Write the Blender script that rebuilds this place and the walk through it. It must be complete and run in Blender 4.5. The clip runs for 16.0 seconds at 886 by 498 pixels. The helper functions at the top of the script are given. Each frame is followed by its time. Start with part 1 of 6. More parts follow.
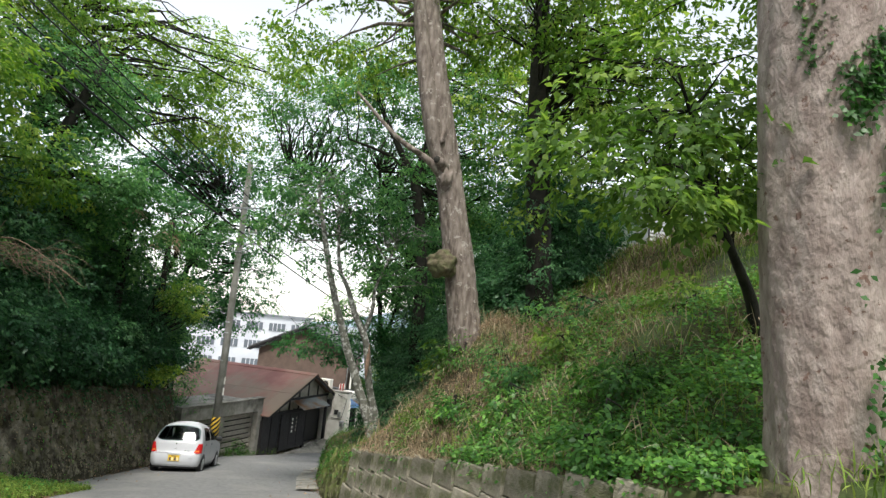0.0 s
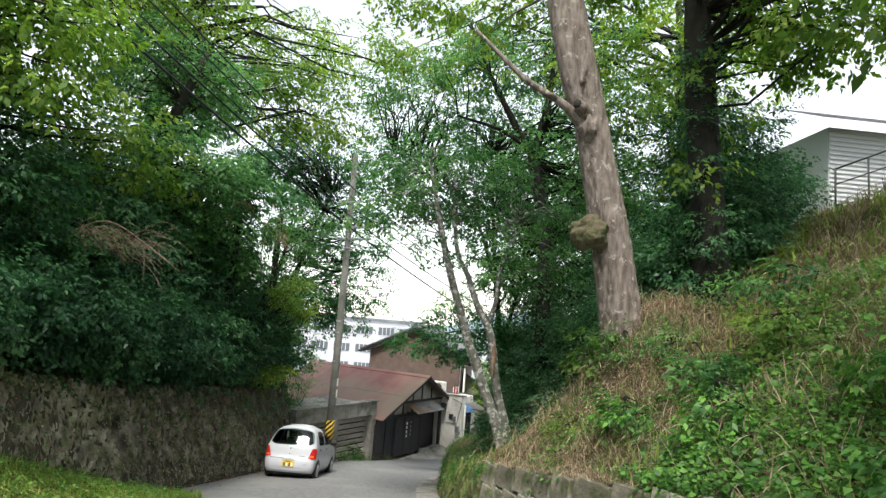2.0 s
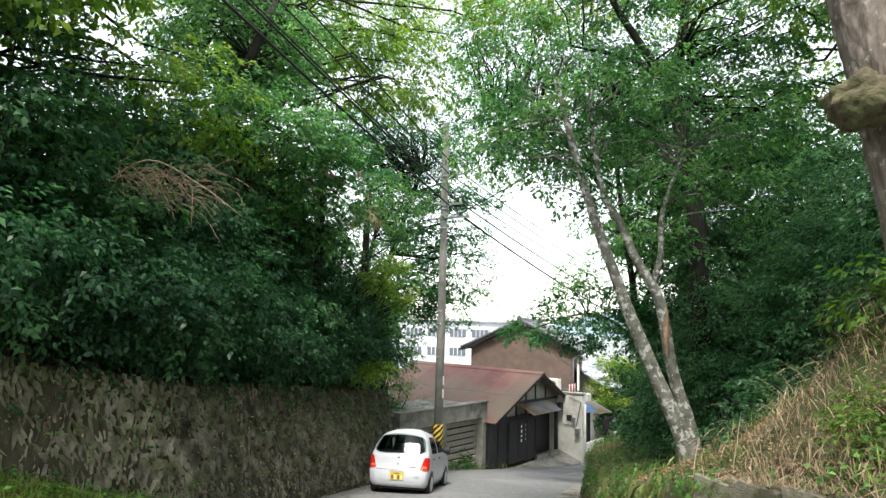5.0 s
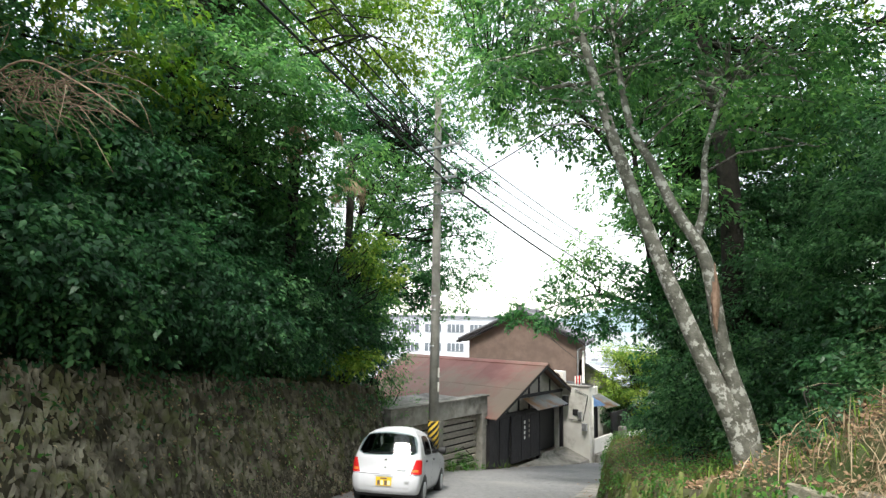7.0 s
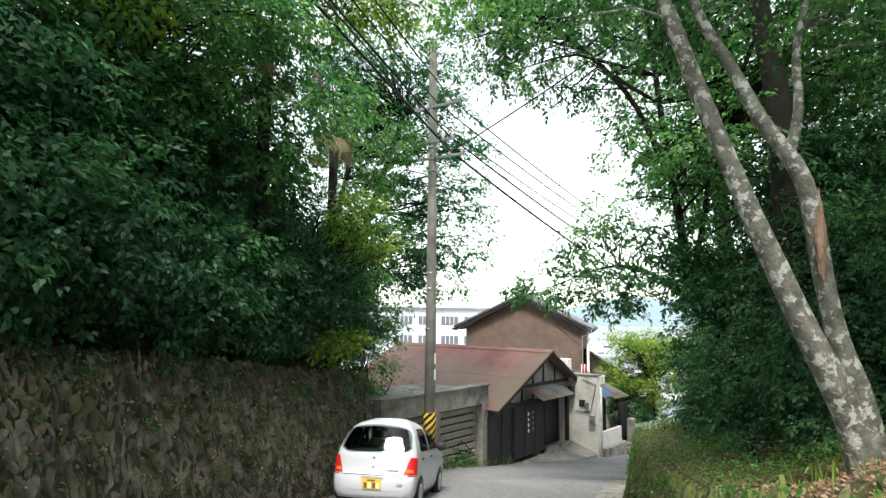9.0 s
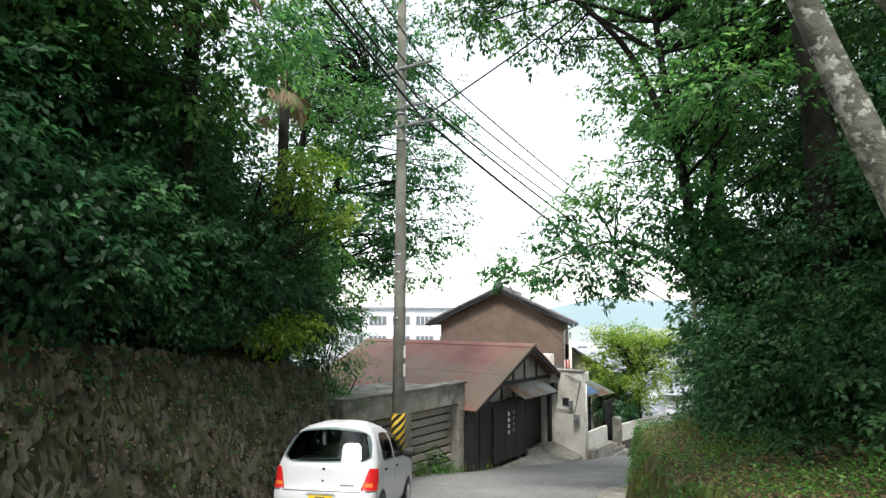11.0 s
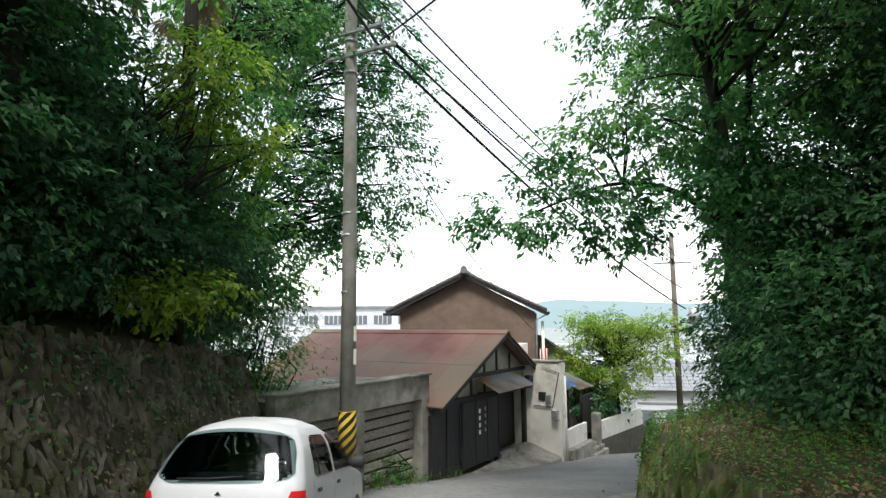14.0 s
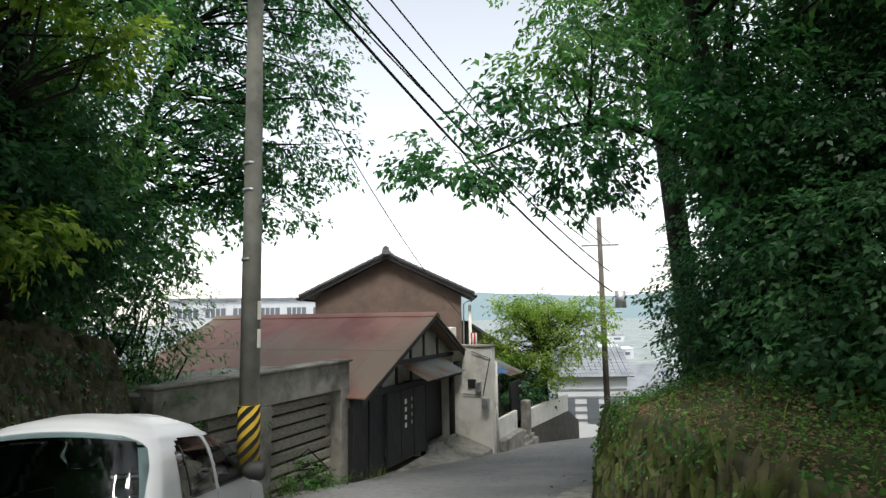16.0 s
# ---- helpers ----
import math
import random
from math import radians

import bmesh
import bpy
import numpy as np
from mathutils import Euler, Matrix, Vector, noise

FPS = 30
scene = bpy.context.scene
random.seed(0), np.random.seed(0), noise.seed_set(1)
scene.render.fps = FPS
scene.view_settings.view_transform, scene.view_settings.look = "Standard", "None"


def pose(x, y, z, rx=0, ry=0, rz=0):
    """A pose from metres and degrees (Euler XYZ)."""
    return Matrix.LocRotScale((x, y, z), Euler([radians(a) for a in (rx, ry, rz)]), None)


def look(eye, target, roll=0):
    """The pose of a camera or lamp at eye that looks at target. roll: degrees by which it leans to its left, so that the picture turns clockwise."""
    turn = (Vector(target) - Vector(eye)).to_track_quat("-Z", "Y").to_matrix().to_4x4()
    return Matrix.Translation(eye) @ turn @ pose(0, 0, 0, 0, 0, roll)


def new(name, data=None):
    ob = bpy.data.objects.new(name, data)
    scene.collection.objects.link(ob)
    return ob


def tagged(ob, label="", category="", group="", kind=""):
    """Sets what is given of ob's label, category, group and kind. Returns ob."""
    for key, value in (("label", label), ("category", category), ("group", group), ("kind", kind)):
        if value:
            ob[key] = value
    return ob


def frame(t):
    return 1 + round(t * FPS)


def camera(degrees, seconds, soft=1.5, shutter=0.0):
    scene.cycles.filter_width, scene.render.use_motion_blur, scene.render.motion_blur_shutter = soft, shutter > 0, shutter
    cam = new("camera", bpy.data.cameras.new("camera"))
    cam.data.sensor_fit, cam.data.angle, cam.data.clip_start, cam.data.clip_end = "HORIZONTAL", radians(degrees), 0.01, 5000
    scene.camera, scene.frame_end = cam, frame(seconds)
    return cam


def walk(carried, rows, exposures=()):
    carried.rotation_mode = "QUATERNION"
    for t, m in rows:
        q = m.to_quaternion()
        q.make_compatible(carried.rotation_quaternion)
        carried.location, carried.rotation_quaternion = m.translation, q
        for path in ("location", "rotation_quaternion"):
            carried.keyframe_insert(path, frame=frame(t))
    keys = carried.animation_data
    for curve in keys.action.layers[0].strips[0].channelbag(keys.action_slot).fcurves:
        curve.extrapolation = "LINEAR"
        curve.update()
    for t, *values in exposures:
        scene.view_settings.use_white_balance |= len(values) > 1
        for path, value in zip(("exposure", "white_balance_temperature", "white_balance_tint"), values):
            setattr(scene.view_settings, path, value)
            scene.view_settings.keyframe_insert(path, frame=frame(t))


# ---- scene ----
cam = camera(74.5, 16.0, soft=1.4)
PATH = [
    (0, (0.91, -2.093, 2.05), (1.396, -0.171, 2.314), 5.3),
    (0.5, (0.934, -1.58, 1.968), (1.272, 0.374, 2.226), 5.1),
    (1, (0.918, -0.98, 1.861), (1.183, 0.986, 2.117), 4.9),
    (1.5, (0.892, -0.41, 1.789), (1.094, 1.564, 2.044), 4.7),
    (2, (0.795, 0.127, 1.691), (0.937, 2.106, 1.941), 4.5),
    (2.5, (0.704, 0.674, 1.588), (0.792, 2.656, 1.84), 4.3),
    (3, (0.567, 1.228, 1.505), (0.587, 3.212, 1.757), 3.8),
    (3.5, (0.427, 1.788, 1.4), (0.347, 3.77, 1.656), 3.2),
    (4, (0.303, 2.337, 1.271), (0.155, 4.317, 1.519), 2.8),
    (4.2, (0.247, 2.581, 1.225), (0.092, 4.559, 1.476), 2.4),
    (6.3, (0.039, 4.555, 0.77), (-0.098, 6.535, 1.022), 1.1),
    (6.5, (0.078, 4.799, 0.767), (-0.063, 6.778, 1.02), 0.9),
    (7, (0.07, 5.443, 0.638), (-0.065, 7.423, 0.882), 1.0),
    (7.5, (0.073, 5.949, 0.512), (-0.056, 7.93, 0.754), 0.7),
    (8, (0.009, 6.51, 0.387), (-0.127, 8.49, 0.629), 0.8),
    (8.5, (-0.06, 6.983, 0.307), (-0.191, 8.965, 0.543), 0.7),
    (9, (-0.162, 7.549, 0.207), (-0.273, 9.533, 0.434), 0.7),
    (9.2, (-0.165, 7.761, 0.178), (-0.277, 9.746, 0.398), 0.6),
    (11.5, (-0.11, 10.039, -0.257), (-0.11, 12.024, -0.018), 0.3),
    (12, (-0.084, 10.53, -0.333), (-0.062, 12.515, -0.093), 0.3),
    (12.5, (-0.171, 11.018, -0.423), (-0.122, 13.003, -0.183), -0.2),
    (13, (-0.146, 11.525, -0.558), (-0.085, 13.509, -0.32), -0.2),
    (13.5, (-0.183, 12.007, -0.661), (-0.093, 13.99, -0.415), -0.5),
    (14, (-0.213, 12.473, -0.755), (-0.097, 14.454, -0.511), -0.4),
    (14.5, (-0.24, 12.923, -0.857), (-0.095, 14.904, -0.616), -0.6),
    (15, (-0.26, 13.371, -0.948), (-0.039, 15.345, -0.713), -0.8),
    (15.5, (-0.272, 13.819, -1.012), (0.036, 15.782, -0.787), -0.8),
    (16, (-0.251, 14.35, -1.099), (0.147, 16.298, -0.88), -1.0),
]
walk(cam, [(t, look(eye, target, roll)) for t, eye, target, roll in PATH],
     [(0, 1.0), (1, 1.12), (2.5, 1.16), (4, 1.32), (7, 1.5), (9, 1.43), (12, 1.27), (14.5, 1.03), (16, 0.74)])

# ---- world, sun, exposure ----
SUN_EL, SUN_AZ = 60.0, 195.0
world = bpy.data.worlds.new("overcast_sky")
scene.world = world
world.use_nodes = True
wn = world.node_tree.nodes
wl = world.node_tree.links
sky = wn.new("ShaderNodeTexSky")
sky.sky_type = "NISHITA"
sky.sun_disc = False
sky.sun_elevation = radians(SUN_EL)
sky.sun_rotation = radians(SUN_AZ)
sky.dust_density = 0.6
sky.air_density = 1.4
haze = wn.new("ShaderNodeHueSaturation")
haze.inputs["Saturation"].default_value = 0.3
wl.new(sky.outputs["Color"], haze.inputs["Color"])
wl.new(haze.outputs["Color"], wn["Background"].inputs["Color"])
wn["Background"].inputs["Strength"].default_value = 0.15
sun = new("sun", bpy.data.lights.new("sun", "SUN"))
sun.data.energy = 2.2
sun.data.angle = radians(14)
sun.data.color = (1.0, 0.96, 0.9)
sun.matrix_world = look((0, 0, 40), (-math.sin(radians(SUN_AZ)) * 40 * math.cos(radians(SUN_EL)),
                                    -math.cos(radians(SUN_AZ)) * 40 * math.cos(radians(SUN_EL)), 40 - 40 * math.sin(radians(SUN_EL))))


# ---- materials ----
def mat(name, c1, c2, scale=6.0, rough=0.8, metal=0.0, bump=0.3, detail_scale=60.0, c3=None, c3_scale=0.8, c3_at=0.55, island=0.0, spec=0.4, stretch=(1, 1, 1), edge=0.08):
    """Two colours mixed by noise, a third as large stains, fine bump and object-wise variation."""
    m = bpy.data.materials.new(name)
    m.use_nodes = True
    n, l = m.node_tree.nodes, m.node_tree.links
    b = n["Principled BSDF"]
    co = n.new("ShaderNodeTexCoord")
    mp = n.new("ShaderNodeMapping")
    mp.inputs["Scale"].default_value = stretch
    l.new(co.outputs["Object"], mp.inputs["Vector"])
    a = n.new("ShaderNodeTexNoise")
    a.inputs["Scale"].default_value = scale
    a.inputs["Detail"].default_value = 6
    l.new(mp.outputs["Vector"], a.inputs["Vector"])
    ramp = n.new("ShaderNodeValToRGB")
    ramp.color_ramp.elements[0].position, ramp.color_ramp.elements[1].position = 0.35, 0.68
    ramp.color_ramp.elements[0].color, ramp.color_ramp.elements[1].color = (*c1, 1), (*c2, 1)
    l.new(a.outputs["Fac"], ramp.inputs["Fac"])
    out = ramp.outputs["Color"]
    if c3:
        d = n.new("ShaderNodeTexNoise")
        d.inputs["Scale"].default_value = c3_scale
        d.inputs["Detail"].default_value = 8
        d.inputs["Roughness"].default_value = 0.65
        l.new(co.outputs["Object"], d.inputs["Vector"])
        r2 = n.new("ShaderNodeValToRGB")
        r2.color_ramp.elements[0].position, r2.color_ramp.elements[1].position = c3_at - 0.75 * edge, c3_at + 1.25 * edge
        l.new(d.outputs["Fac"], r2.inputs["Fac"])
        mx = n.new("ShaderNodeMix")
        mx.data_type = "RGBA"
        l.new(r2.outputs["Color"], mx.inputs["Factor"])
        l.new(out, mx.inputs["A"])
        mx.inputs["B"].default_value = (*c3, 1)
        out = mx.outputs["Result"]
    if island:
        info = n.new("ShaderNodeObjectInfo")
        mul = n.new("ShaderNodeMapRange")
        mul.inputs["To Min"].default_value, mul.inputs["To Max"].default_value = 1 - island, 1 + island
        l.new(info.outputs["Random"], mul.inputs["Value"])
        hs = n.new("ShaderNodeHueSaturation")
        l.new(mul.outputs["Result"], hs.inputs["Value"])
        l.new(out, hs.inputs["Color"])
        out = hs.outputs["Color"]
    l.new(out, b.inputs["Base Color"])
    b.inputs["Roughness"].default_value = rough
    b.inputs["Metallic"].default_value = metal
    b.inputs["Specular IOR Level"].default_value = spec
    if bump:
        f = n.new("ShaderNodeTexNoise")
        f.inputs["Scale"].default_value = detail_scale
        f.inputs["Detail"].default_value = 5
        l.new(mp.outputs["Vector"], f.inputs["Vector"])
        bp = n.new("ShaderNodeBump")
        bp.inputs["Strength"].default_value = bump
        bp.inputs["Distance"].default_value = 0.02
        l.new(f.outputs["Fac"], bp.inputs["Height"])
        l.new(bp.outputs["Normal"], b.inputs["Normal"])
    return m


def leaf_mat(name, dark, mid, bright, gloss=0.45, through_light=0.35):
    """Leaf: colour by each leaf's own tint, some light passing through the blade."""
    m = bpy.data.materials.new(name)
    m.use_nodes = True
    n, l = m.node_tree.nodes, m.node_tree.links
    b = n["Principled BSDF"]
    at = n.new("ShaderNodeAttribute")
    at.attribute_name = "tint"
    ramp = n.new("ShaderNodeValToRGB")
    e = ramp.color_ramp.elements
    e[0].position, e[1].position = 0.05, 0.97
    e[0].color, e[1].color = (*dark, 1), (*bright, 1)
    k = e.new(0.55)
    k.color = (*mid, 1)
    l.new(at.outputs["Fac"], ramp.inputs["Fac"])
    l.new(ramp.outputs["Color"], b.inputs["Base Color"])
    b.inputs["Roughness"].default_value = gloss
    b.inputs["Specular IOR Level"].default_value = 0.25
    tr = n.new("ShaderNodeBsdfTranslucent")
    hs = n.new("ShaderNodeHueSaturation")
    hs.inputs["Hue"].default_value = 0.497
    hs.inputs["Saturation"].default_value = 1.1
    hs.inputs["Value"].default_value = 2.2
    l.new(ramp.outputs["Color"], hs.inputs["Color"])
    l.new(hs.outputs["Color"], tr.inputs["Color"])
    mx = n.new("ShaderNodeMixShader")
    mx.inputs["Fac"].default_value = through_light
    l.new(b.outputs["BSDF"], mx.inputs[1])
    l.new(tr.outputs["BSDF"], mx.inputs[2])
    l.new(mx.outputs["Shader"], n["Material Output"].inputs["Surface"])
    return m


def plain(name, c, rough=0.5, metal=0.0, emit=0.0):
    m = bpy.data.materials.new(name)
    m.use_nodes = True
    b = m.node_tree.nodes["Principled BSDF"]
    b.inputs["Base Color"].default_value = (*c, 1)
    b.inputs["Roughness"].default_value = rough
    b.inputs["Metallic"].default_value = metal
    return m


M_ASPHALT = mat("worn_asphalt", (0.17, 0.17, 0.17), (0.24, 0.238, 0.232), 9, 0.9, bump=0.5, detail_scale=140, c3=(0.26, 0.255, 0.238), c3_scale=0.5)
M_SOIL = mat("leaf_litter_soil", (0.05, 0.042, 0.025), (0.12, 0.1, 0.05), 7, 0.95, bump=0.8, detail_scale=30, c3=(0.06, 0.09, 0.025), c3_scale=0.7, c3_at=0.5)
M_STONE = mat("mossy_field_stone", (0.06, 0.051, 0.035), (0.36, 0.325, 0.25), 3.2, 0.9, bump=1.0, detail_scale=7, c3=(0.16, 0.165, 0.075), c3_scale=2.6, c3_at=0.54, island=0.5)
M_MORTAR = mat("mossy_earth_joint", (0.06, 0.052, 0.034), (0.15, 0.132, 0.085), 9, 0.95, bump=1.0, detail_scale=14, c3=(0.09, 0.105, 0.038), c3_scale=1.8, c3_at=0.5, stretch=(1, 1, 0.5))
M_GAP = mat("dark_earth_gap", (0.04, 0.034, 0.022), (0.1, 0.086, 0.055), 9, 0.95, bump=1.0, detail_scale=14, c3=(0.05, 0.055, 0.02), c3_scale=1.8, c3_at=0.55, stretch=(1, 1, 0.5))
M_BLOCK = mat("mossy_dressed_block", (0.2, 0.18, 0.135), (0.33, 0.3, 0.23), 4, 0.9, bump=0.8, detail_scale=22, c3=(0.11, 0.115, 0.055), c3_scale=1.6, c3_at=0.52, island=0.2)
M_MOSSROCK = mat("moss_covered_stone", (0.06, 0.056, 0.03), (0.2, 0.185, 0.1), 5, 0.95, bump=1.0, detail_scale=12, c3=(0.095, 0.12, 0.03), c3_scale=2.4, c3_at=0.46, stretch=(1, 1, 0.45), island=0.25)
M_BARK = mat("grey_brown_bark", (0.11, 0.085, 0.068), (0.27, 0.225, 0.19), 13, 0.9, bump=1.0, detail_scale=30, c3=(0.36, 0.325, 0.28), c3_scale=9.0, c3_at=0.6, stretch=(1, 1, 0.28), edge=0.03)
M_BARK_PALE = mat("flaking_pale_bark", (0.24, 0.185, 0.158), (0.43, 0.355, 0.31), 9, 0.85, bump=1.0, detail_scale=40, c3=(0.17, 0.105, 0.08), c3_scale=9.0, c3_at=0.62, stretch=(1, 1, 0.5), edge=0.015)
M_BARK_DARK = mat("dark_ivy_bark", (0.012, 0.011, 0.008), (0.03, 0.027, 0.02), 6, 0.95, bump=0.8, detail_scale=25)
M_LICHEN = mat("lichen_grey_bark", (0.1, 0.1, 0.078), (0.22, 0.215, 0.18), 8, 0.85, bump=0.7, detail_scale=30, c3=(0.46, 0.46, 0.41), c3_scale=9.0, c3_at=0.54, edge=0.02)
M_CONCRETE = mat("weathered_concrete", (0.25, 0.235, 0.205), (0.37, 0.35, 0.31), 4, 0.9, bump=0.4, detail_scale=60, c3=(0.12, 0.115, 0.095), c3_scale=1.1, c3_at=0.55)
M_POLE = mat("grey_pole_concrete", (0.24, 0.235, 0.21), (0.33, 0.32, 0.29), 3, 0.85, bump=0.2, detail_scale=80, c3=(0.18, 0.175, 0.15), c3_scale=1.4)
M_RUST = mat("faded_red_roof_paint", (0.25, 0.108, 0.088), (0.315, 0.15, 0.122), 1.2, 0.75, bump=0.15, detail_scale=40, c3=(0.25, 0.185, 0.135), c3_scale=0.35, c3_at=0.5, island=0.1)
M_STUCCO = mat("brown_stucco", (0.145, 0.102, 0.08), (0.185, 0.132, 0.105), 3, 0.95, bump=0.4, detail_scale=90, c3=(0.125, 0.09, 0.072), c3_scale=0.6)
M_WHITE = mat("stained_white_render", (0.72, 0.69, 0.62), (0.82, 0.8, 0.73), 2.5, 0.9, bump=0.2, detail_scale=70, c3=(0.45, 0.42, 0.35), c3_scale=1.2, c3_at=0.6)
M_DARKWOOD = mat("dark_charred_board", (0.014, 0.0135, 0.015), (0.034, 0.031, 0.033), 4, 0.75, bump=0.4, detail_scale=30, stretch=(6, 6, 0.6))
M_PLANK = mat("weathered_plank", (0.25, 0.23, 0.195), (0.42, 0.385, 0.33), 4, 0.9, bump=0.5, detail_scale=25, stretch=(0.5, 3, 8), island=0.3)
M_PLASTER = mat("grey_plaster_infill", (0.27, 0.25, 0.21), (0.36, 0.34, 0.29), 4, 0.9, bump=0.2)
M_TILE = mat("dark_grey_roof_tile", (0.1, 0.1, 0.105), (0.17, 0.17, 0.175), 6, 0.7, bump=0.2, island=0.12)
M_TIN = mat("rusting_tin_sheet", (0.3, 0.33, 0.33), (0.42, 0.45, 0.45), 3, 0.5, 0.4, bump=0.2, c3=(0.3, 0.17, 0.08), c3_scale=1.5, c3_at=0.52)
M_BLUE = mat("blue_sheet", (0.1, 0.22, 0.42), (0.18, 0.32, 0.55), 3, 0.5, bump=0.2)
M_STEEL = mat("galvanised_steel", (0.4, 0.41, 0.42), (0.55, 0.56, 0.57), 8, 0.45, 0.7, bump=0.1)
M_CABLE = plain("black_cable", (0.015, 0.015, 0.016), 0.6)
M_YELLOW = mat("yellow_guard", (0.6, 0.4, 0.03), (0.7, 0.47, 0.05), 5, 0.6, bump=0.1)
# Black of tyres and trim, also painted where recesses lie in shade.
M_BLACK = plain("black_rubber_and_shade", (0.02, 0.02, 0.02), 0.7)
M_PAINT = mat("white_car_paint", (0.55, 0.56, 0.58), (0.58, 0.59, 0.61), 3, 0.25, bump=0.0, spec=0.5)
def clear_glass(name, tint):
    """Tinted pane: light passes, gloss grows at grazing angles."""
    m = bpy.data.materials.new(name)
    m.use_nodes = True
    n, l = m.node_tree.nodes, m.node_tree.links
    n.remove(n["Principled BSDF"])
    tr, gl, mx, fr = n.new("ShaderNodeBsdfTransparent"), n.new("ShaderNodeBsdfGlossy"), n.new("ShaderNodeMixShader"), n.new("ShaderNodeFresnel")
    tr.inputs["Color"].default_value = (*tint, 1)
    gl.inputs["Roughness"].default_value = 0.02
    fr.inputs["IOR"].default_value = 1.55
    l.new(fr.outputs["Fac"], mx.inputs["Fac"])
    l.new(tr.outputs["BSDF"], mx.inputs[1])
    l.new(gl.outputs["BSDF"], mx.inputs[2])
    l.new(mx.outputs["Shader"], n["Material Output"].inputs["Surface"])
    return m


M_CARGLASS = clear_glass("tinted_car_glass", (0.42, 0.5, 0.5))
M_LINING = plain("cabin_lining", (0.035, 0.037, 0.04), 0.9)
M_SEAT = mat("seat_fabric", (0.03, 0.04, 0.055), (0.06, 0.07, 0.09), 30, 0.95, bump=0.2)
M_RED = plain("red_lamp_lens", (0.55, 0.02, 0.02), 0.15)
M_PLATE = plain("yellow_plate", (0.75, 0.5, 0.03), 0.4)
M_CHROME = plain("chrome", (0.6, 0.6, 0.6), 0.2, 1.0)
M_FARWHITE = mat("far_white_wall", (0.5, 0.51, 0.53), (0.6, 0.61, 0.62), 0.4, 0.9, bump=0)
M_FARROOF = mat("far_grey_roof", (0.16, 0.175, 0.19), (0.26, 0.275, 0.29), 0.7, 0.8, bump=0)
# Hills shine by emission, which paints the distance haze over them.
M_HILL = plain("glowing_hazy_hill", (0.02, 0.03, 0.03), 1.0)
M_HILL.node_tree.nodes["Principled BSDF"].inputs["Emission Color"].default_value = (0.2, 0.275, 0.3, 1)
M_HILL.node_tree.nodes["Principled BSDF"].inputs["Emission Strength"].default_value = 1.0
# Distance haze is put into the colours of town floor and far windows.
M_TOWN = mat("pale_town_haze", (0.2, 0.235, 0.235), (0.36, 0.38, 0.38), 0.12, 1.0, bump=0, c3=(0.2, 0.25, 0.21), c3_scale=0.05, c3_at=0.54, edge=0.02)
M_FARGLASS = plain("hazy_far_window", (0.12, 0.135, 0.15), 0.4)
M_DRYWOOD = mat("dry_dead_wood", (0.16, 0.11, 0.075), (0.28, 0.2, 0.14), 9, 0.9)
M_DRY = leaf_mat("dry_straw", (0.15, 0.112, 0.07), (0.32, 0.25, 0.16), (0.48, 0.395, 0.27), 0.8, 0.2)
M_GRASS = leaf_mat("grass_blade", (0.0625, 0.112, 0.022), (0.138, 0.225, 0.0385), (0.275, 0.35, 0.077), 0.6, 0.3)
M_FRESH = leaf_mat("fresh_grass_blade", (0.09, 0.14, 0.03), (0.19, 0.28, 0.06), (0.33, 0.4, 0.11), 0.6, 0.35)
M_IVY = leaf_mat("ground_ivy_leaf", (0.0336, 0.096, 0.022), (0.072, 0.186, 0.04), (0.174, 0.358, 0.07), 0.4, 0.3)
M_EVERGREEN = leaf_mat("evergreen_leaf", (0.0216, 0.0625, 0.0287), (0.0504, 0.135, 0.0546), (0.126, 0.256, 0.106), 0.36, 0.38)
M_GREEN = leaf_mat("broad_green_leaf", (0.0312, 0.0883, 0.0302), (0.0702, 0.174, 0.055), (0.169, 0.317, 0.099), 0.42, 0.48)
M_LIME = leaf_mat("yellow_green_leaf", (0.0504, 0.114, 0.018), (0.115, 0.21, 0.0342), (0.258, 0.336, 0.0702), 0.45, 0.48)
M_BLUEGREEN = leaf_mat("cool_green_leaf", (0.0207, 0.0744, 0.0286), (0.046, 0.142, 0.0495), (0.101, 0.24, 0.0792), 0.42, 0.48)
M_OLIVE = leaf_mat("olive_yellow_leaf", (0.046, 0.0978, 0.0176), (0.105, 0.186, 0.0352), (0.225, 0.316, 0.0656), 0.5, 0.4)
M_DEADLEAF = leaf_mat("fallen_brown_leaf", (0.102, 0.0598, 0.0374), (0.216, 0.136, 0.0825), (0.372, 0.253, 0.154), 0.8, 0.15)


# ---- building helpers ----
def thing(name, label, category, group="", kind="", at=(0, 0, 0)):
    ob = new(name)
    ob.location = at
    return tagged(ob, label, category, group, kind)


def finish(ob, parent):
    if parent is not None:
        ob.parent = parent
        base = parent.location if parent.parent is None else parent.location + parent.parent.location
        ob.location = -base
    return ob


def part(name, bm, material, parent=None, label="", smooth=False):
    """Links a bmesh, in world metres, as one mesh object under a thing or a part."""
    me = bpy.data.meshes.new(name)
    bmesh.ops.recalc_face_normals(bm, faces=bm.faces)
    bm.to_mesh(me)
    bm.free()
    if smooth:
        me.polygons.foreach_set("use_smooth", [True] * len(me.polygons))
    me.materials.append(material)
    ob = new(name, me)
    if label:
        ob["label"] = label
    return finish(ob, parent)


def raw(name, verts, faces, material, parent=None, label="", smooth=False):
    me = bpy.data.meshes.new(name)
    me.from_pydata(verts, [], faces)
    if smooth:
        me.polygons.foreach_set("use_smooth", [True] * len(me.polygons))
    me.materials.append(material)
    ob = new(name, me)
    if label:
        ob["label"] = label
    return finish(ob, parent)


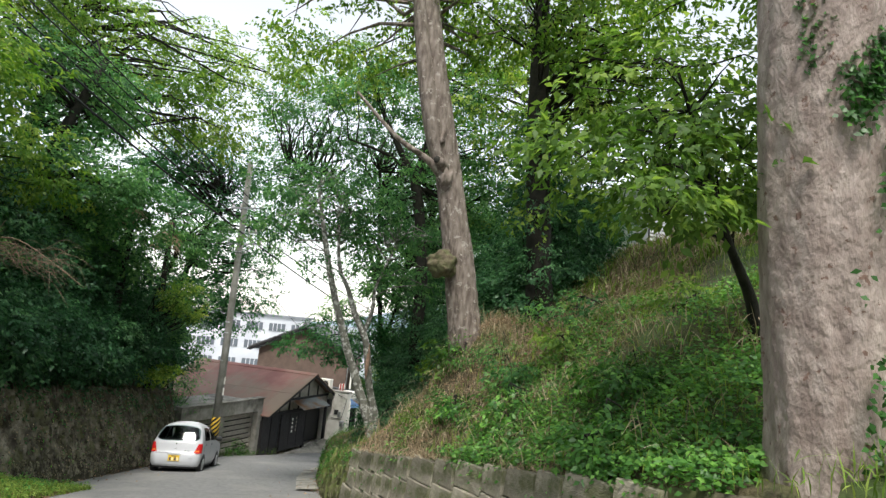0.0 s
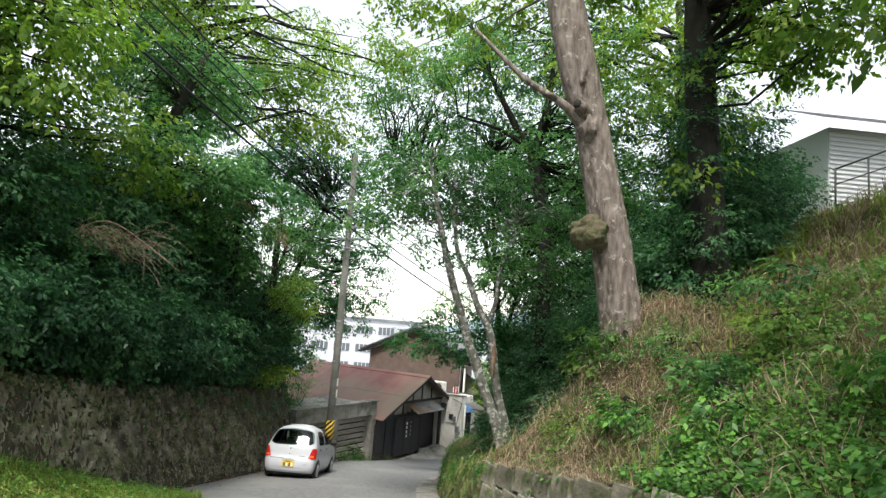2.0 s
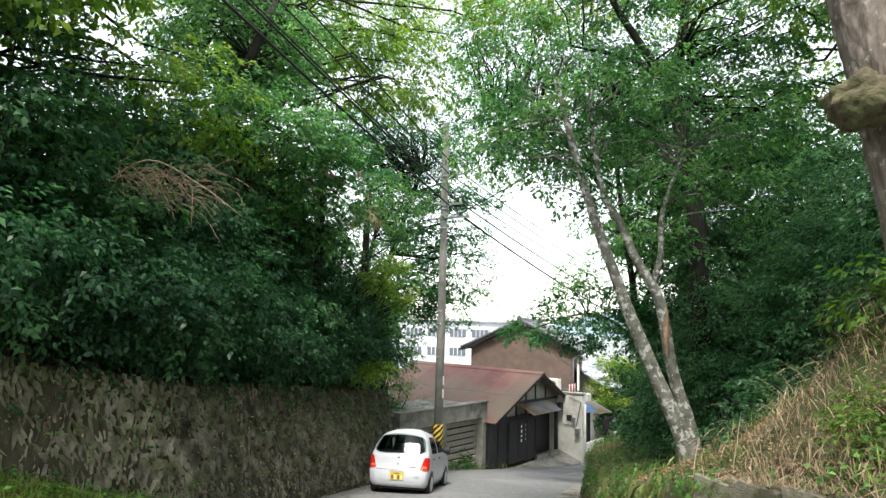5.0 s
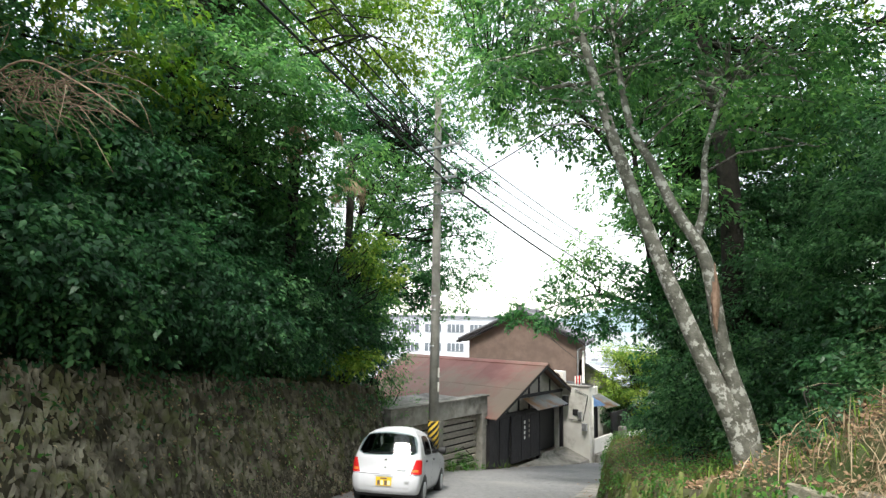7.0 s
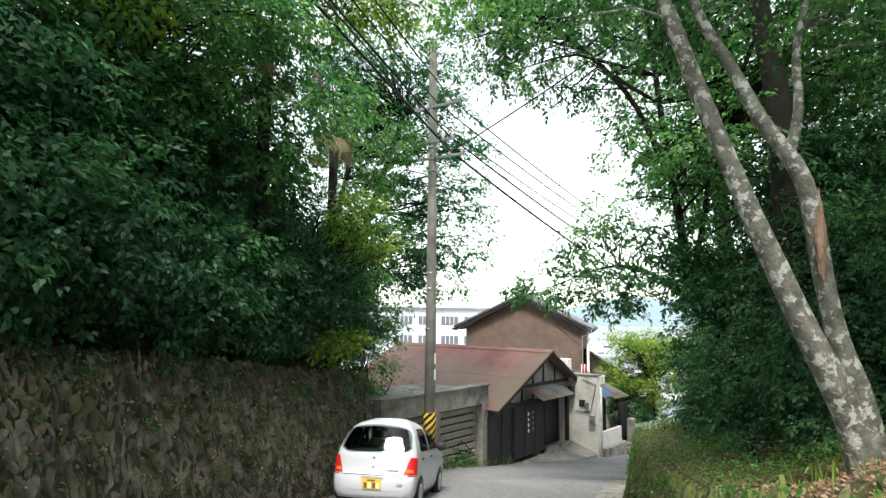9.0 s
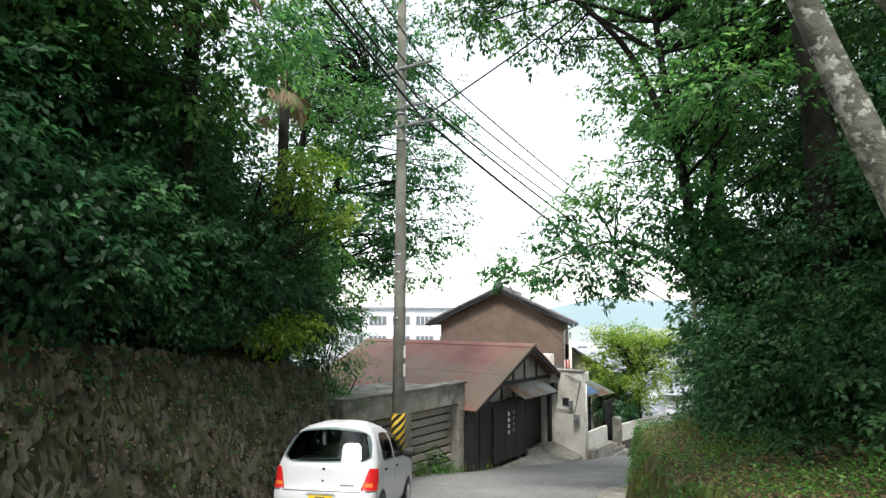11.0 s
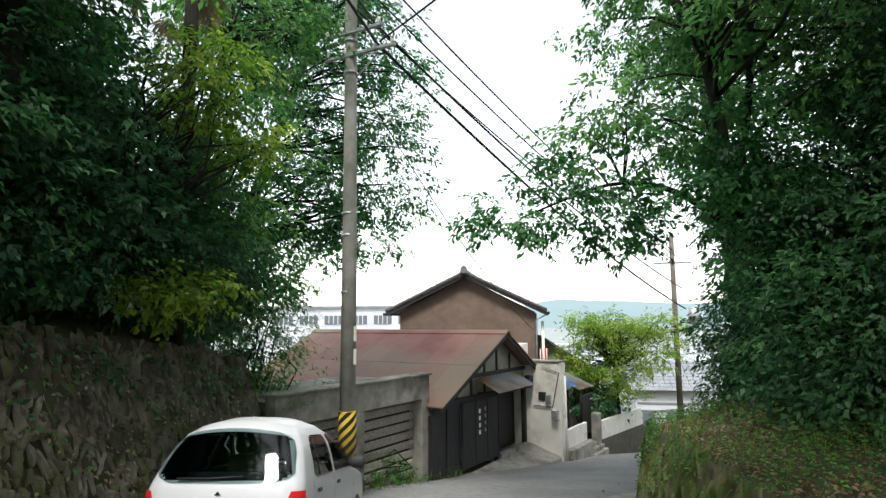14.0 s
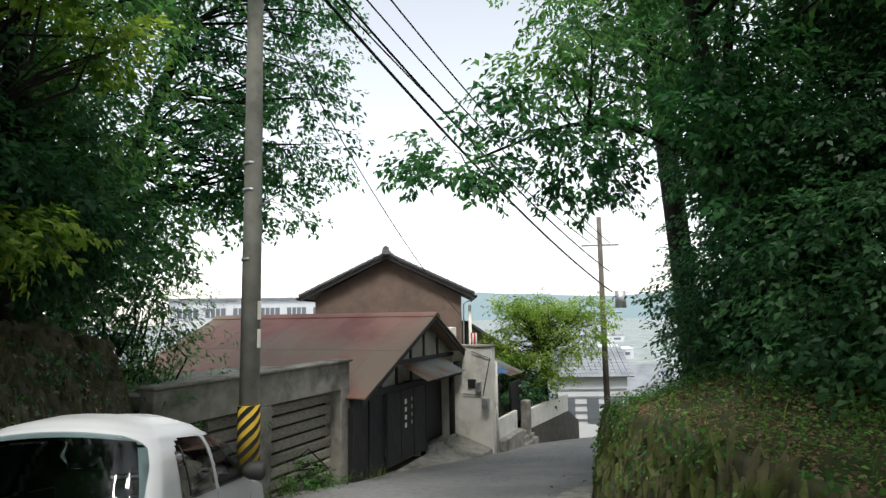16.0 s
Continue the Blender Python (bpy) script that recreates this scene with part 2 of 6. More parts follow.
def box_bm(m, sx, sy, sz, bevel=0.012, bm=None):
    """A bevelled box with its centre at the pose m."""
    own = bmesh.new()
    bmesh.ops.create_cube(own, size=1.0, matrix=Matrix.Diagonal((sx, sy, sz, 1)))
    if bevel:
        bmesh.ops.bevel(own, geom=own.edges[:], offset=min(bevel, 0.4 * min(sx, sy, sz)), segments=1, affect="EDGES")
    own.transform(m)
    if bm is None:
        return own
    me = bpy.data.meshes.new("tmp")
    own.to_mesh(me)
    own.free()
    bm.from_mesh(me)
    bpy.data.meshes.remove(me)
    return bm


def tube_geo(points, sides=8, wobble=0.0, rng=None, flare=None):
    """Vertices and faces of a tube along (x, y, z, radius) points."""
    pts = [Vector(p[:3]) for p in points]
    vs, fs = [], []
    ref = Vector((1, 0.13, 0.07)).normalized()
    for i, p in enumerate(points):
        d = (pts[min(i + 1, len(pts) - 1)] - pts[max(i - 1, 0)]).normalized()
        a = d.cross(ref if abs(d.dot(ref)) < 0.9 else Vector((0, 1, 0))).normalized()
        b = d.cross(a)
        for k in range(sides):
            th = 2 * math.pi * k / sides
            r = p[3]
            if wobble:
                r *= 1 + wobble * noise.noise(Vector((math.cos(th) * 1.7, math.sin(th) * 1.7, p[2] * 1.3)) + Vector((p[0], p[1], 0)))
            vs.append(pts[i] + (a * math.cos(th) + b * math.sin(th)) * r)
    for i in range(len(points) - 1):
        for k in range(sides):
            fs.append((i * sides + k, i * sides + (k + 1) % sides, (i + 1) * sides + (k + 1) % sides, (i + 1) * sides + k))
    fs.append(tuple(range(sides))[::-1])
    n0 = (len(points) - 1) * sides
    fs.append(tuple(range(n0, n0 + sides)))
    return vs, fs


def smooth_path(points, step=6):
    """More points along a path, by Catmull-Rom."""
    P = [np.array(p, float) for p in points]
    P = [2 * P[0] - P[1]] + P + [2 * P[-1] - P[-2]]
    out = []
    for i in range(1, len(P) - 2):
        for s in np.linspace(0, 1, step, endpoint=False):
            a, b, c, d = P[i - 1:i + 3]
            out.append(tuple(0.5 * (2 * b + (c - a) * s + (2 * a - 5 * b + 4 * c - d) * s * s + (3 * b - a - 3 * c + d) * s ** 3)))
    out.append(tuple(P[-2]))
    return out


def tube(name, points, material, parent=None, sides=8, wobble=0.0, label="", step=1):
    vs, fs = tube_geo(smooth_path(points, step) if step > 1 else points, sides, wobble)
    return raw(name, vs, fs, material, parent, label, smooth=True)


def bark_trunk(name, path, material, parent, sides=120, rings=220, plate=7.0, depth=0.022, stretch=0.45, label=""):
    """A thick trunk whose surface breaks into uneven bark plates."""
    P = np.array(smooth_path(path, 12))
    s = np.linspace(0, len(P) - 1, rings)
    Q = np.stack([np.interp(s, np.arange(len(P)), P[:, k]) for k in range(4)], -1)
    vs, fs = [], []
    for i, (x, y, z, r) in enumerate(Q):
        for k in range(sides):
            th = 2 * math.pi * k / sides
            c, sn = math.cos(th), math.sin(th)
            p = Vector((x + r * c, y + r * sn, z * stretch))
            flute = 0.1 * noise.noise(Vector((c * 1.5 + x, sn * 1.5 + y, z * 0.35))) + 0.05 * noise.noise(Vector((c * 4, sn * 4, z * 0.6)))
            d = noise.voronoi(p * plate + Vector((0.6, 0.6, 0.6)) * noise.noise(p * 9))[0]
            crack = min(1.0, (d[1] - d[0]) * 3.2)
            rr = r * (1 + flute) + depth * (crack - 0.6) + 0.4 * depth * noise.noise(p * 26) + depth * 0.3 * noise.noise(p * 3.1)
            vs.append((x + rr * c, y + rr * sn, z))
    for i in range(rings - 1):
        for k in range(sides):
            fs.append((i * sides + k, i * sides + (k + 1) % sides, (i + 1) * sides + (k + 1) % sides, (i + 1) * sides + k))
    return raw(name, vs, fs, material, parent, label, smooth=True)


def leaf_mesh(name, pos, along, normal, length, width, tint, material, parent=None, label="", bend=0.12):
    """Many leaves as one mesh: each is a folded blade of four corners."""
    n = len(pos)
    along = along / np.linalg.norm(along, axis=1, keepdims=True)
    side = np.cross(along, normal)
    side /= np.linalg.norm(side, axis=1, keepdims=True) + 1e-9
    up = np.cross(side, along)
    L = np.asarray(length).reshape(-1, 1) * np.ones((n, 1))
    W = np.asarray(width).reshape(-1, 1) * np.ones((n, 1))
    v = np.empty((n, 4, 3), np.float32)
    v[:, 0] = pos
    v[:, 1] = pos + along * L * 0.45 + side * W * 0.5 + up * L * bend
    v[:, 2] = pos + along * L - up * L * bend * 0.8
    v[:, 3] = pos + along * L * 0.45 - side * W * 0.5 + up * L * bend
    me = bpy.data.meshes.new(name)
    me.vertices.add(4 * n)
    me.vertices.foreach_set("co", v.ravel())
    me.loops.add(4 * n)
    me.loops.foreach_set("vertex_index", np.arange(4 * n, dtype=np.int32))
    me.polygons.add(n)
    me.polygons.foreach_set("loop_start", np.arange(0, 4 * n, 4, dtype=np.int32))
    me.update(calc_edges=True)
    at = me.attributes.new("tint", "FLOAT", "POINT")
    at.data.foreach_set("value", np.repeat(np.clip(tint, 0, 1), 4).astype(np.float32))
    me.materials.append(material)
    ob = new(name, me)
    if label:
        ob["label"] = label
    return finish(ob, parent)


def spray_leaves(rng, P, D, n=18, size=0.5, leaf=0.11, slim=0.5):
    """Leaves set along twigs that start at P and point along D."""
    N = len(P)
    D = D / (np.linalg.norm(D, axis=1, keepdims=True) + 1e-9)
    up = np.array([0, 0, 1.0]) + rng.normal(0, 0.35, (N, 3))
    S = np.cross(D, up)
    S /= np.linalg.norm(S, axis=1, keepdims=True) + 1e-9
    Nn = np.cross(S, D)
    t = rng.uniform(0.05, 1, (N, n))
    sgn = np.where(np.arange(n) % 2 == 0, 1.0, -1.0)[None] * np.ones((N, 1))
    ang = rng.uniform(0.3, 1.2, (N, n)) * sgn
    sag = -0.25 * t ** 2 * size
    off = rng.normal(0, 0.07, (N, n, 3)) * size
    sz = size * rng.uniform(0.7, 1.3, (N, 1))
    spread = sgn * (1 - t) * rng.uniform(0, 0.35, (N, n)) * sz
    pos = P[:, None] + D[:, None] * (t * sz)[..., None] + S[:, None] * spread[..., None] + Nn[:, None] * sag[..., None] + off
    along = D[:, None] * np.cos(ang)[..., None] + S[:, None] * np.sin(ang)[..., None] + Nn[:, None] * rng.normal(-0.5, 0.35, (N, n))[..., None]
    nrm = Nn[:, None] + 0.55 * D[:, None] + rng.normal(0, 0.33, (N, n, 3))
    length = leaf * rng.uniform(0.65, 1.3, (N, n))
    return pos.reshape(-1, 3), along.reshape(-1, 3), nrm.reshape(-1, 3), length.ravel(), (length * slim).ravel()


def crown_clusters(rng, blobs, count):
    """Cluster centres in the outer part of ellipsoids (x, y, z, rx, ry, rz), with the way outward."""
    vol = np.array([b[3] * b[4] * b[5] for b in blobs]) ** 0.8
    pick = rng.choice(len(blobs), count, p=vol / vol.sum())
    B = np.array(blobs)[pick]
    d = rng.normal(0, 1, (count, 3))
    d /= np.linalg.norm(d, axis=1, keepdims=True)
    r = rng.uniform(0.25, 1.0, (count, 1)) ** 0.45
    return B[:, :3] + d * r * B[:, 3:6], d * r


LUSH = 1.02


def crown(name, rng, blobs, clusters, sprays, material, parent, leaf=0.11, size=0.5, n=18, radius=0.75, slim=0.5, base_tint=0.42, spread=0.2, flat=0.5, label=""):
    sprays = int(sprays * LUSH)
    leaf = leaf * 1.16
    C, out = crown_clusters(rng, blobs, clusters)
    q = rng.normal(0, 1, (clusters, sprays, 3))
    q /= np.linalg.norm(q, axis=2, keepdims=True)
    q *= rng.uniform(0.1, 1, (clusters, sprays, 1)) ** 0.5 * radius * rng.uniform(0.6, 1.25, (clusters, 1, 1))
    q[..., 2] *= flat
    P = C[:, None] + q
    D = out[:, None] * 0.5 + q / radius + rng.normal(0, 0.3, q.shape)
    D[..., 2] = D[..., 2] * 0.5 - 0.1
    P, D = P.reshape(-1, 3), D.reshape(-1, 3)
    pos, al, nr, ln, wd = spray_leaves(rng, P, D, n, size, leaf, slim)
    ctint = np.repeat(rng.normal(0, 0.22, clusters), sprays * n)
    tint = base_tint + ctint + rng.normal(0, spread, len(pos))
    leaf_mesh(name, pos, al, nr, ln, wd, tint, material, parent, label)
    return C


def limbs(name, rng, starts, ends, material, parent, r0=0.05, r1=0.005):
    """Branches from points on the trunk out to the leaf clusters."""
    S = np.array([s[:3] for s in starts])
    for e in ends:
        dist = np.linalg.norm(S - e, axis=1) + np.where(S[:, 2] > e[2] + 0.3, 3.0, 0.0)
        s = S[int(np.argmin(dist + rng.uniform(0, 0.8, len(S))))]
        ln = float(np.linalg.norm(e - s))
        m1 = s + (e - s) * 0.35 + rng.normal(0, 0.09, 3) * ln + np.array([0, 0, 0.08 * ln])
        m2 = s + (e - s) * 0.7 + rng.normal(0, 0.07, 3) * ln + np.array([0, 0, 0.06 * ln])
        if ln > 4.0 and rng.uniform() < 0.65:
            continue
        r = min(r0, 0.011 * ln + 0.007)
        v, f = tube_geo([(*s, r), (*m1, r * 0.75), (*m2, r * 0.5), (*e, r1)], 5)
        raw(name, v, f, material, parent, smooth=True)


# ---- lie of the land ----
ROAD_Y = (-30, -2, 14, 18, 28.3, 34, 40, 60)
ROAD_Z = (6.0, 0.6, -2.48, -3.12, -4.85, -5.65, -6.9, -12.5)
LEFT_Y, LEFT_X = (-30, 8, 22.5, 24, 27, 28, 33, 36, 40, 60), (-11.4, -4.93, -2.5, -2.4, -1.2, 0.4, 4.3, 7.2, 10.2, 26)
RIGHT_Y, RIGHT_X = (-30, 0, 5, 8, 12, 17, 19, 21, 23, 25, 27, 32, 36, 40, 60), (9, 4.0, 3.35, 2.75, 2.2, 2.4, 2.65, 3.2, 3.8, 4.9, 5.8, 8.9, 12.2, 15.2, 31)


def gz(y):
    return np.interp(y, ROAD_Y, ROAD_Z)


LOW_Y, LOW_H = (-30, 10, 13, 15, 17, 18.2, 20, 22, 26, 33), (1.15, 1.15, 0.95, 0.8, 0.82, 0.98, 1.24, 1.28, 1.15, 0.45)


def low_top(y):
    """Height of the low wall's top above the road."""
    return float(np.interp(y, LOW_Y, LOW_H))


def wall_top(y):
    """Height of the tall stone wall's top above the road."""
    return np.interp(y, (-30, 5, 11, 14, 22.5), (1.9, 2.05, 2.12, 2.25, 2.6))


def land(x, y):
    x, y = np.asarray(x, float), np.asarray(y, float)
    base = gz(y)
    xl, xr = np.interp(y, LEFT_Y, LEFT_X), np.interp(y, RIGHT_Y, RIGHT_X)
    h = base - 0.06
    d = x - xr - 0.32
    s1 = np.interp(y, (-5, 1.5, 4.5, 10, 12, 13.5, 19, 27, 36), (0.3, 0.3, 0.8, 0.95, 0.55, 0.22, 0.22, 0.15, 0.1))
    s2 = np.interp(y, (-5, 9, 12.5, 16, 25, 36), (0.5, 0.5, 0.93, 0.9, 0.5, 0.15))
    top = np.interp(y, LOW_Y, LOW_H)
    rise = top + s1 * np.clip(d, 0, 2.4) + s2 * np.clip(d - 2.4, 0, None)
    rise = np.minimum(rise, np.interp(y, (0, 14, 30, 45), (5.0, 6.9, 5.0, 1.0)))
    lump = 0.12 * np.sin(1.7 * x + 0.9 * y) * np.sin(0.8 * x - 1.9 * y)
    rise = rise + 0.75 * np.exp(-((x - 4.6) / 0.9) ** 2 - ((y - 9.2) / 1.1) ** 2)
    h = np.where(d > 0, base + rise + lump * np.clip(d, 0, 1), h)
    e = xl - 0.95 - x
    lt = wall_top(y) - 0.1
    lrise = lt + np.clip(0.75 * e, 0, 7.0)
    hold = np.clip((24.4 - y) / 1.0, 0, 1)
    h = np.where((e > 0) & (y < 24.4), base + lrise * hold + lump * np.clip(e, 0, 1), h)
    far = np.clip((y - 46) / 100, 0, 1)
    h = np.where(y > 46, -9.0 - 26 * far - 0.003 * np.clip(y - 146, 0, 400), h)
    return h


def line(a, b, step):
    return list(np.arange(a, b, step))


gx = [-1500, -600, -250, -120, -70] + line(-45, -12, 2.5) + line(-12, 14, 0.3) + line(14, 45, 2.5) + [45, 70, 120, 250, 600, 1500]
gy = [-300, -120, -60] + line(-30, -4, 2) + line(-4, 38, 0.35) + line(38, 60, 2) + [60, 75, 95, 120, 150, 250, 500, 1000, 2000, 3000]
GX, GY = np.meshgrid(gx, gy)
GZ = land(GX, GY)
nx, ny = len(gx), len(gy)
raw_ground = raw("ground", np.stack([GX, GY, GZ], -1).reshape(-1, 3).tolist(),
                 [(j * nx + i, j * nx + i + 1, (j + 1) * nx + i + 1, (j + 1) * nx + i) for j in range(ny - 1) for i in range(nx - 1)], M_SOIL, smooth=True)
tagged(raw_ground, "brown leaf-strewn soil of wooded banks and valley", "ground", kind="structure")

ys = line(-12, 48, 0.5)
rv, rf = [], []
for j, y in enumerate(ys):
    a, b = float(np.interp(y, LEFT_Y, LEFT_X)) - 0.15, float(np.interp(y, RIGHT_Y, RIGHT_X)) + 0.1
    for k in range(13):
        s = k / 12
        x = a + (b - a) * s
        rv.append((x, y, float(gz(y)) + 0.05 * math.sin(math.pi * s) - 0.02 + 0.008 * noise.noise(Vector((x, y, 0)))))
for j in range(len(ys) - 1):
    for k in range(12):
        rf.append((j * 13 + k, j * 13 + k + 1, (j + 1) * 13 + k + 1, (j + 1) * 13 + k))
tagged(raw("road", rv, rf, M_ASPHALT, smooth=True), "worn grey asphalt lane running downhill", "road", kind="structure")


# ---- dry-stone retaining walls ----
def wall_core(name, stations, label, material):
    """stations: (base point, top point, back point) along the wall."""
    vs, fs = [], []
    R = 16
    for b, t, k in stations:
        b, t = Vector(b), Vector(t)
        for q in range(R):
            p = b.lerp(t, q / (R - 1))
            away = (p - Vector(k)).normalized()
            p = p + Vector((away.x, 0, 0)).normalized() * (0.07 * noise.noise(Vector((p.y * 3.1, p.z * 2.1, 0.5))) + 0.045 * noise.noise(Vector((p.y * 9, p.z * 5, 3.5))))
            vs.append(p)
        vs += [Vector(k), Vector((k[0], k[1], b.z - 0.3))]
    n = R + 2
    for i in range(len(stations) - 1):
        for q in range(n - 1):
            a = i * n + q
            fs.append((a, a + 1, a + n + 1, a + n))
    fs += [tuple(range(n)), tuple(len(vs) - n + q for q in range(n))[::-1]]
    return tagged(raw(name, vs, fs, material, smooth=True), label, "wall", kind="structure")


def tall_face(y, up):
    """Point of the tall wall's face, up metres over the road."""
    x = float(np.interp(y, LEFT_Y, LEFT_X)) - 0.3 * up
    return (x, y, float(gz(y)) + up)


tall = [(tall_face(y, -0.3), tall_face(y, float(wall_top(y))), (tall_face(y, 0)[0] - 1.5, y, float(gz(y) + wall_top(y)))) for y in np.linspace(-6, 23.5, 196)]
wall_left = wall_core("wall_left", tall, "tall mossy rough stone retaining wall leaning back", M_GAP)


def low_face(y, up):
    x = float(np.interp(y, RIGHT_Y, RIGHT_X)) + 0.22 * up
    return (x, y, float(gz(y)) + up)


low = [(low_face(y, -0.3), low_face(y, low_top(y)), (low_face(y, 0)[0] + 0.9, y, float(gz(y)) + low_top(y) - 0.15)) for y in np.linspace(-4, 33, 260)]
wall_right = wall_core("wall_right", low, "low mossy stone retaining wall under the bank", M_MORTAR)

# ---- utility pole ----
PX, PY = -1.42, 24.3
PZ = float(gz(PY))
pole = thing("utility_pole", "tall grey concrete utility pole with steel crossarms", "utility pole", at=(PX, PY, PZ))
tube("shaft", [(PX, PY, PZ - 0.4, 0.165), (PX, PY, PZ + 5, 0.145), (PX - 0.04, PY, 8.4, 0.11)], M_POLE, pole, 20)


# ---- houses: frame along the street (u), inward (v) ----
HA = radians(36)
HO = Vector((0.6, 28.2, 0))
HU, HV = Vector((math.sin(HA), math.cos(HA), 0)), Vector((-math.cos(HA), math.sin(HA), 0))


def hp(u, v, z):
    return HO + HU * u + HV * v + Vector((0, 0, z))


def hbox(u0, u1, v0, v1, z0, z1, bevel=0.012):
    """A box along the houses' axes."""
    m = Matrix.Translation(hp((u0 + u1) / 2, (v0 + v1) / 2, (z0 + z1) / 2)) @ Matrix.Rotation(math.pi / 2 - HA, 4, "Z")
    return box_bm(m, abs(u1 - u0), abs(v1 - v0), abs(z1 - z0), bevel)


def hprism(us_zs, v0, v1):
    """A slab whose outline (u, z) is drawn in the street front, from v0 to v1."""
    bm = bmesh.new()
    a = [bm.verts.new(hp(u, v0, z)) for u, z in us_zs]
    b = [bm.verts.new(hp(u, v1, z)) for u, z in us_zs]
    bm.faces.new(a)
    bm.faces.new(b[::-1])
    for i in range(len(a)):
        j = (i + 1) % len(a)
        bm.faces.new((a[i], b[i], b[j], a[j]))
    return bm


def gprism(vs_zs, u0, u1):
    """A slab whose outline (v, z) is drawn in a gable across the street, from u0 to u1."""
    bm = bmesh.new()
    a = [bm.verts.new(hp(u0, v, z)) for v, z in vs_zs]
    b = [bm.verts.new(hp(u1, v, z)) for v, z in vs_zs]
    bm.faces.new(a)
    bm.faces.new(b[::-1])
    for i in range(len(a)):
        j = (i + 1) % len(a)
        bm.faces.new((a[i], b[i], b[j], a[j]))
    return bm


# wooden shed with the red roof
shed = thing("wooden_shed", "dark wooden shed with faded red sheet-metal roof", "shed", at=hp(2.5, 2, -4.85))
FL, TOPZ = -5.3, -2.95
part("side_wall", hbox(-0.4, -0.28, 0.05, 7.5, FL, -3.2), M_DARKWOOD, shed)
part("back_wall", hbox(-0.28, 6.0, 7.4, 7.5, FL, -2.6), M_DARKWOOD, shed)
part("far_wall", hbox(5.9, 6.0, 0.05, 7.4, FL, -2.6), M_DARKWOOD, shed)
part("gable_wall", hprism([(-0.3, -2.94), (5.3, -2.94), (5.3, -2.35), (3.3, -1.24), (-0.3, -2.92)], 0.04, 0.14), M_PLASTER, shed, "grey plaster gable infill")
for u0, u1, w in ((-0.4, 0.25, 0), (0.25, 0.9, 1)):
    part("board_panel", hbox(u0 + 0.01, u1 - 0.01, -0.03 - 0.02 * w, 0.05, FL, -3.0 - 0.02 * w), M_DARKWOOD, shed)
part("lintel", hbox(-0.4, 5.95, -0.06, 0.08, -3.06, -2.9), M_DARKWOOD, shed)
for u in (0.9, 3.2, 5.2):
    part("post", hbox(u - 0.07, u + 0.07, -0.05, 0.09, FL, -2.95), M_DARKWOOD, shed)
for u, zt in ((0.9, -2.4), (1.7, -2.05), (2.5, -1.7), (3.3, -1.3), (4.2, -1.8)):
    part("stud", hbox(u - 0.045, u + 0.045, 0.0, 0.06, -2.9, zt), M_DARKWOOD, shed)
part("tie_beam", hbox(0.95, 5.3, -0.02, 0.07, -2.42, -2.3), M_DARKWOOD, shed)
door_l = part("sliding_door", hbox(0.95, 3.18, -0.1, -0.06, -4.83, -3.04, 0.01), M_DARKWOOD, shed, "dark painted sheet door")
for k in range(4):
    part("batten", hbox(1.0 + 0.7 * k, 1.04 + 0.7 * k, -0.115, -0.1, -4.8, -3.08, 0.004), M_DARKWOOD, door_l)
# Solid black panel painting the shade behind the door posts.
part("doorway_shade_panel", hbox(3.28, 5.15, 0.35, 0.4, -4.85, -3.0), M_BLACK, shed, "black panel painting the shade inside the recessed doorway")
# roof: sheets on both slopes
def slope_sheet(u0, z0, u1, z1, v0, v1, lift, name="roof_sheet"):
    t = 0.035
    bm = hprism([(u0, z0 + lift), (u1, z1 + lift), (u1, z1 + lift + t), (u0, z0 + lift + t)], v0, v1)
    return part(name, bm, M_RUST, shed)


for k in range(9):
    v0 = -0.4 + 0.92 * k
    for r in range(2):
        ua, ub = (-0.48, 1.5) if r == 0 else (1.4, 3.3)
        za, zb = -2.97 + 0.484 * (ua + 0.48), -2.97 + 0.484 * (ub + 0.48)
        slope_sheet(ua, za, ub, zb, v0, v0 + 0.95, 0.004 * (k % 2) + 0.006 * r)
    slope_sheet(3.3, -1.14, 5.48, -2.32, v0, v0 + 0.95, 0.004 * (k % 2))
part("ridge_cap", hprism([(3.1, -1.2), (3.3, -1.1), (3.5, -1.2), (3.5, -1.16), (3.3, -1.05), (3.1, -1.16)], -0.42, 7.9), M_RUST, shed)
for (u0, z0), (u1, z1) in (((-0.48, -3.0), (3.3, -1.17)), ((3.3, -1.17), (5.48, -2.35))):
    part("barge_board", hprism([(u0, z0 - 0.12), (u1, z1 - 0.12), (u1, z1 + 0.02), (u0, z0 + 0.02)], -0.36, -0.32), M_DARKWOOD, shed)
bm = bmesh.new()
q = [bm.verts.new(hp(u, v, z)) for u, v, z in ((1.85, -0.05, -2.43), (4.3, -0.05, -2.4), (4.25, -0.85, -2.78), (1.75, -0.85, -2.8))]
bm.faces.new(q)
bmesh.ops.solidify(bm, geom=bm.faces[:], thickness=0.025)
part("awning_sheet", bm, M_TIN, shed, "rusty pale tin awning sheet")
for u in (1.95, 4.1):
    tube("awning_strut", [(*hp(u, -0.05, -2.85), 0.02), (*hp(u, -0.75, -2.78), 0.02)], M_DARKWOOD, shed, 6)

# garage of concrete with plank wall
garage = thing("concrete_garage", "weathered concrete garage frame with plank walls", "garage", at=(-0.6, 27.5, -4.8))
GA, GB = Vector((0.32, 28.0, 0)), Vector((-1.75, 25.1, 0))
GD = (GB - GA).normalized()
GN = Vector((-GD.y, GD.x, 0))
if GN.x > 0:
    GN = -GN
GR = Matrix.Rotation(math.atan2(GD.y, GD.x), 4, "Z")


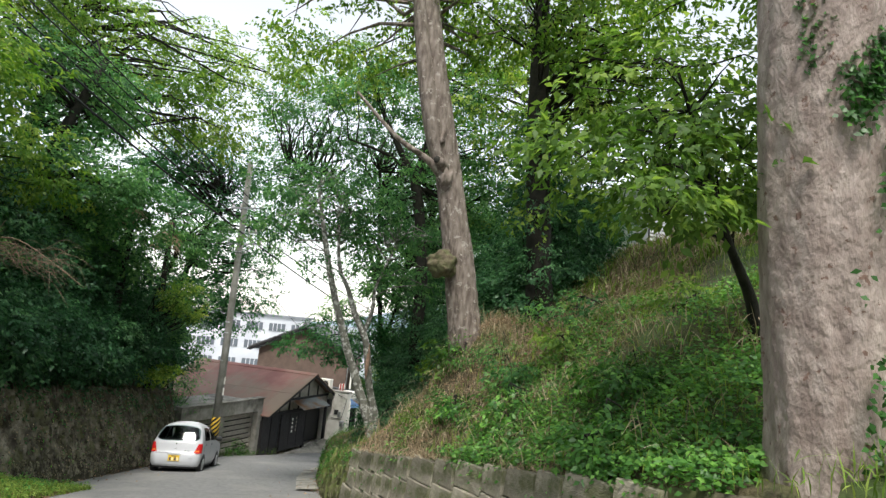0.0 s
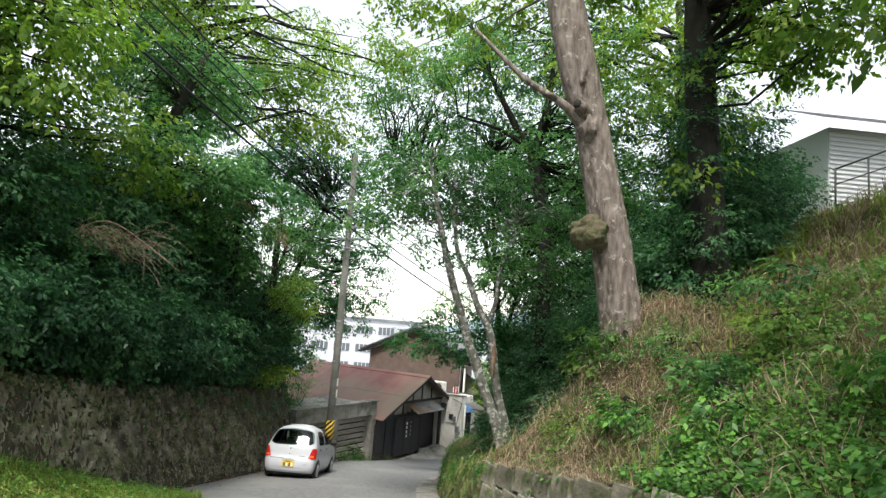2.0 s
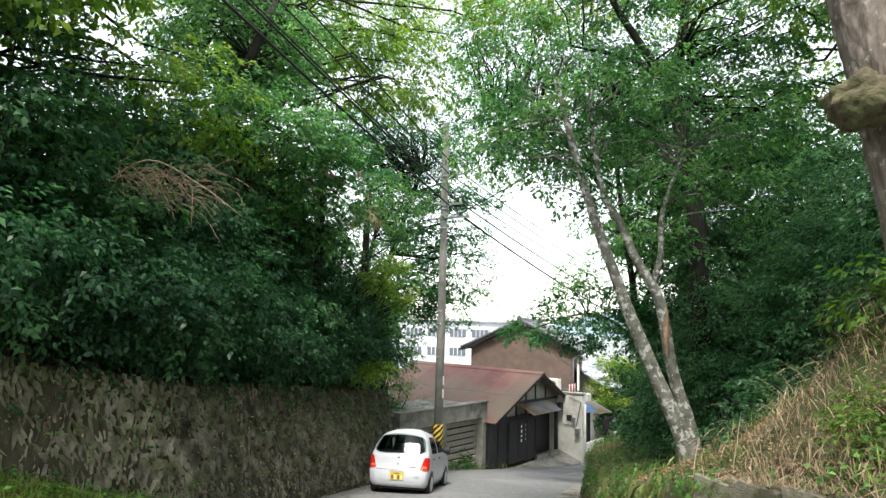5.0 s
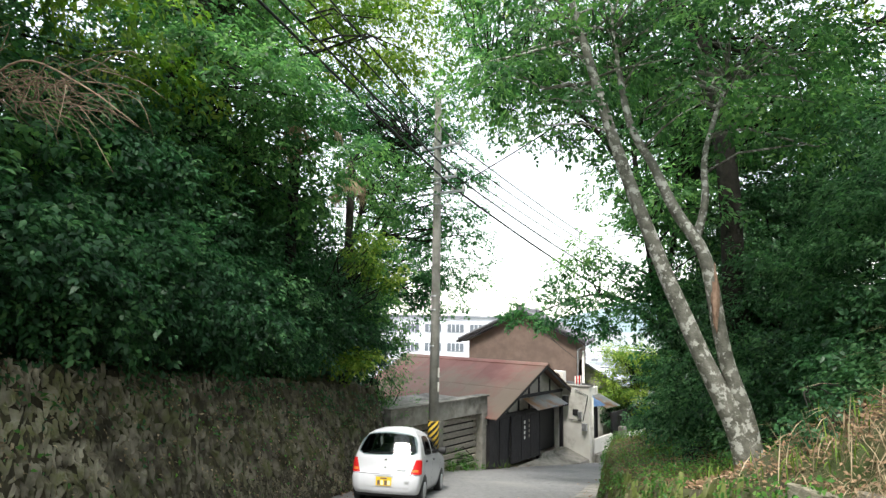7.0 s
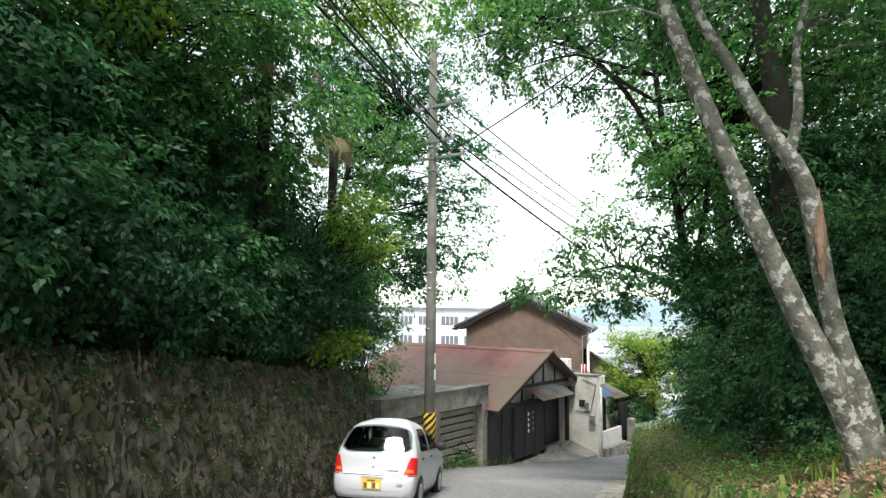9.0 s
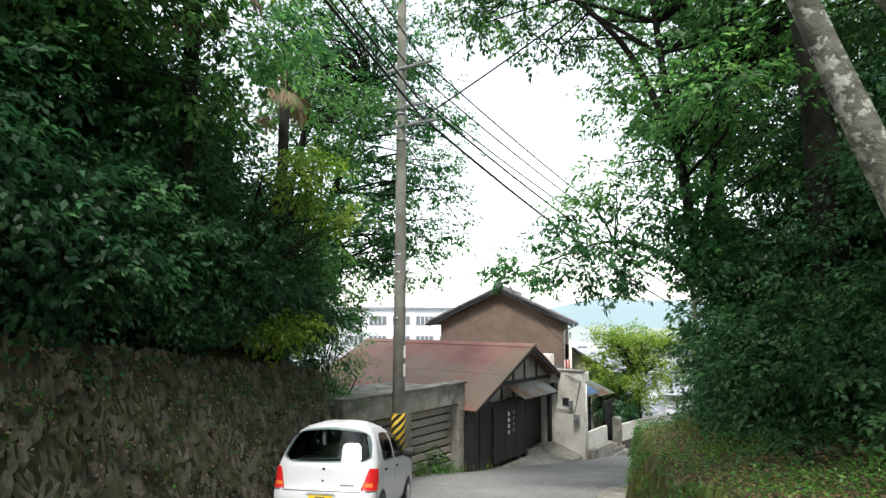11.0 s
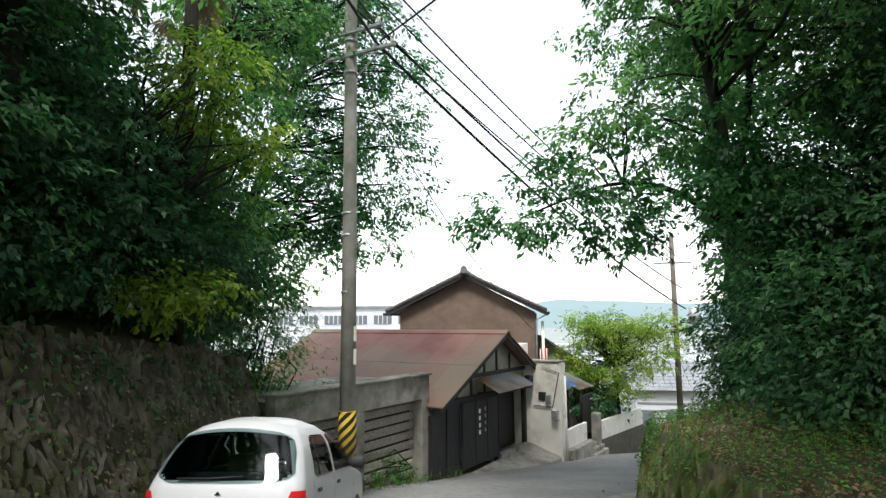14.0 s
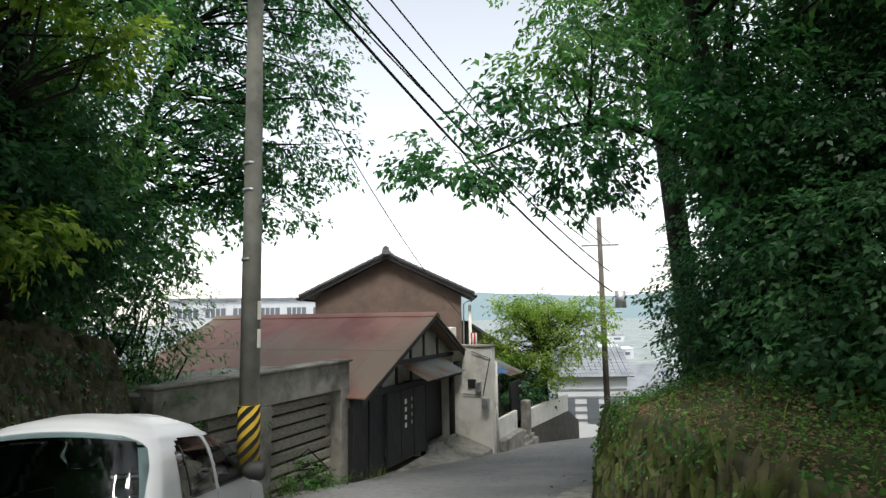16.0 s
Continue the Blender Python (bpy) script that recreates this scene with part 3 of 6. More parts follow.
def gbox(a0, a1, n0, n1, z0, z1, bevel=0.015):
    c = GA + GD * ((a0 + a1) / 2) + GN * ((n0 + n1) / 2) + Vector((0, 0, (z0 + z1) / 2))
    return box_bm(Matrix.Translation(c) @ GR, a1 - a0, n1 - n0, z1 - z0, bevel)


part("corner_post", gbox(0, 0.34, 0, 0.3, -5.0, -2.75), M_CONCRETE, garage)
part("near_post", gbox(2.6, 2.95, 0, 0.3, -5.0, -2.75), M_CONCRETE, garage)
part("beam", gbox(0, 5.2, 0.003, 0.3, -2.75, -2.16), M_CONCRETE, garage)
part("beam_cap", gbox(-0.05, 5.25, -0.06, 0.36, -2.157, -2.1), M_CONCRETE, garage)
part("roof_slab", gbox(0.1, 5.0, 0.3, 3.0, -2.5, -2.3), M_CONCRETE, garage)
for k in range(9):
    part("plank", gbox(0.3, 3.9, 0.24 + 0.05 * random.random(), 0.33 + 0.03 * random.random(), -4.9 + 0.235 * k, -4.9 + 0.235 * k + 0.19, 0.04), M_PLANK, garage)
for k in range(9):
    part("side_plank", gbox(0.18, 0.24, 0.37, 0.5, -4.9 + 0.235 * k, -4.9 + 0.235 * k + 0.22, 0.02), M_PLANK, garage)

# white rendered block and street walls
annex = thing("white_annex", "stained white rendered block with parapet top", "annex", at=hp(6.9, 0, -5.2))
part("side_wall", hbox(5.4, 5.7, -1.25, 4.0, -6.2, -2.16, 0.02), M_WHITE, annex)
part("set_back_wall", hbox(5.7, 8.4, -0.25, 4.0, -6.2, -2.4, 0.02), M_WHITE, annex)
part("parapet_cap", hbox(5.36, 5.74, -1.29, 4.0, -2.158, -2.1, 0.01), M_CONCRETE, annex)

# brown house with tiled gable roof
house = thing("brown_house", "two-storey brown stucco house with grey tiled gable roof", "house", at=hp(12, 4, -5.5))
GC, GK = Vector((2.2, 37.5, 0)), radians(13)
GH, GF = Vector((math.cos(GK), -math.sin(GK), 0)), Vector((math.sin(GK), math.cos(GK), 0))


def bp(h, f, z):
    return GC + GH * h + GF * f + Vector((0, 0, z))


def bprism(hs_zs, f0, f1):
    """A slab whose outline (h, z) is drawn in the brown house's gable."""
    bm = bmesh.new()
    a = [bm.verts.new(bp(h, f0, z)) for h, z in hs_zs]
    b = [bm.verts.new(bp(h, f1, z)) for h, z in hs_zs]
    bm.faces.new(a)
    bm.faces.new(b[::-1])
    for i in range(len(a)):
        j = (i + 1) % len(a)
        bm.faces.new((a[i], b[i], b[j], a[j]))
    return bm


part("wall", bprism([(-2.88, -7), (2.92, -7), (2.92, -0.4), (0, 1.1), (-2.88, -0.4)], 0, 8.5), M_STUCCO, house)
for sg in (-1, 1):
    part("roof_slope", bprism([(sg * 3.45, -0.44), (0, 1.2), (0, 1.31), (sg * 3.45, -0.33)], -0.35, 8.9), M_TILE, house)
    part("verge_board", bprism([(sg * 3.4, -0.56), (0, 1.07), (0, 1.2), (sg * 3.4, -0.43)], -0.33, -0.3), M_DARKWOOD, house)
    for k in range(14):
        part("verge_tile", bprism([(sg * (3.45 - 0.245 * k), -0.36 + 0.1165 * k), (sg * (3.2 - 0.245 * k), -0.244 + 0.1165 * k), (sg * (3.2 - 0.245 * k), -0.17 + 0.1165 * k), (sg * (3.45 - 0.245 * k), -0.27 + 0.1165 * k)], -0.4, -0.12), M_TILE, house)
part("ridge", bprism([(-0.13, 1.26), (0.13, 1.26), (0.1, 1.42), (0, 1.47), (-0.1, 1.42)], -0.4, 8.9), M_TILE, house)
part("ridge_end_tile", bprism([(-0.17, 1.24), (0.17, 1.24), (0.12, 1.5), (0, 1.58), (-0.12, 1.5)], -0.47, -0.4), M_TILE, house)
for sg in (-1, 1):
    tube("gutter", [(*bp(sg * 3.5, -0.4, -0.46), 0.055), (*bp(sg * 3.5, 8.9, -0.46), 0.055)], M_DARKWOOD, house, 8)
tube("downpipe", [(*bp(3.45, -0.2, -0.5), 0.035), (*bp(3.0, -0.08, -0.75), 0.035), (*bp(2.98, -0.08, -5), 0.035)], M_STEEL, house, 8)
tube("vent_pipe", [(*bp(3.25, 0.1, -0.8), 0.06), (*bp(3.25, 0.1, -5), 0.06)], M_WHITE, house, 10)

# ---- car ----
CAR = pose(-1.92, 17.72, float(gz(17.72)) - 0.02, -9.4, 0, -6)


def car_w(z):
    return float(np.interp(z, (0.18, 0.3, 0.5, 0.8, 0.93, 1.1, 1.3, 1.42, 1.48, 1.52), (0.66, 0.715, 0.735, 0.735, 0.715, 0.67, 0.6, 0.55, 0.48, 0.33)))


def car_rear(z):
    return float(np.interp(z, (0.18, 0.28, 0.45, 0.58, 0.62, 0.9, 1.2, 1.42, 1.48, 1.52), (0.09, 0.03, 0.0, 0.02, 0.06, 0.09, 0.25, 0.38, 0.5, 0.8)))


def car_front(z):
    return float(np.interp(z, (0.18, 0.3, 0.5, 0.7, 0.8, 0.86, 0.93, 1.1, 1.3, 1.42, 1.48, 1.52), (3.25, 3.35, 3.38, 3.34, 3.22, 3.0, 2.55, 2.3, 2.0, 1.8, 1.65, 1.4)))


def car_crown(x, z):
    """How far the roof falls away from its middle line."""
    f = min(max((z - 1.2) / 0.3, 0.0), 1.0)
    return 0.1 * f * f * (3 - 2 * f) * (x / 0.6) ** 2


def car_ring(z, n=28, inset=0.0):
    """One level of the body, as a rounded oblong."""
    w, a, b = car_w(z) - inset, car_rear(z) + inset, car_front(z) - inset
    r = min(0.16, w * 0.5, (b - a) * 0.3)
    side = []
    for k in range(14):
        x = (w - r) * k / 13
        side.append((x, a + 0.05 * (x / w) ** 2))
    for k in range(1, 7):
        th = math.pi / 2 * k / 6
        side.append((w - r + r * math.sin(th), a + 0.05 + r * (1 - math.cos(th))))
    for k in range(1, n):
        side.append((w, a + 0.05 + r + (b - a - 0.1 - 2 * r) * k / n))
    for k in range(7):
        th = math.pi / 2 * k / 6
        side.append((w - r + r * math.cos(th), b - 0.05 - r + r * math.sin(th)))
    for k in range(1, 14):
        x = (w - r) * (1 - k / 13)
        side.append((x, b - 0.05 * (x / w) ** 2))
    full = side + [(-x, y) for x, y in side[-2:0:-1]]
    return [(x, y, z - car_crown(x, z)) for x, y in full]


car = thing("parked_car", "small white five-door hatchback parked by stone wall", "car")
car.matrix_world = CAR


def cpart(name, verts, faces, material, label="", smooth=True, parent=None):
    me = bpy.data.meshes.new(name)
    me.from_pydata([tuple(v) for v in verts], [], faces)
    bm = bmesh.new()
    bm.from_mesh(me)
    bmesh.ops.recalc_face_normals(bm, faces=bm.faces)
    bm.to_mesh(me)
    bm.free()
    me.polygons.foreach_set("use_smooth", [smooth] * len(me.polygons))
    me.materials.append(material)
    ob = new(name, me)
    ob.parent = parent or car
    if label:
        ob["label"] = label
    return ob


def loft(rings, cap=True):
    vs = [p for r in rings for p in r]
    n = len(rings[0])
    fs = [(i * n + k, i * n + (k + 1) % n, (i + 1) * n + (k + 1) % n, (i + 1) * n + k) for i in range(len(rings) - 1) for k in range(n)]
    if cap:
        fs += [tuple(range(n))[::-1], tuple(range((len(rings) - 1) * n, len(rings) * n))]
    return vs, fs


half = lambda z: float(np.interp(z, (0.94, 0.97, 1.02, 1.2, 1.34, 1.39, 1.42), (0.44, 0.57, 0.63, 0.595, 0.545, 0.5, 0.38)))
rear_a = lambda z: float(np.interp(z, (0.95, 1.0, 1.25, 1.35, 1.39), (0.72, 0.66, 0.72, 0.82, 0.98)))
rear_b = lambda z: 1.42
front_a = lambda z: 1.5
front_b = lambda z: float(np.interp(z, (0.95, 1.0, 1.2, 1.33, 1.39), (2.42, 2.36, 2.1, 1.88, 1.7)))
screen_half = lambda z: float(np.interp(z, (0.96, 1.4), (0.6, 0.5)))


def glazed(p):
    """Whether a point of the shell lies within a window."""
    x, y, z = p
    z = z + car_crown(x, z)
    if not 0.975 < z < 1.38:
        return False
    if y < car_rear(z) + 0.14 and abs(x) < half(z) - 0.03:
        return True
    if y > car_front(z) - 0.2 and abs(x) < screen_half(z) - 0.04:
        return True
    return abs(x) > car_w(z) - 0.06 and (rear_a(z) + 0.03 < y < rear_b(z) - 0.02 or front_a(z) + 0.02 < y < front_b(z) - 0.04)


def shell(zs, inset):
    vs, fs = loft([car_ring(z, inset=inset) for z in zs])
    keep = [f for f in fs if len(f) > 4 or not glazed(np.mean([vs[i] for i in f], axis=0))]
    return vs, keep


BODY_Z = [0.2, 0.26, 0.32, 0.42, 0.5, 0.575, 0.6, 0.66, 0.74, 0.8, 0.84, 0.88, 0.92] + [0.945 + 0.023 * k for k in range(21)] + [1.42, 1.44, 1.46, 1.48, 1.495, 1.507, 1.515, 1.519]
cpart("body", *shell(BODY_Z, 0.0), M_PAINT)
cpart("lining", *shell([0.5, 0.7, 0.9] + [0.945 + 0.023 * k for k in range(20)] + [1.4, 1.43, 1.45], 0.03), M_LINING, "dark grey cabin lining")
for sx in (-0.33, 0.33):
    seat = cpart("front_seat", *loft([[(sx + 0.22 * s * math.cos(t), yy + 0.07 * math.sin(t), z) for t in np.linspace(0, 2 * math.pi, 13)[:-1]] for z, yy, s in ((0.55, 1.75, 0.9), (0.8, 1.68, 1.0), (1.0, 1.6, 1.0), (1.1, 1.57, 0.8), (1.12, 1.56, 0.45))]), M_SEAT, "grey fabric seat back")
    cpart("headrest", *loft([[(sx + 0.12 * s * math.cos(t), 1.54 + 0.05 * s * math.sin(t), z) for t in np.linspace(0, 2 * math.pi, 13)[:-1]] for z, s in ((1.13, 0.7), (1.17, 1.0), (1.26, 1.0), (1.3, 0.6))]), M_SEAT, parent=seat)
cpart("rear_bench", *loft([[(x, yy + dy, z) for x, dy in ((-0.56, 0.0), (0.56, 0.0), (0.56, 0.14), (-0.56, 0.14))] for z, yy in ((0.5, 0.8), (0.9, 0.7), (0.99, 0.66))]), M_SEAT, "grey fabric rear bench", False)
cpart("underside", *loft([[(x * 0.96, 0.1 + y * 0.96, 0.14) for x, y, z in car_ring(0.2)], [(x * 0.98, 0.05 + y * 0.98, 0.21) for x, y, z in car_ring(0.2)]]), M_BLACK)


def rear_patch(x0, x1, zs, out=0.006, shape=None, cols=13):
    """A grid lying on the tail; x0 and x1 may be functions of z."""
    vs, fs = [], []
    for z in zs:
        a, b = x0(z), x1(z)
        w, yr = car_w(z), car_rear(z)
        r = min(0.16, w * 0.5)
        for k in range(cols):
            x = a + (b - a) * k / (cols - 1)
            ax = abs(x)
            if ax <= w - r:
                y, ox = yr + 0.05 * (x / w) ** 2 - out, x
            else:
                th = math.asin(min(1, (ax - (w - r)) / r))
                ox = math.copysign(w - r + (r + out) * math.sin(th), x)
                y = yr + 0.05 + r - (r + out) * math.cos(th)
            vs.append((ox, y, z - car_crown(ox, z)))
    for i in range(len(zs) - 1):
        for k in range(cols - 1):
            fs.append((i * cols + k, i * cols + k + 1, (i + 1) * cols + k + 1, (i + 1) * cols + k))
    return vs, fs


def side_patch(sgn, y0, y1, zs, out=0.006):
    vs, fs = [], []
    for z in zs:
        for y in (y0(z), y1(z)):
            vs.append((sgn * (car_w(z) + out), y, z - car_crown(car_w(z), z)))
    for i in range(len(zs) - 1):
        fs.append((2 * i, 2 * i + 1, 2 * i + 3, 2 * i + 2))
    return vs, fs


ZG = np.linspace(0.945, 1.415, 25)
rear_window = cpart("rear_window", *rear_patch(lambda z: -half(z), half, ZG, 0.013, cols=61), M_CARGLASS, "dark tinted rear window")
ZL = np.linspace(0.6, 0.88, 6)
for sg in (-1, 1):
    inner = lambda z: sg * float(np.interp(z, (0.6, 0.88), (0.54, 0.63)))
    outer = lambda z: sg * (car_w(z) - 0.003)
    lamp = cpart("tail_lamp", *rear_patch(inner, outer, ZL, 0.014, cols=17), M_RED, "red tail lamp")
    cpart("indicator", *rear_patch(lambda z: sg * 0.57, lambda z: sg * 0.68, np.linspace(0.63, 0.69, 3), 0.018, cols=9), plain("amber_lens", (0.7, 0.2, 0.05), 0.2), "", parent=lamp)
    ZS = np.linspace(0.95, 1.39, 16)
    cpart("rear_side_window", *side_patch(sg, rear_a, rear_b, ZS), M_CARGLASS)
    cpart("front_side_window", *side_patch(sg, front_a, front_b, ZS), M_CARGLASS)
    cpart("window_divider", *side_patch(sg, lambda z: 0.84, lambda z: 0.87, np.linspace(0.96, 1.34, 8), 0.01), M_BLACK)
    cpart("pillar_trim", *side_patch(sg, lambda z: 1.42, lambda z: 1.5, np.linspace(0.95, 1.385, 8), 0.004), M_PAINT)
    for ya, yb in ((0.6, 0.61), (1.45, 1.46), (2.5, 2.51)):
        cpart("door_gap", *side_patch(sg, lambda z: ya, lambda z: yb, np.linspace(0.3, 0.93, 5), 0.002), M_BLACK)
    for yh in (0.78, 1.62):
        cpart("door_handle", *loft([[(sg * (car_w(0.83) + o), yh + dy, 0.83 + dz) for dy, dz in ((-0.05, -0.015), (0.05, -0.015), (0.05, 0.018), (-0.05, 0.018))] for o in (0.0, 0.02)]), M_CABLE, "black door handle", False)
    mirror = cpart("door_mirror", *loft([[(sg * (0.72 + o), 2.28 + 0.05 * math.sin(th) + d, 1.0 + 0.085 * math.cos(th) * s) for th in np.linspace(0, 2 * math.pi, 9)[:-1]] for o, d, s in ((0.0, 0, 0.5), (0.05, 0, 0.9), (0.16, -0.02, 1.0), (0.19, -0.02, 0.6))]), M_BLACK, "black door mirror")
    for yw in (0.62, 2.75):
        # Flat black disc on the body side, painting the wheel well's shade.
        arch = [(sg * 0.739, yw + 0.3 * math.cos(t), 0.27 + 0.3 * math.sin(t)) for t in np.linspace(-0.35, math.pi + 0.35, 15)]
        cpart("wheel_arch", arch, [tuple(range(len(arch)))], M_BLACK, "", False)
        wheel = cpart("wheel", *loft([[(sg * x, yw + r * math.cos(t), 0.255 + r * math.sin(t)) for t in np.linspace(0, 2 * math.pi, 25)[:-1]] for x, r in ((0.58, 0.24), (0.6, 0.265), (0.72, 0.265), (0.745, 0.25), (0.745, 0.18))]), M_BLACK, "black tyre with pale hub cover")
        cpart("hub_cover", *loft([[(sg * x, yw + r * math.cos(t), 0.255 + r * math.sin(t)) for t in np.linspace(0, 2 * math.pi, 21)[:-1]] for x, r in ((0.735, 0.178), (0.752, 0.17), (0.758, 0.1), (0.75, 0.05))]), M_STEEL, "", parent=wheel)
cpart("bumper_seam", *rear_patch(lambda z: -car_w(z) + 0.02, lambda z: car_w(z) - 0.02, (0.578, 0.588), 0.004, cols=25), M_BLACK)
cpart("bumper_crease", *rear_patch(lambda z: -0.6, lambda z: 0.6, (0.33, 0.336), 0.003, cols=15), M_STEEL)
plate = cpart("number_plate", *rear_patch(lambda z: -0.165, lambda z: 0.165, (0.36, 0.53), 0.02, cols=3), M_PLATE, "yellow number plate")
for k, (xa, xb) in enumerate(((-0.13, -0.075), (-0.06, -0.005), (0.02, 0.075), (0.085, 0.14))):
    cpart("plate_mark", *rear_patch(lambda z: xa, lambda z: xb, (0.375, 0.465), 0.023, cols=2), plain("plate_ink", (0.95, 0.85, 0.5), 0.5) if k % 2 else M_STUCCO, parent=plate)
cpart("plate_heading", *rear_patch(lambda z: -0.07, lambda z: 0.07, (0.49, 0.515), 0.023, cols=2), M_STUCCO, parent=plate)
cpart("plate_lamp_bar", *rear_patch(lambda z: -0.2, lambda z: 0.2, (0.54, 0.565), 0.022, cols=3), M_STEEL)
cpart("reflector", *rear_patch(lambda z: 0.43, lambda z: 0.53, (0.43, 0.465), 0.012, cols=3), M_STEEL)
cpart("emblem", [(0.0, 0.075, 0.885), (-0.03, 0.075, 0.85), (0.03, 0.075, 0.85), (0, 0.07, 0.865)], [(0, 1, 3), (0, 3, 2), (1, 2, 3)], M_CHROME)
cpart("lock", *rear_patch(lambda z: -0.012, lambda z: 0.012, (0.7, 0.724), 0.012, cols=3), M_CHROME)
cpart("name_badge", *rear_patch(lambda z: 0.25, lambda z: 0.44, (0.655, 0.67), 0.01, cols=3), M_CHROME)
ww = screen_half
vs, fs = [], []
for z in np.linspace(0.96, 1.4, 5):
    for k in range(9):
        x = ww(z) * (k / 4 - 1)
        vs.append((x, car_front(z) - 0.05 * (x / car_w(z)) ** 2 + 0.012, z + 0.006 - car_crown(x, z)))
fs = [(i * 9 + k, i * 9 + k + 1, i * 9 + k + 10, i * 9 + k + 9) for i in range(4) for k in range(8)]
cpart("windscreen", vs, fs, M_CARGLASS)
cpart("roof_rib", [(x, y, 1.522 - 0.002 * abs(y - 1.1)) for y in (0.75, 1.45) for x in (-0.32, -0.29)], [(0, 1, 3, 2)], M_STEEL)
cpart("wiper", *loft([[(x, car_rear(0.985) - 0.03 + dy, 0.985 + dz + 0.02 * (x > 0.1)) for dy, dz in ((0, -0.008), (0.01, 0.008), (-0.01, 0.008))] for x in (-0.4, -0.1, 0.2)]), M_BLACK)


# ---- trees and shrubs ----
def shrub(blobs, material, label, clusters=60, sprays=12, n=11, leaf=0.11, size=0.4, base=0.4, group="evergreen shrubs", name="shrub", category="shrub", seed=1, radius=0.55, slim=0.5, bark=None, foot=None):
    rng = np.random.default_rng(seed)
    x, y = foot or (blobs[0][0], blobs[0][1])
    z = float(land(x, y))
    ob = thing(name, label, category, group, at=(x, y, z))
    C = crown("crown", rng, blobs, clusters, sprays, material, ob, leaf, size, n, radius, slim, base)
    stems = [(x + rng.normal(0, 0.15), y + rng.normal(0, 0.15), z + h) for h in (0.1, 0.3, 0.5)]
    limbs("stem", rng, stems, C[:: max(1, len(C) // 20)], bark or M_BARK_DARK, ob, 0.035)
    return ob


def tree(path, blobs, material, bark, label, clusters=100, sprays=12, n=14, leaf=0.11, size=0.5, base=0.45, seed=1, radius=0.75, sides=14, wobble=0.12, more=(), r0=0.07, name="tree", group="", limb_from=0.35, flat=0.5, plates=None):
    rng = np.random.default_rng(seed)
    ob = thing(name, label, "tree", group, at=path[0][:3])
    P = smooth_path(path, 5)
    if plates:
        bark_trunk("trunk", path, bark, ob, *plates)
    else:
        tube("trunk", P, bark, ob, sides, wobble)
    starts = P[int(len(P) * limb_from):]
    for m in more:
        q = smooth_path(m, 5)
        tube("stem", q, bark, ob, 10, wobble)
        starts = starts + q[len(q) // 2:]
    if blobs:
        C = crown("crown", rng, blobs, clusters, sprays, material, ob, leaf, size, n, radius, 0.5, base, flat=flat)
        limbs("limb", rng, starts, C, bark, ob, r0)
    return ob


# shrubs over the tall wall
sd = 100
for k, y in enumerate(np.arange(5.5, 23.5, 1.5)):
    sd += 1
    xt = tall_face(y, float(wall_top(y)))[0]
    zt = float(gz(y) + wall_top(y))
    rr = np.random.default_rng(sd)
    j = rr.uniform(-0.3, 0.3, 6)
    back = float(np.interp(y, (7, 10), (0.1, 0.5)))
    # Past y = 9 the lower leaf tint paints in the deeper shade.
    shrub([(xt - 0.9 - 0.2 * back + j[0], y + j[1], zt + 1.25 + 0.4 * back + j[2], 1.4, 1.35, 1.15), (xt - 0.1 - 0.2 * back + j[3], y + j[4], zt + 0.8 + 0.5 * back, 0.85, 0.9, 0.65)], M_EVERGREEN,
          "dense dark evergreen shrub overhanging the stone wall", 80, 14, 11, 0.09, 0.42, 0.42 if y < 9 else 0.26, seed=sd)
    shrub([(xt - 1.9 + j[5], y + j[2], zt + 3.3 + j[0], 1.7, 1.5, 1.5), (xt - 1.0, y + j[1], zt + 2.7, 1.2, 1.1, 1.0)], M_GREEN if k % 3 and y < 13 else M_EVERGREEN,
          "tall broad-leaved green shrub on the wooded bank", 76, 9, 11, 0.1, 0.45, 0.4, seed=sd + 50, group="bank shrubs")
for k, y in enumerate(np.arange(14.3, 23.0, 1.6)):
    xt = tall_face(y, float(wall_top(y)))[0]
    zt = float(gz(y) + wall_top(y))
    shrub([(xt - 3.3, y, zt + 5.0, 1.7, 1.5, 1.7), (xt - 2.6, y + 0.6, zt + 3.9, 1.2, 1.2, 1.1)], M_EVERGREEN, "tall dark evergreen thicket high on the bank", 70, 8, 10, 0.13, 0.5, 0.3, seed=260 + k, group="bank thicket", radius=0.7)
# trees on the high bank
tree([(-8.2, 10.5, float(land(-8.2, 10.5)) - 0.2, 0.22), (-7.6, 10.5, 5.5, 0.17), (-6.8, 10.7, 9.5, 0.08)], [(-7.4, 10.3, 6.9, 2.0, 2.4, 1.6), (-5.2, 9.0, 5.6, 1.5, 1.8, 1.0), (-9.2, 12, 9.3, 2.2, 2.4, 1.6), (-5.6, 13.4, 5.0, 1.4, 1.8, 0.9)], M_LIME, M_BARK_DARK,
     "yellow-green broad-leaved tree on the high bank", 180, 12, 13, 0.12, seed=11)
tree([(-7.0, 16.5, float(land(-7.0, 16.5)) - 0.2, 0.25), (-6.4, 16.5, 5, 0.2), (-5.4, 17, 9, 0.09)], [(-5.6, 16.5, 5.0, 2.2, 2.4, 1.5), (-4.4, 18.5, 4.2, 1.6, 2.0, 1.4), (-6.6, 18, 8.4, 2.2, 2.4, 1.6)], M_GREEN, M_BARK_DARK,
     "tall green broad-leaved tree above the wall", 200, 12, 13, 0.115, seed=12)
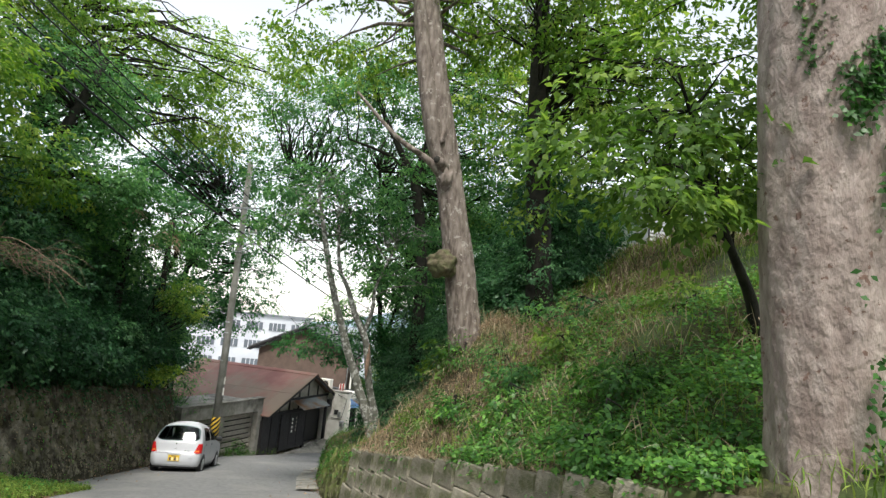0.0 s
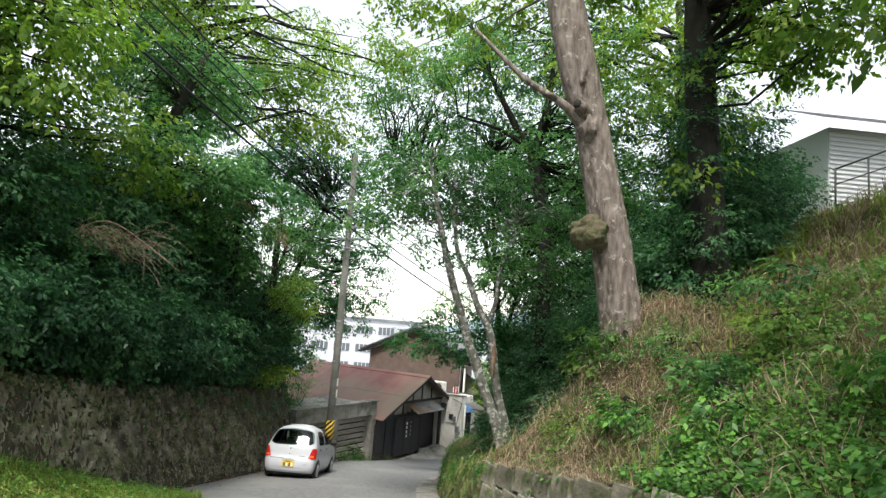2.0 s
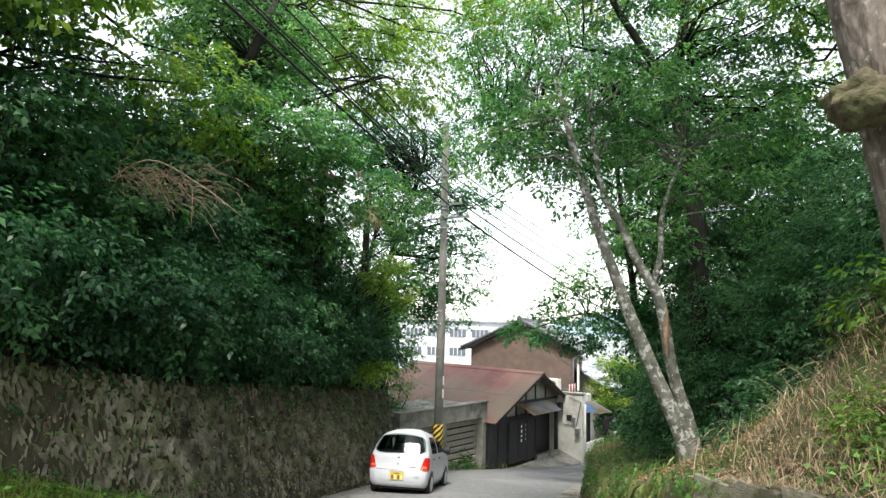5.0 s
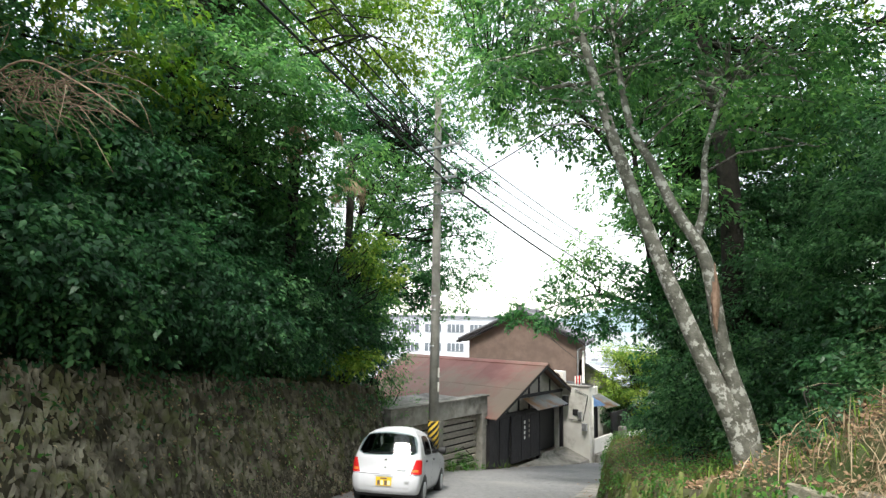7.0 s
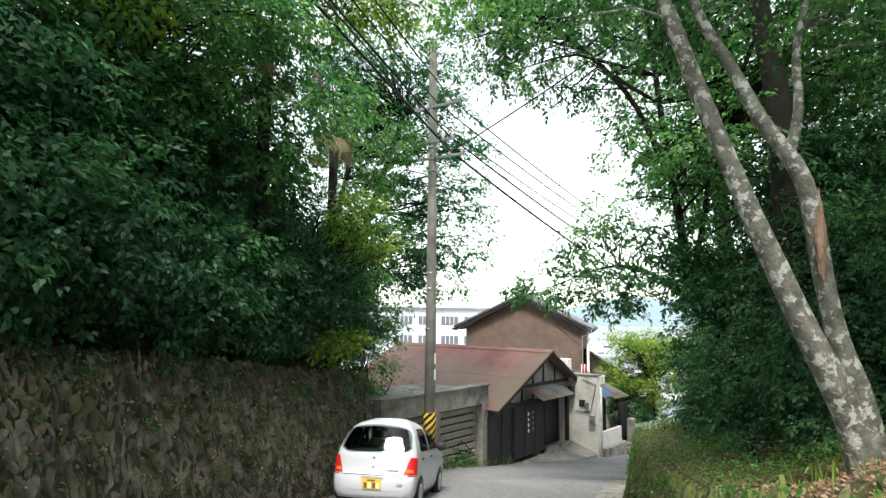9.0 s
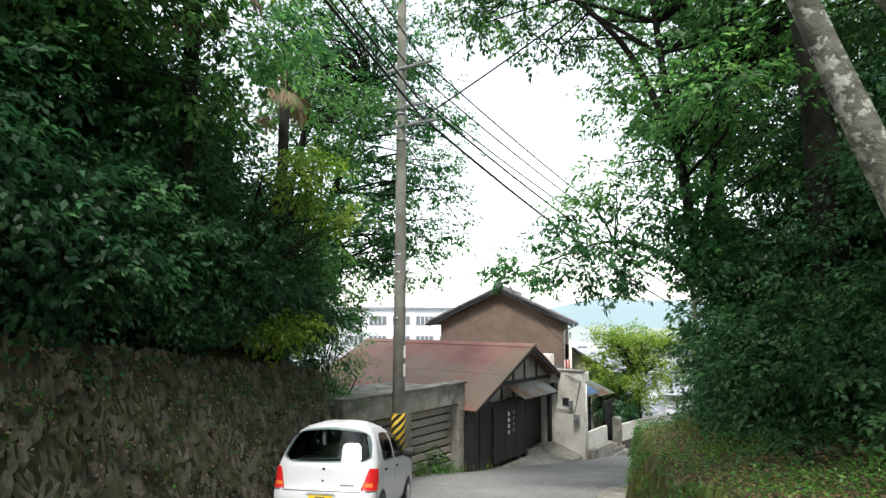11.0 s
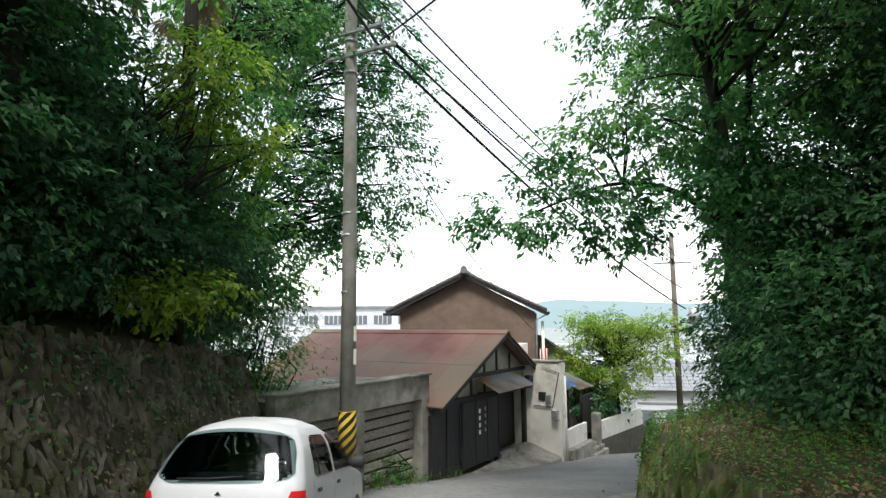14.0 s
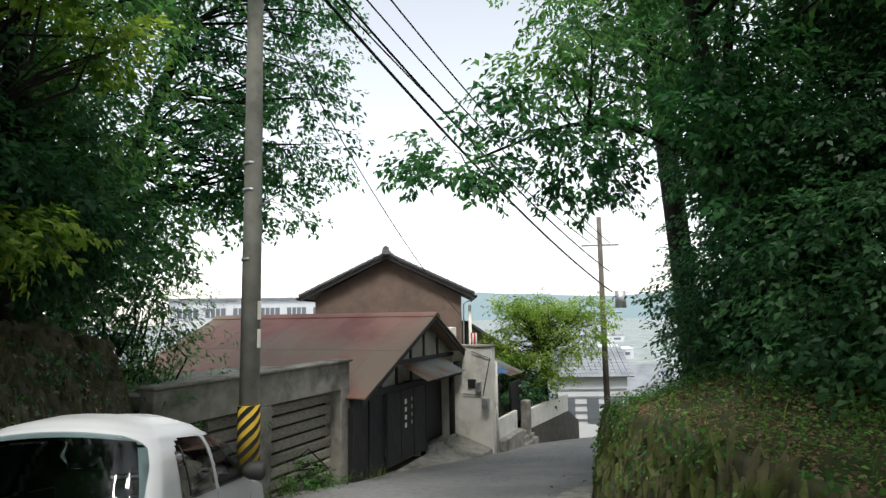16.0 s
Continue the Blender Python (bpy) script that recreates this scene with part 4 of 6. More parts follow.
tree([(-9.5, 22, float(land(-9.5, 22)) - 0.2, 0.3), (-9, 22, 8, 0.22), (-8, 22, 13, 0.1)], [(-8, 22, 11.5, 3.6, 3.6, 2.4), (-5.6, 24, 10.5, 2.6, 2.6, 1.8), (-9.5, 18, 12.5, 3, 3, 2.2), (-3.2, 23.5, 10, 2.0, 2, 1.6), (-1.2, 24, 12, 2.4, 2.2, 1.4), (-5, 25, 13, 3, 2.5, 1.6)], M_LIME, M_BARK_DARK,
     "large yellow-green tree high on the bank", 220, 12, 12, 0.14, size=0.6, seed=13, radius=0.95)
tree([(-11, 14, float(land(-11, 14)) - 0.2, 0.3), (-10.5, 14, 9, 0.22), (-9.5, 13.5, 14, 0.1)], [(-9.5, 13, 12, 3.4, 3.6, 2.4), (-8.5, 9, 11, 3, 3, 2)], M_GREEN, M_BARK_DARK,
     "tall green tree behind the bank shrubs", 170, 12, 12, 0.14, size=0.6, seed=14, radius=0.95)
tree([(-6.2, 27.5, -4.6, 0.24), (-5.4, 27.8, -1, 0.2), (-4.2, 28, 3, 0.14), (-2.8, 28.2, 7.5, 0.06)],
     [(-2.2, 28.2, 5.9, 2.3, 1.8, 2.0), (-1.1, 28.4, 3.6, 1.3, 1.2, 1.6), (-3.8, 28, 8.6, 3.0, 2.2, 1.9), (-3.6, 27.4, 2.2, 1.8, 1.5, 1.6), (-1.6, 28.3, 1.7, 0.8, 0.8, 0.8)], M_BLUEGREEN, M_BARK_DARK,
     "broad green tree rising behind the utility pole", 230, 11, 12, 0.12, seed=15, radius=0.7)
shrub([(-3.6, 24.8, -2.6, 1.0, 1.1, 1.1), (-2.7, 26.2, -2.7, 0.8, 0.9, 0.7)], M_GREEN, "wispy grass-leaved bush beside the garage", 45, 11, 10, 0.16, 0.5, 0.45, seed=160, slim=0.14, group="")
shrub([(-5.0, 25.5, -1.0, 1.6, 1.6, 2.0)], M_EVERGREEN, "dense dark evergreen shrub behind the wall end", 70, 12, 11, 0.12, seed=161)
shrub([(-4.6, 23.2, 0.6, 1.2, 1.3, 1.6), (-3.5, 22.2, 0.2, 0.8, 1.0, 1.0)], M_EVERGREEN, "dense dark evergreen shrub at the wall end", 70, 12, 11, 0.115, seed=162)
shrub([(-3.25, 20.1, -0.3, 0.5, 0.6, 0.16)], M_LIME, "flat spray of pale green maple leaves", 16, 9, 12, 0.09, 0.35, 0.55, seed=163, radius=0.3, foot=(-4.3, 20.2), group="")
shrub([(-2.9, 19.9, 2.3, 0.75, 0.9, 0.45), (-2.6, 20.6, 1.6, 0.5, 0.6, 0.25)], M_LIME, "bright yellow-green maple branch over the wall", 26, 8, 12, 0.08, 0.35, 0.5, seed=164, radius=0.35, foot=(-4.6, 20.2), group="")

tree([(-4.9, 23.4, -1.8, 0.14), (-4.3, 23.2, 1.2, 0.11), (-3.6, 23, 4.5, 0.05)], [(-3.5, 22.6, 2.4, 1.2, 1.4, 1.5), (-3.2, 23.6, 4.9, 1.5, 1.6, 1.3), (-3.3, 23.4, 0.6, 0.9, 1.2, 0.9)], M_GREEN, M_BARK_DARK,
     "leafy green tree at the end of the wall", 90, 12, 12, 0.095, 0.45, seed=17, radius=0.6)
shrub([(-3.7, 26.6, -1.3, 1.1, 1.1, 1.1), (-3.0, 26.0, -2.2, 0.7, 0.7, 0.6)], M_GREEN, "leafy brush above the garage roof", 50, 11, 10, 0.09, 0.45, 0.45, seed=166, slim=0.3, group="")
shrub([(-4.8, 27.6, 0.4, 1.6, 1.4, 1.7)], M_EVERGREEN, "dark evergreen mass behind the garage", 60, 12, 10, 0.1, seed=167)

# bank trees across the lane
tree([(4.85, 1.35, 0.2, 0.66), (4.83, 1.35, 0.75, 0.5), (4.8, 1.35, 1.5, 0.44), (4.72, 1.35, 2.4, 0.42), (4.6, 1.3, 3.4, 0.41), (4.5, 1.2, 5.0, 0.42), (4.4, 1.1, 8, 0.3), (4.3, 0.9, 11, 0.15)],
     [(5.5, 1.0, 11, 3.0, 3.0, 1.5)], M_LIME, M_BARK_PALE, "huge old tree with flaking pinkish-grey bark and ivy", 24, 7, 10, 0.13, seed=21, plates=(120, 280, 8.0, 0.009, 0.7))
tree([(4.618, 9.383, 0.565, 0.58), (4.544, 9.336, 1.126, 0.402), (4.431, 9.336, 1.874, 0.346), (4.104, 9.336, 3.651, 0.299), (3.796, 9.336, 5.053, 0.271), (3.403, 9.336, 6.83, 0.243), (3.029, 9.43, 8.98, 0.187), (2.655, 9.617, 11.785, 0.075)],
     [(3.4, 11, 10.5, 3.4, 3.2, 1.6), (1.4, 12, 9.5, 2.2, 2.4, 1.3), (5.6, 11, 10, 2.4, 2.4, 1.4)], M_LIME, M_BARK, "leaning old tree with grey-brown bark and a burl", 70, 11, 12, 0.12, seed=22, plates=(84, 260, 13.0, 0.014, 0.25),
     more=[[(3.824, 9.243, 4.773, 0.094), (3.309, 9.149, 5.334, 0.075), (2.561, 9.056, 5.708, 0.047), (1.72, 9.243, 6.549, 0.028)], [(3.72, 9.3, 4.9, 0.14), (3.32, 9.22, 6.1, 0.19), (2.95, 9.25, 7.8, 0.16), (2.55, 9.45, 10.4, 0.08)]], limb_from=0.75)
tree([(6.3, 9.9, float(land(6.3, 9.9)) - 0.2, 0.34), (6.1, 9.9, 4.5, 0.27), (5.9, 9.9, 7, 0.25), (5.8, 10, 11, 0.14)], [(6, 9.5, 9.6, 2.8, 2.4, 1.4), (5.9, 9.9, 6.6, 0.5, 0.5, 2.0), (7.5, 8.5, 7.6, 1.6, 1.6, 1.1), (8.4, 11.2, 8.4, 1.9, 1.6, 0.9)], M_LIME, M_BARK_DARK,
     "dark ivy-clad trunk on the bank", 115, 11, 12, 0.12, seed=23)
S1 = [(3.48, 13.3, -1.3, 0.19), (3.34, 13.3, -0.75, 0.145), (3.1, 13.3, -0.18, 0.125), (2.85, 13.3, 0.4, 0.112), (2.52, 13.3, 1.22, 0.1), (2.23, 13.3, 2.01, 0.092), (1.98, 13.3, 2.72, 0.085), (1.7, 13.35, 3.7, 0.07), (1.3, 13.5, 5.4, 0.04)]
S2 = [(3.56, 13.32, -1.25, 0.16), (3.42, 13.3, -0.5, 0.115), (3.26, 13.3, 0.03, 0.1), (3.12, 13.22, 0.57, 0.09), (2.93, 13.12, 1.5, 0.085), (2.6, 13.2, 2.15, 0.075), (2.35, 13.3, 2.8, 0.06), (2.06, 13.3, 3.4, 0.05), (1.9, 13.5, 4.8, 0.03)]
S3 = [(2.9, 13.3, 1.78, 0.06), (3.05, 13.35, 2.3, 0.05), (3.1, 13.4, 3.0, 0.04), (3.6, 13.8, 4.2, 0.025)]
tree(S1, [(1.6, 13.9, 5.2, 1.9, 2.0, 1.0), (3.7, 14.6, 4.6, 1.9, 2.0, 0.9), (0.5, 13.7, 4.3, 0.9, 1.1, 0.5), (1.3, 13.4, 3.4, 0.8, 0.7, 0.35), (4.3, 13.4, 3.4, 1.0, 0.9, 0.4), (2.6, 12.6, 3.7, 1.2, 0.9, 0.4)], M_GREEN, M_LICHEN,
     "slender two-stemmed tree with lichen-spotted grey bark", 84, 10, 14, 0.085, 0.42, seed=24, radius=0.6, flat=0.25, more=[S2, S3], limb_from=0.7, r0=0.035)
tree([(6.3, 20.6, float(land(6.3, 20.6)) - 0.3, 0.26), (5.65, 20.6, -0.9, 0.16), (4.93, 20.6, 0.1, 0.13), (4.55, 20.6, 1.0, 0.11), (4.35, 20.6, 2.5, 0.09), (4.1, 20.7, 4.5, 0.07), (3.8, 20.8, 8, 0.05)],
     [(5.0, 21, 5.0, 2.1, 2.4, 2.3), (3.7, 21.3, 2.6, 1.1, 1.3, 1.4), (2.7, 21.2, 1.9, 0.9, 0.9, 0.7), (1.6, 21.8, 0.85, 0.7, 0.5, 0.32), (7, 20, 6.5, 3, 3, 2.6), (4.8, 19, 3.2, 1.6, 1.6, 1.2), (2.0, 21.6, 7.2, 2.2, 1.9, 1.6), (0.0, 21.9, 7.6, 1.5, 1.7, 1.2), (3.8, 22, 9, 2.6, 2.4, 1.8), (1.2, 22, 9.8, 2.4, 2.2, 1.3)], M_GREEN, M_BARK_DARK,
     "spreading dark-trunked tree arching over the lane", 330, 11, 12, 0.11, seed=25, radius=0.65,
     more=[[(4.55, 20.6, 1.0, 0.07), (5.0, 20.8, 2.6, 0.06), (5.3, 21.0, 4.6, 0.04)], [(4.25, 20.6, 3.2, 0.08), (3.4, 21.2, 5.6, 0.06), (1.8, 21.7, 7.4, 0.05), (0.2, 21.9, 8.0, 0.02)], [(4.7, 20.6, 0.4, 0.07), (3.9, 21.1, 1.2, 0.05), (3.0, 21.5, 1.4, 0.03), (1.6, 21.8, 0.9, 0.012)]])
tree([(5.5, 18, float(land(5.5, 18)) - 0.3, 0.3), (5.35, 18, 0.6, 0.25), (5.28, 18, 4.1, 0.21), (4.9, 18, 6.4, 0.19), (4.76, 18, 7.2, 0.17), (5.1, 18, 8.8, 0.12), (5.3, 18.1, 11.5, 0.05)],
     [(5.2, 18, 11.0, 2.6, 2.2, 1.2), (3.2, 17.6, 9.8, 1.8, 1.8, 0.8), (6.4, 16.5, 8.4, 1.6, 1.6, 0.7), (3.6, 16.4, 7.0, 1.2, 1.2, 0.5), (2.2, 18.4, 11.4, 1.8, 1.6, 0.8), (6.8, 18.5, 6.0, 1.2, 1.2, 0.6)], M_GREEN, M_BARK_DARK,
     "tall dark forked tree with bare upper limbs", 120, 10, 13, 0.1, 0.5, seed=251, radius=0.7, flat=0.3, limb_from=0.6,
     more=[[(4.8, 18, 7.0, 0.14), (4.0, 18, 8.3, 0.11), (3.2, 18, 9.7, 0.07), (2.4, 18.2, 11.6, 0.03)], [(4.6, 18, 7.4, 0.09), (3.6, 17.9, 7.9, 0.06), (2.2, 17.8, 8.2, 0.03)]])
ARCH = [o for o in scene.objects if "arching" in o.get("label", "")][0]
crown("leaf_spray", np.random.default_rng(251), [(4.3, 20.0, 0.9, 0.8, 0.6, 0.5), (4.0, 20.1, 2.0, 0.8, 0.6, 0.6), (4.6, 19.8, -0.2, 0.6, 0.5, 0.4), (1.45, 21.8, 0.75, 0.65, 0.45, 0.32), (2.3, 21.6, 1.3, 0.7, 0.5, 0.45), (1.0, 21.9, 0.35, 0.3, 0.3, 0.2), (3.0, 21.4, 0.9, 0.8, 0.6, 0.6)], 70, 9, M_BLUEGREEN, ARCH, 0.095, 0.35, 11, 0.34)
tree([(8.5, 27, float(land(8.5, 27)) - 0.2, 0.3), (8, 27, 3, 0.24), (7.2, 27, 10, 0.1)], [(7, 27, 8.5, 2.8, 2.8, 2.6), (9.5, 25, 6, 3, 3, 2.6), (6.6, 26, 4.4, 1.6, 1.8, 1.6)], M_GREEN, M_BARK_DARK, "tall green tree farther down the bank", 150, 11, 12, 0.13, 0.55, seed=26, radius=0.9)
tree([(10, 18, float(land(10, 18)) - 0.2, 0.3), (9.8, 18, 7, 0.24), (9.4, 18, 13, 0.1)], [(9.2, 17.5, 10.5, 3.2, 3.4, 2.4), (7.2, 15.5, 9.5, 2.4, 2.4, 1.8), (10, 21, 8, 3, 3, 2.6), (4.2, 20.5, 11.4, 2.6, 2.4, 1.5), (1.6, 22, 12.6, 2.4, 2, 1.3)], M_LIME, M_BARK_DARK, "tall yellow-green tree on the upper bank", 150, 11, 12, 0.13, 0.55, seed=27, radius=0.9)
tree([(9.0, 5.5, float(land(9.0, 5.5)) - 0.2, 0.2), (8.6, 5.5, 7, 0.15), (8, 5.5, 10.5, 0.08)], [(7.8, 6, 9.6, 2.6, 2.6, 1.6), (9.5, 4, 9, 2.4, 2.4, 1.6)], M_LIME, M_BARK_DARK, "yellow-green tree on the upper slope", 90, 11, 12, 0.12, seed=28)
tree([(6.4, 3.8, float(land(6.4, 3.8)) - 0.1, 0.09), (6.2, 3.7, 2.7, 0.07), (5.6, 3.4, 3.3, 0.045), (4.9, 2.9, 3.9, 0.03), (4.2, 2.5, 4.7, 0.012)],
     [(4.0, 2.4, 3.75, 1.05, 0.8, 0.55), (4.3, 2.6, 4.5, 1.0, 0.8, 0.45), (4.4, 2.3, 3.15, 0.6, 0.5, 0.25), (3.4, 2.2, 3.2, 0.5, 0.5, 0.2), (5.6, 3.4, 4.2, 0.7, 0.6, 0.35)], M_OLIVE, M_BARK_DARK, "young tree with broad yellow-green leaves", 60, 8, 11, 0.092, 0.42, base=0.4, seed=29, radius=0.36, r0=0.014, wobble=0, flat=0.35)
# evergreen masses under the trees
for k, (x, y, z, a, b, c) in enumerate(((5.1, 19.0, -0.9, 1.1, 1.5, 1.2), (6.3, 17.8, 0.4, 1.6, 1.8, 1.9), (6.0, 22.2, -1.2, 0.9, 1.0, 1.3), (6.1, 21.7, 1.0, 0.9, 1.0, 1.2), (6.6, 14.2, 1.1, 1.6, 1.6, 2.2), (7.5, 22.6, -1.2, 1.8, 2.0, 1.7), (8.2, 16.5, 3.4, 2, 2, 2.2),
                                       (7.4, 11.4, 4.1, 1.0, 1.1, 1.5), (8.6, 12.2, 4.6, 0.9, 0.9, 1.5), (5.7, 11.0, 1.9, 0.7, 0.7, 1.3), (8.5, 20, 1.5, 2, 2.2, 2.6), (5.6, 16.3, -0.6, 1.1, 1.3, 1.1), (10.4, 25, -0.5, 2.2, 2.2, 2.4), (5.6, 20.3, 0.9, 1.1, 1.3, 0.9), (6.5, 10.8, 3.5, 0.85, 0.9, 1.75), (4.9, 12.2, -0.2, 0.7, 0.6, 0.7), (6.6, 19.4, 2.6, 1.5, 1.6, 1.6), (9.2, 21.2, 4.6, 2.2, 2.2, 2.4), (7.7, 12.3, 6.0, 1.1, 1.0, 1.1))):
    shrub([(x, y, z, a, b, c), (x - 0.4 * a, y - 0.4 * b, z - 0.4 * c, 0.6 * a, 0.6 * b, 0.5 * c)], M_EVERGREEN, "glossy dark evergreen shrub under the trees", int(62 * (a * b * c) ** 0.45) + 30, 15, 11, 0.078, 0.4, 0.45, seed=200 + k, group="evergreen shrubs under the trees")
shrub([(4.15, 9.45, 1.45, 0.36, 0.3, 0.36)], M_OLIVE, "yellow-green seedling beside the leaning trunk", 10, 6, 9, 0.09, 0.28, 0.22, seed=230, radius=0.22, group="")
tree([(8.6, 37.2, -7.2, 0.09), (8.6, 37.1, -4.8, 0.07), (8.4, 37, -2.6, 0.03)], [(7.3, 37, -2.2, 1.2, 1.1, 1.1), (9.7, 37, -1.9, 1.5, 1.1, 1.0), (8.4, 37, -1.1, 1.2, 0.9, 0.7), (8.4, 37, -3.2, 1.3, 1.0, 0.9), (10.6, 37, -1.0, 0.7, 0.6, 0.5), (7.0, 37, -1.0, 0.6, 0.6, 0.5)], M_LIME, M_BARK_DARK, "small yellow-green garden tree behind the low wall", 150, 9, 14, 0.1, 0.55, base=0.7, seed=31, radius=0.5, flat=0.45, r0=0.02)
# unseen woods added behind the start of the walk, filling the car's reflections
for k, (x, y) in enumerate(((-11, -8), (-7, -17), (0, -22), (8, -18), (13, -8), (13, 2), (-12, 1), (5.5, -11), (-6.5, -10), (1, -15))):
    z = float(land(x, y))
    tree([(x, y, z - 0.2, 0.3), (x, y, z + 5, 0.22), (x + 0.5, y, z + 10, 0.08)], [(x, y, z + 6.5, 3, 3, 3), (x, y, z + 2, 2.6, 2.6, 2)], M_GREEN, M_BARK_DARK, "unseen broad-leaved tree added to the surrounding wood", 60, 7, 9, 0.22, 0.8, seed=40 + k, radius=1.2, group="surrounding wood")


# ---- ground cover ----
def scatter(rng, count, xs, ys, keep=None, off=0.0):
    """Points on the land between the given bounds, off metres over it, right of the low wall's edge."""
    x, y = rng.uniform(*xs, count), rng.uniform(*ys, count)
    ok = np.ones(count, bool) if keep is None else keep(x, y)
    x, y = x[ok], y[ok]
    z = land(x, y)
    rim = np.interp(y, RIGHT_Y, RIGHT_X)
    z = np.where((x > rim) & (x < rim + 0.9) & (y < 26), np.maximum(z, gz(y) + np.interp(y, LOW_Y, LOW_H) - 0.01), z)
    return np.stack([x, y, z + off], -1)


def noise2(x, y, s, sd=0.0):
    return np.sin(x * s + sd) * np.cos(y * s * 1.3 + 1.7 * sd) + 0.5 * np.sin(2.3 * s * x + 1.9 * s * y + sd)


def carpet(name, label, rng, P, leaf, slim, material, tint, height=0.12, lie=0.5):
    d = rng.normal(0, 1, P.shape)
    d[:, 2] = rng.uniform(-0.3, 0.5, len(P))
    nr = np.stack([rng.normal(-0.5, lie, len(P)), rng.normal(-0.3, lie, len(P)), np.ones(len(P))], -1)
    P = P + np.stack([np.zeros(len(P)), np.zeros(len(P)), rng.uniform(0.0, height, len(P))], -1)
    ln = leaf * rng.uniform(0.6, 1.35, len(P))
    ob = leaf_mesh(name, P, d, nr, ln, ln * slim, tint, material)
    return tagged(ob, label, "plants", kind="stuff")


def blades(name, label, rng, P, height, width, material, tint, lean=0.5, droop=0.35):
    """Grass: each blade is two bent pieces."""
    a = rng.uniform(0, 2 * math.pi, len(P))
    h = height * rng.uniform(0.5, 1.4, len(P))
    out = np.stack([np.cos(a), np.sin(a), np.zeros(len(P))], -1) * rng.uniform(0.1, 1, (len(P), 1)) * lean
    d1 = out + np.array([0, 0, 1.0])
    nr = np.stack([-np.cos(a), -np.sin(a), 0.4 * np.ones(len(P))], -1)
    ob = leaf_mesh(name, P, d1, nr, h, width, tint, material, bend=droop * 0.3)
    d2 = out * 1.6 + np.array([0, 0, 0.25 - droop])
    tip = P + d1 / np.linalg.norm(d1, axis=1, keepdims=True) * h[:, None] * 0.75
    both = leaf_mesh(name, np.concatenate([P, tip]), np.concatenate([d1, d2]), np.concatenate([nr, nr + np.array([0, 0, 1.0])]), np.concatenate([h, h * 0.7]), width, np.concatenate([tint, tint]), material, bend=0.05)
    bpy.data.objects.remove(ob)
    both.name = name
    return tagged(both, label, "plants", kind="stuff")


rg = np.random.default_rng(77)
edge = lambda y: np.interp(y, RIGHT_Y, RIGHT_X)
P = scatter(rg, 80000, (2.3, 9), (0.5, 9.0), lambda x, y: (x > edge(y) + 0.18) & (noise2(x, y, 1.4) + 1.2 - 0.42 * (x - edge(y)) - 0.8 * np.clip(y - 5.3 - 0.35 * (x - edge(y)), 0, 9) > rg.uniform(-0.6, 0.9, len(x))))
P = P[(P[:, 1] > 0.36 * P[:, 0]) | (P[:, 0] > 4.6)]
carpet("ground_ivy", "dense dark green creeping ivy on the bank", rg, P, 0.062, 0.75, M_IVY, rg.normal(0.6, 0.26, len(P)) + 0.12 * noise2(P[:, 0], P[:, 1], 3), 0.22)
P = scatter(rg, 36000, (2.3, 11), (-3, 22), lambda x, y: (x > edge(y) + 0.3) & (noise2(x, y, 2.1, 1.0) > rg.uniform(-0.9, 1.3, len(x))))
P = P[(P[:, 1] < 8.5) | (rg.uniform(0, 1, len(P)) < 0.3)]
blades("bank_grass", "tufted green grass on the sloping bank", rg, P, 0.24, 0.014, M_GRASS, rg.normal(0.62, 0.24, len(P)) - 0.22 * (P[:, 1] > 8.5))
P = scatter(rg, 50000, (2.4, 7.5), (3.5, 13.5), lambda x, y: (x > edge(y) + 0.1) & (0.8 * noise2(x, y, 1.6, 2.0) + 2.0 * np.exp(-((y - 8.2) / 1.9) ** 2) - 0.3 * np.clip(x - edge(y) - 2.2, 0, 4) - 1.6 * np.clip(y - 9.8, 0, 3) > rg.uniform(-0.2, 1.6, len(x))))
blades("dry_grass", "dry straw-coloured grass over the bank edge", rg, P, np.where(rg.uniform(0, 1, len(P)) < 0.25, 0.3, 0.14), 0.008, M_DRY, rg.normal(0.38, 0.3, len(P)) + 0.2 * noise2(P[:, 0], P[:, 1], 5), 2.0, 0.9)
P = scatter(rg, 60000, (2.2, 7), (7, 25), lambda x, y: (x > edge(y) + 0.25) & (noise2(x, y, 1.9, 4.0) > rg.uniform(-1.2, 1.0, len(x))))
carpet("fallen_leaves", "brown fallen leaves littering the bank", rg, P, 0.05, 0.5, M_DEADLEAF, rg.normal(0.62, 0.25, len(P)), 0.07)
P = scatter(rg, 56000, (2.3, 8), (14, 27), lambda x, y: (x > edge(y) + 0.2) & (x < edge(y) + 3.0) & (noise2(x, y, 1.3, 6.0) > rg.uniform(-1.0, 0.7, len(x))))
carpet("low_creeper", "green creeper spilling over the low wall top", rg, P, 0.04, 0.5, M_IVY, rg.normal(0.6, 0.24, len(P)), 0.28)
def verge_z(x, y):
    """Grassy mound at the tall wall's foot."""
    f = np.clip((x - np.interp(y, LEFT_Y, LEFT_X) + 0.3) / 1.5, 0, 1)
    return gz(y) + np.interp(y, (-4, 7, 9.5, 11.5, 13.4), (1.0, 1.0, 0.8, 0.35, -0.05)) * (1 - f) ** 0.8 - 0.06 * f


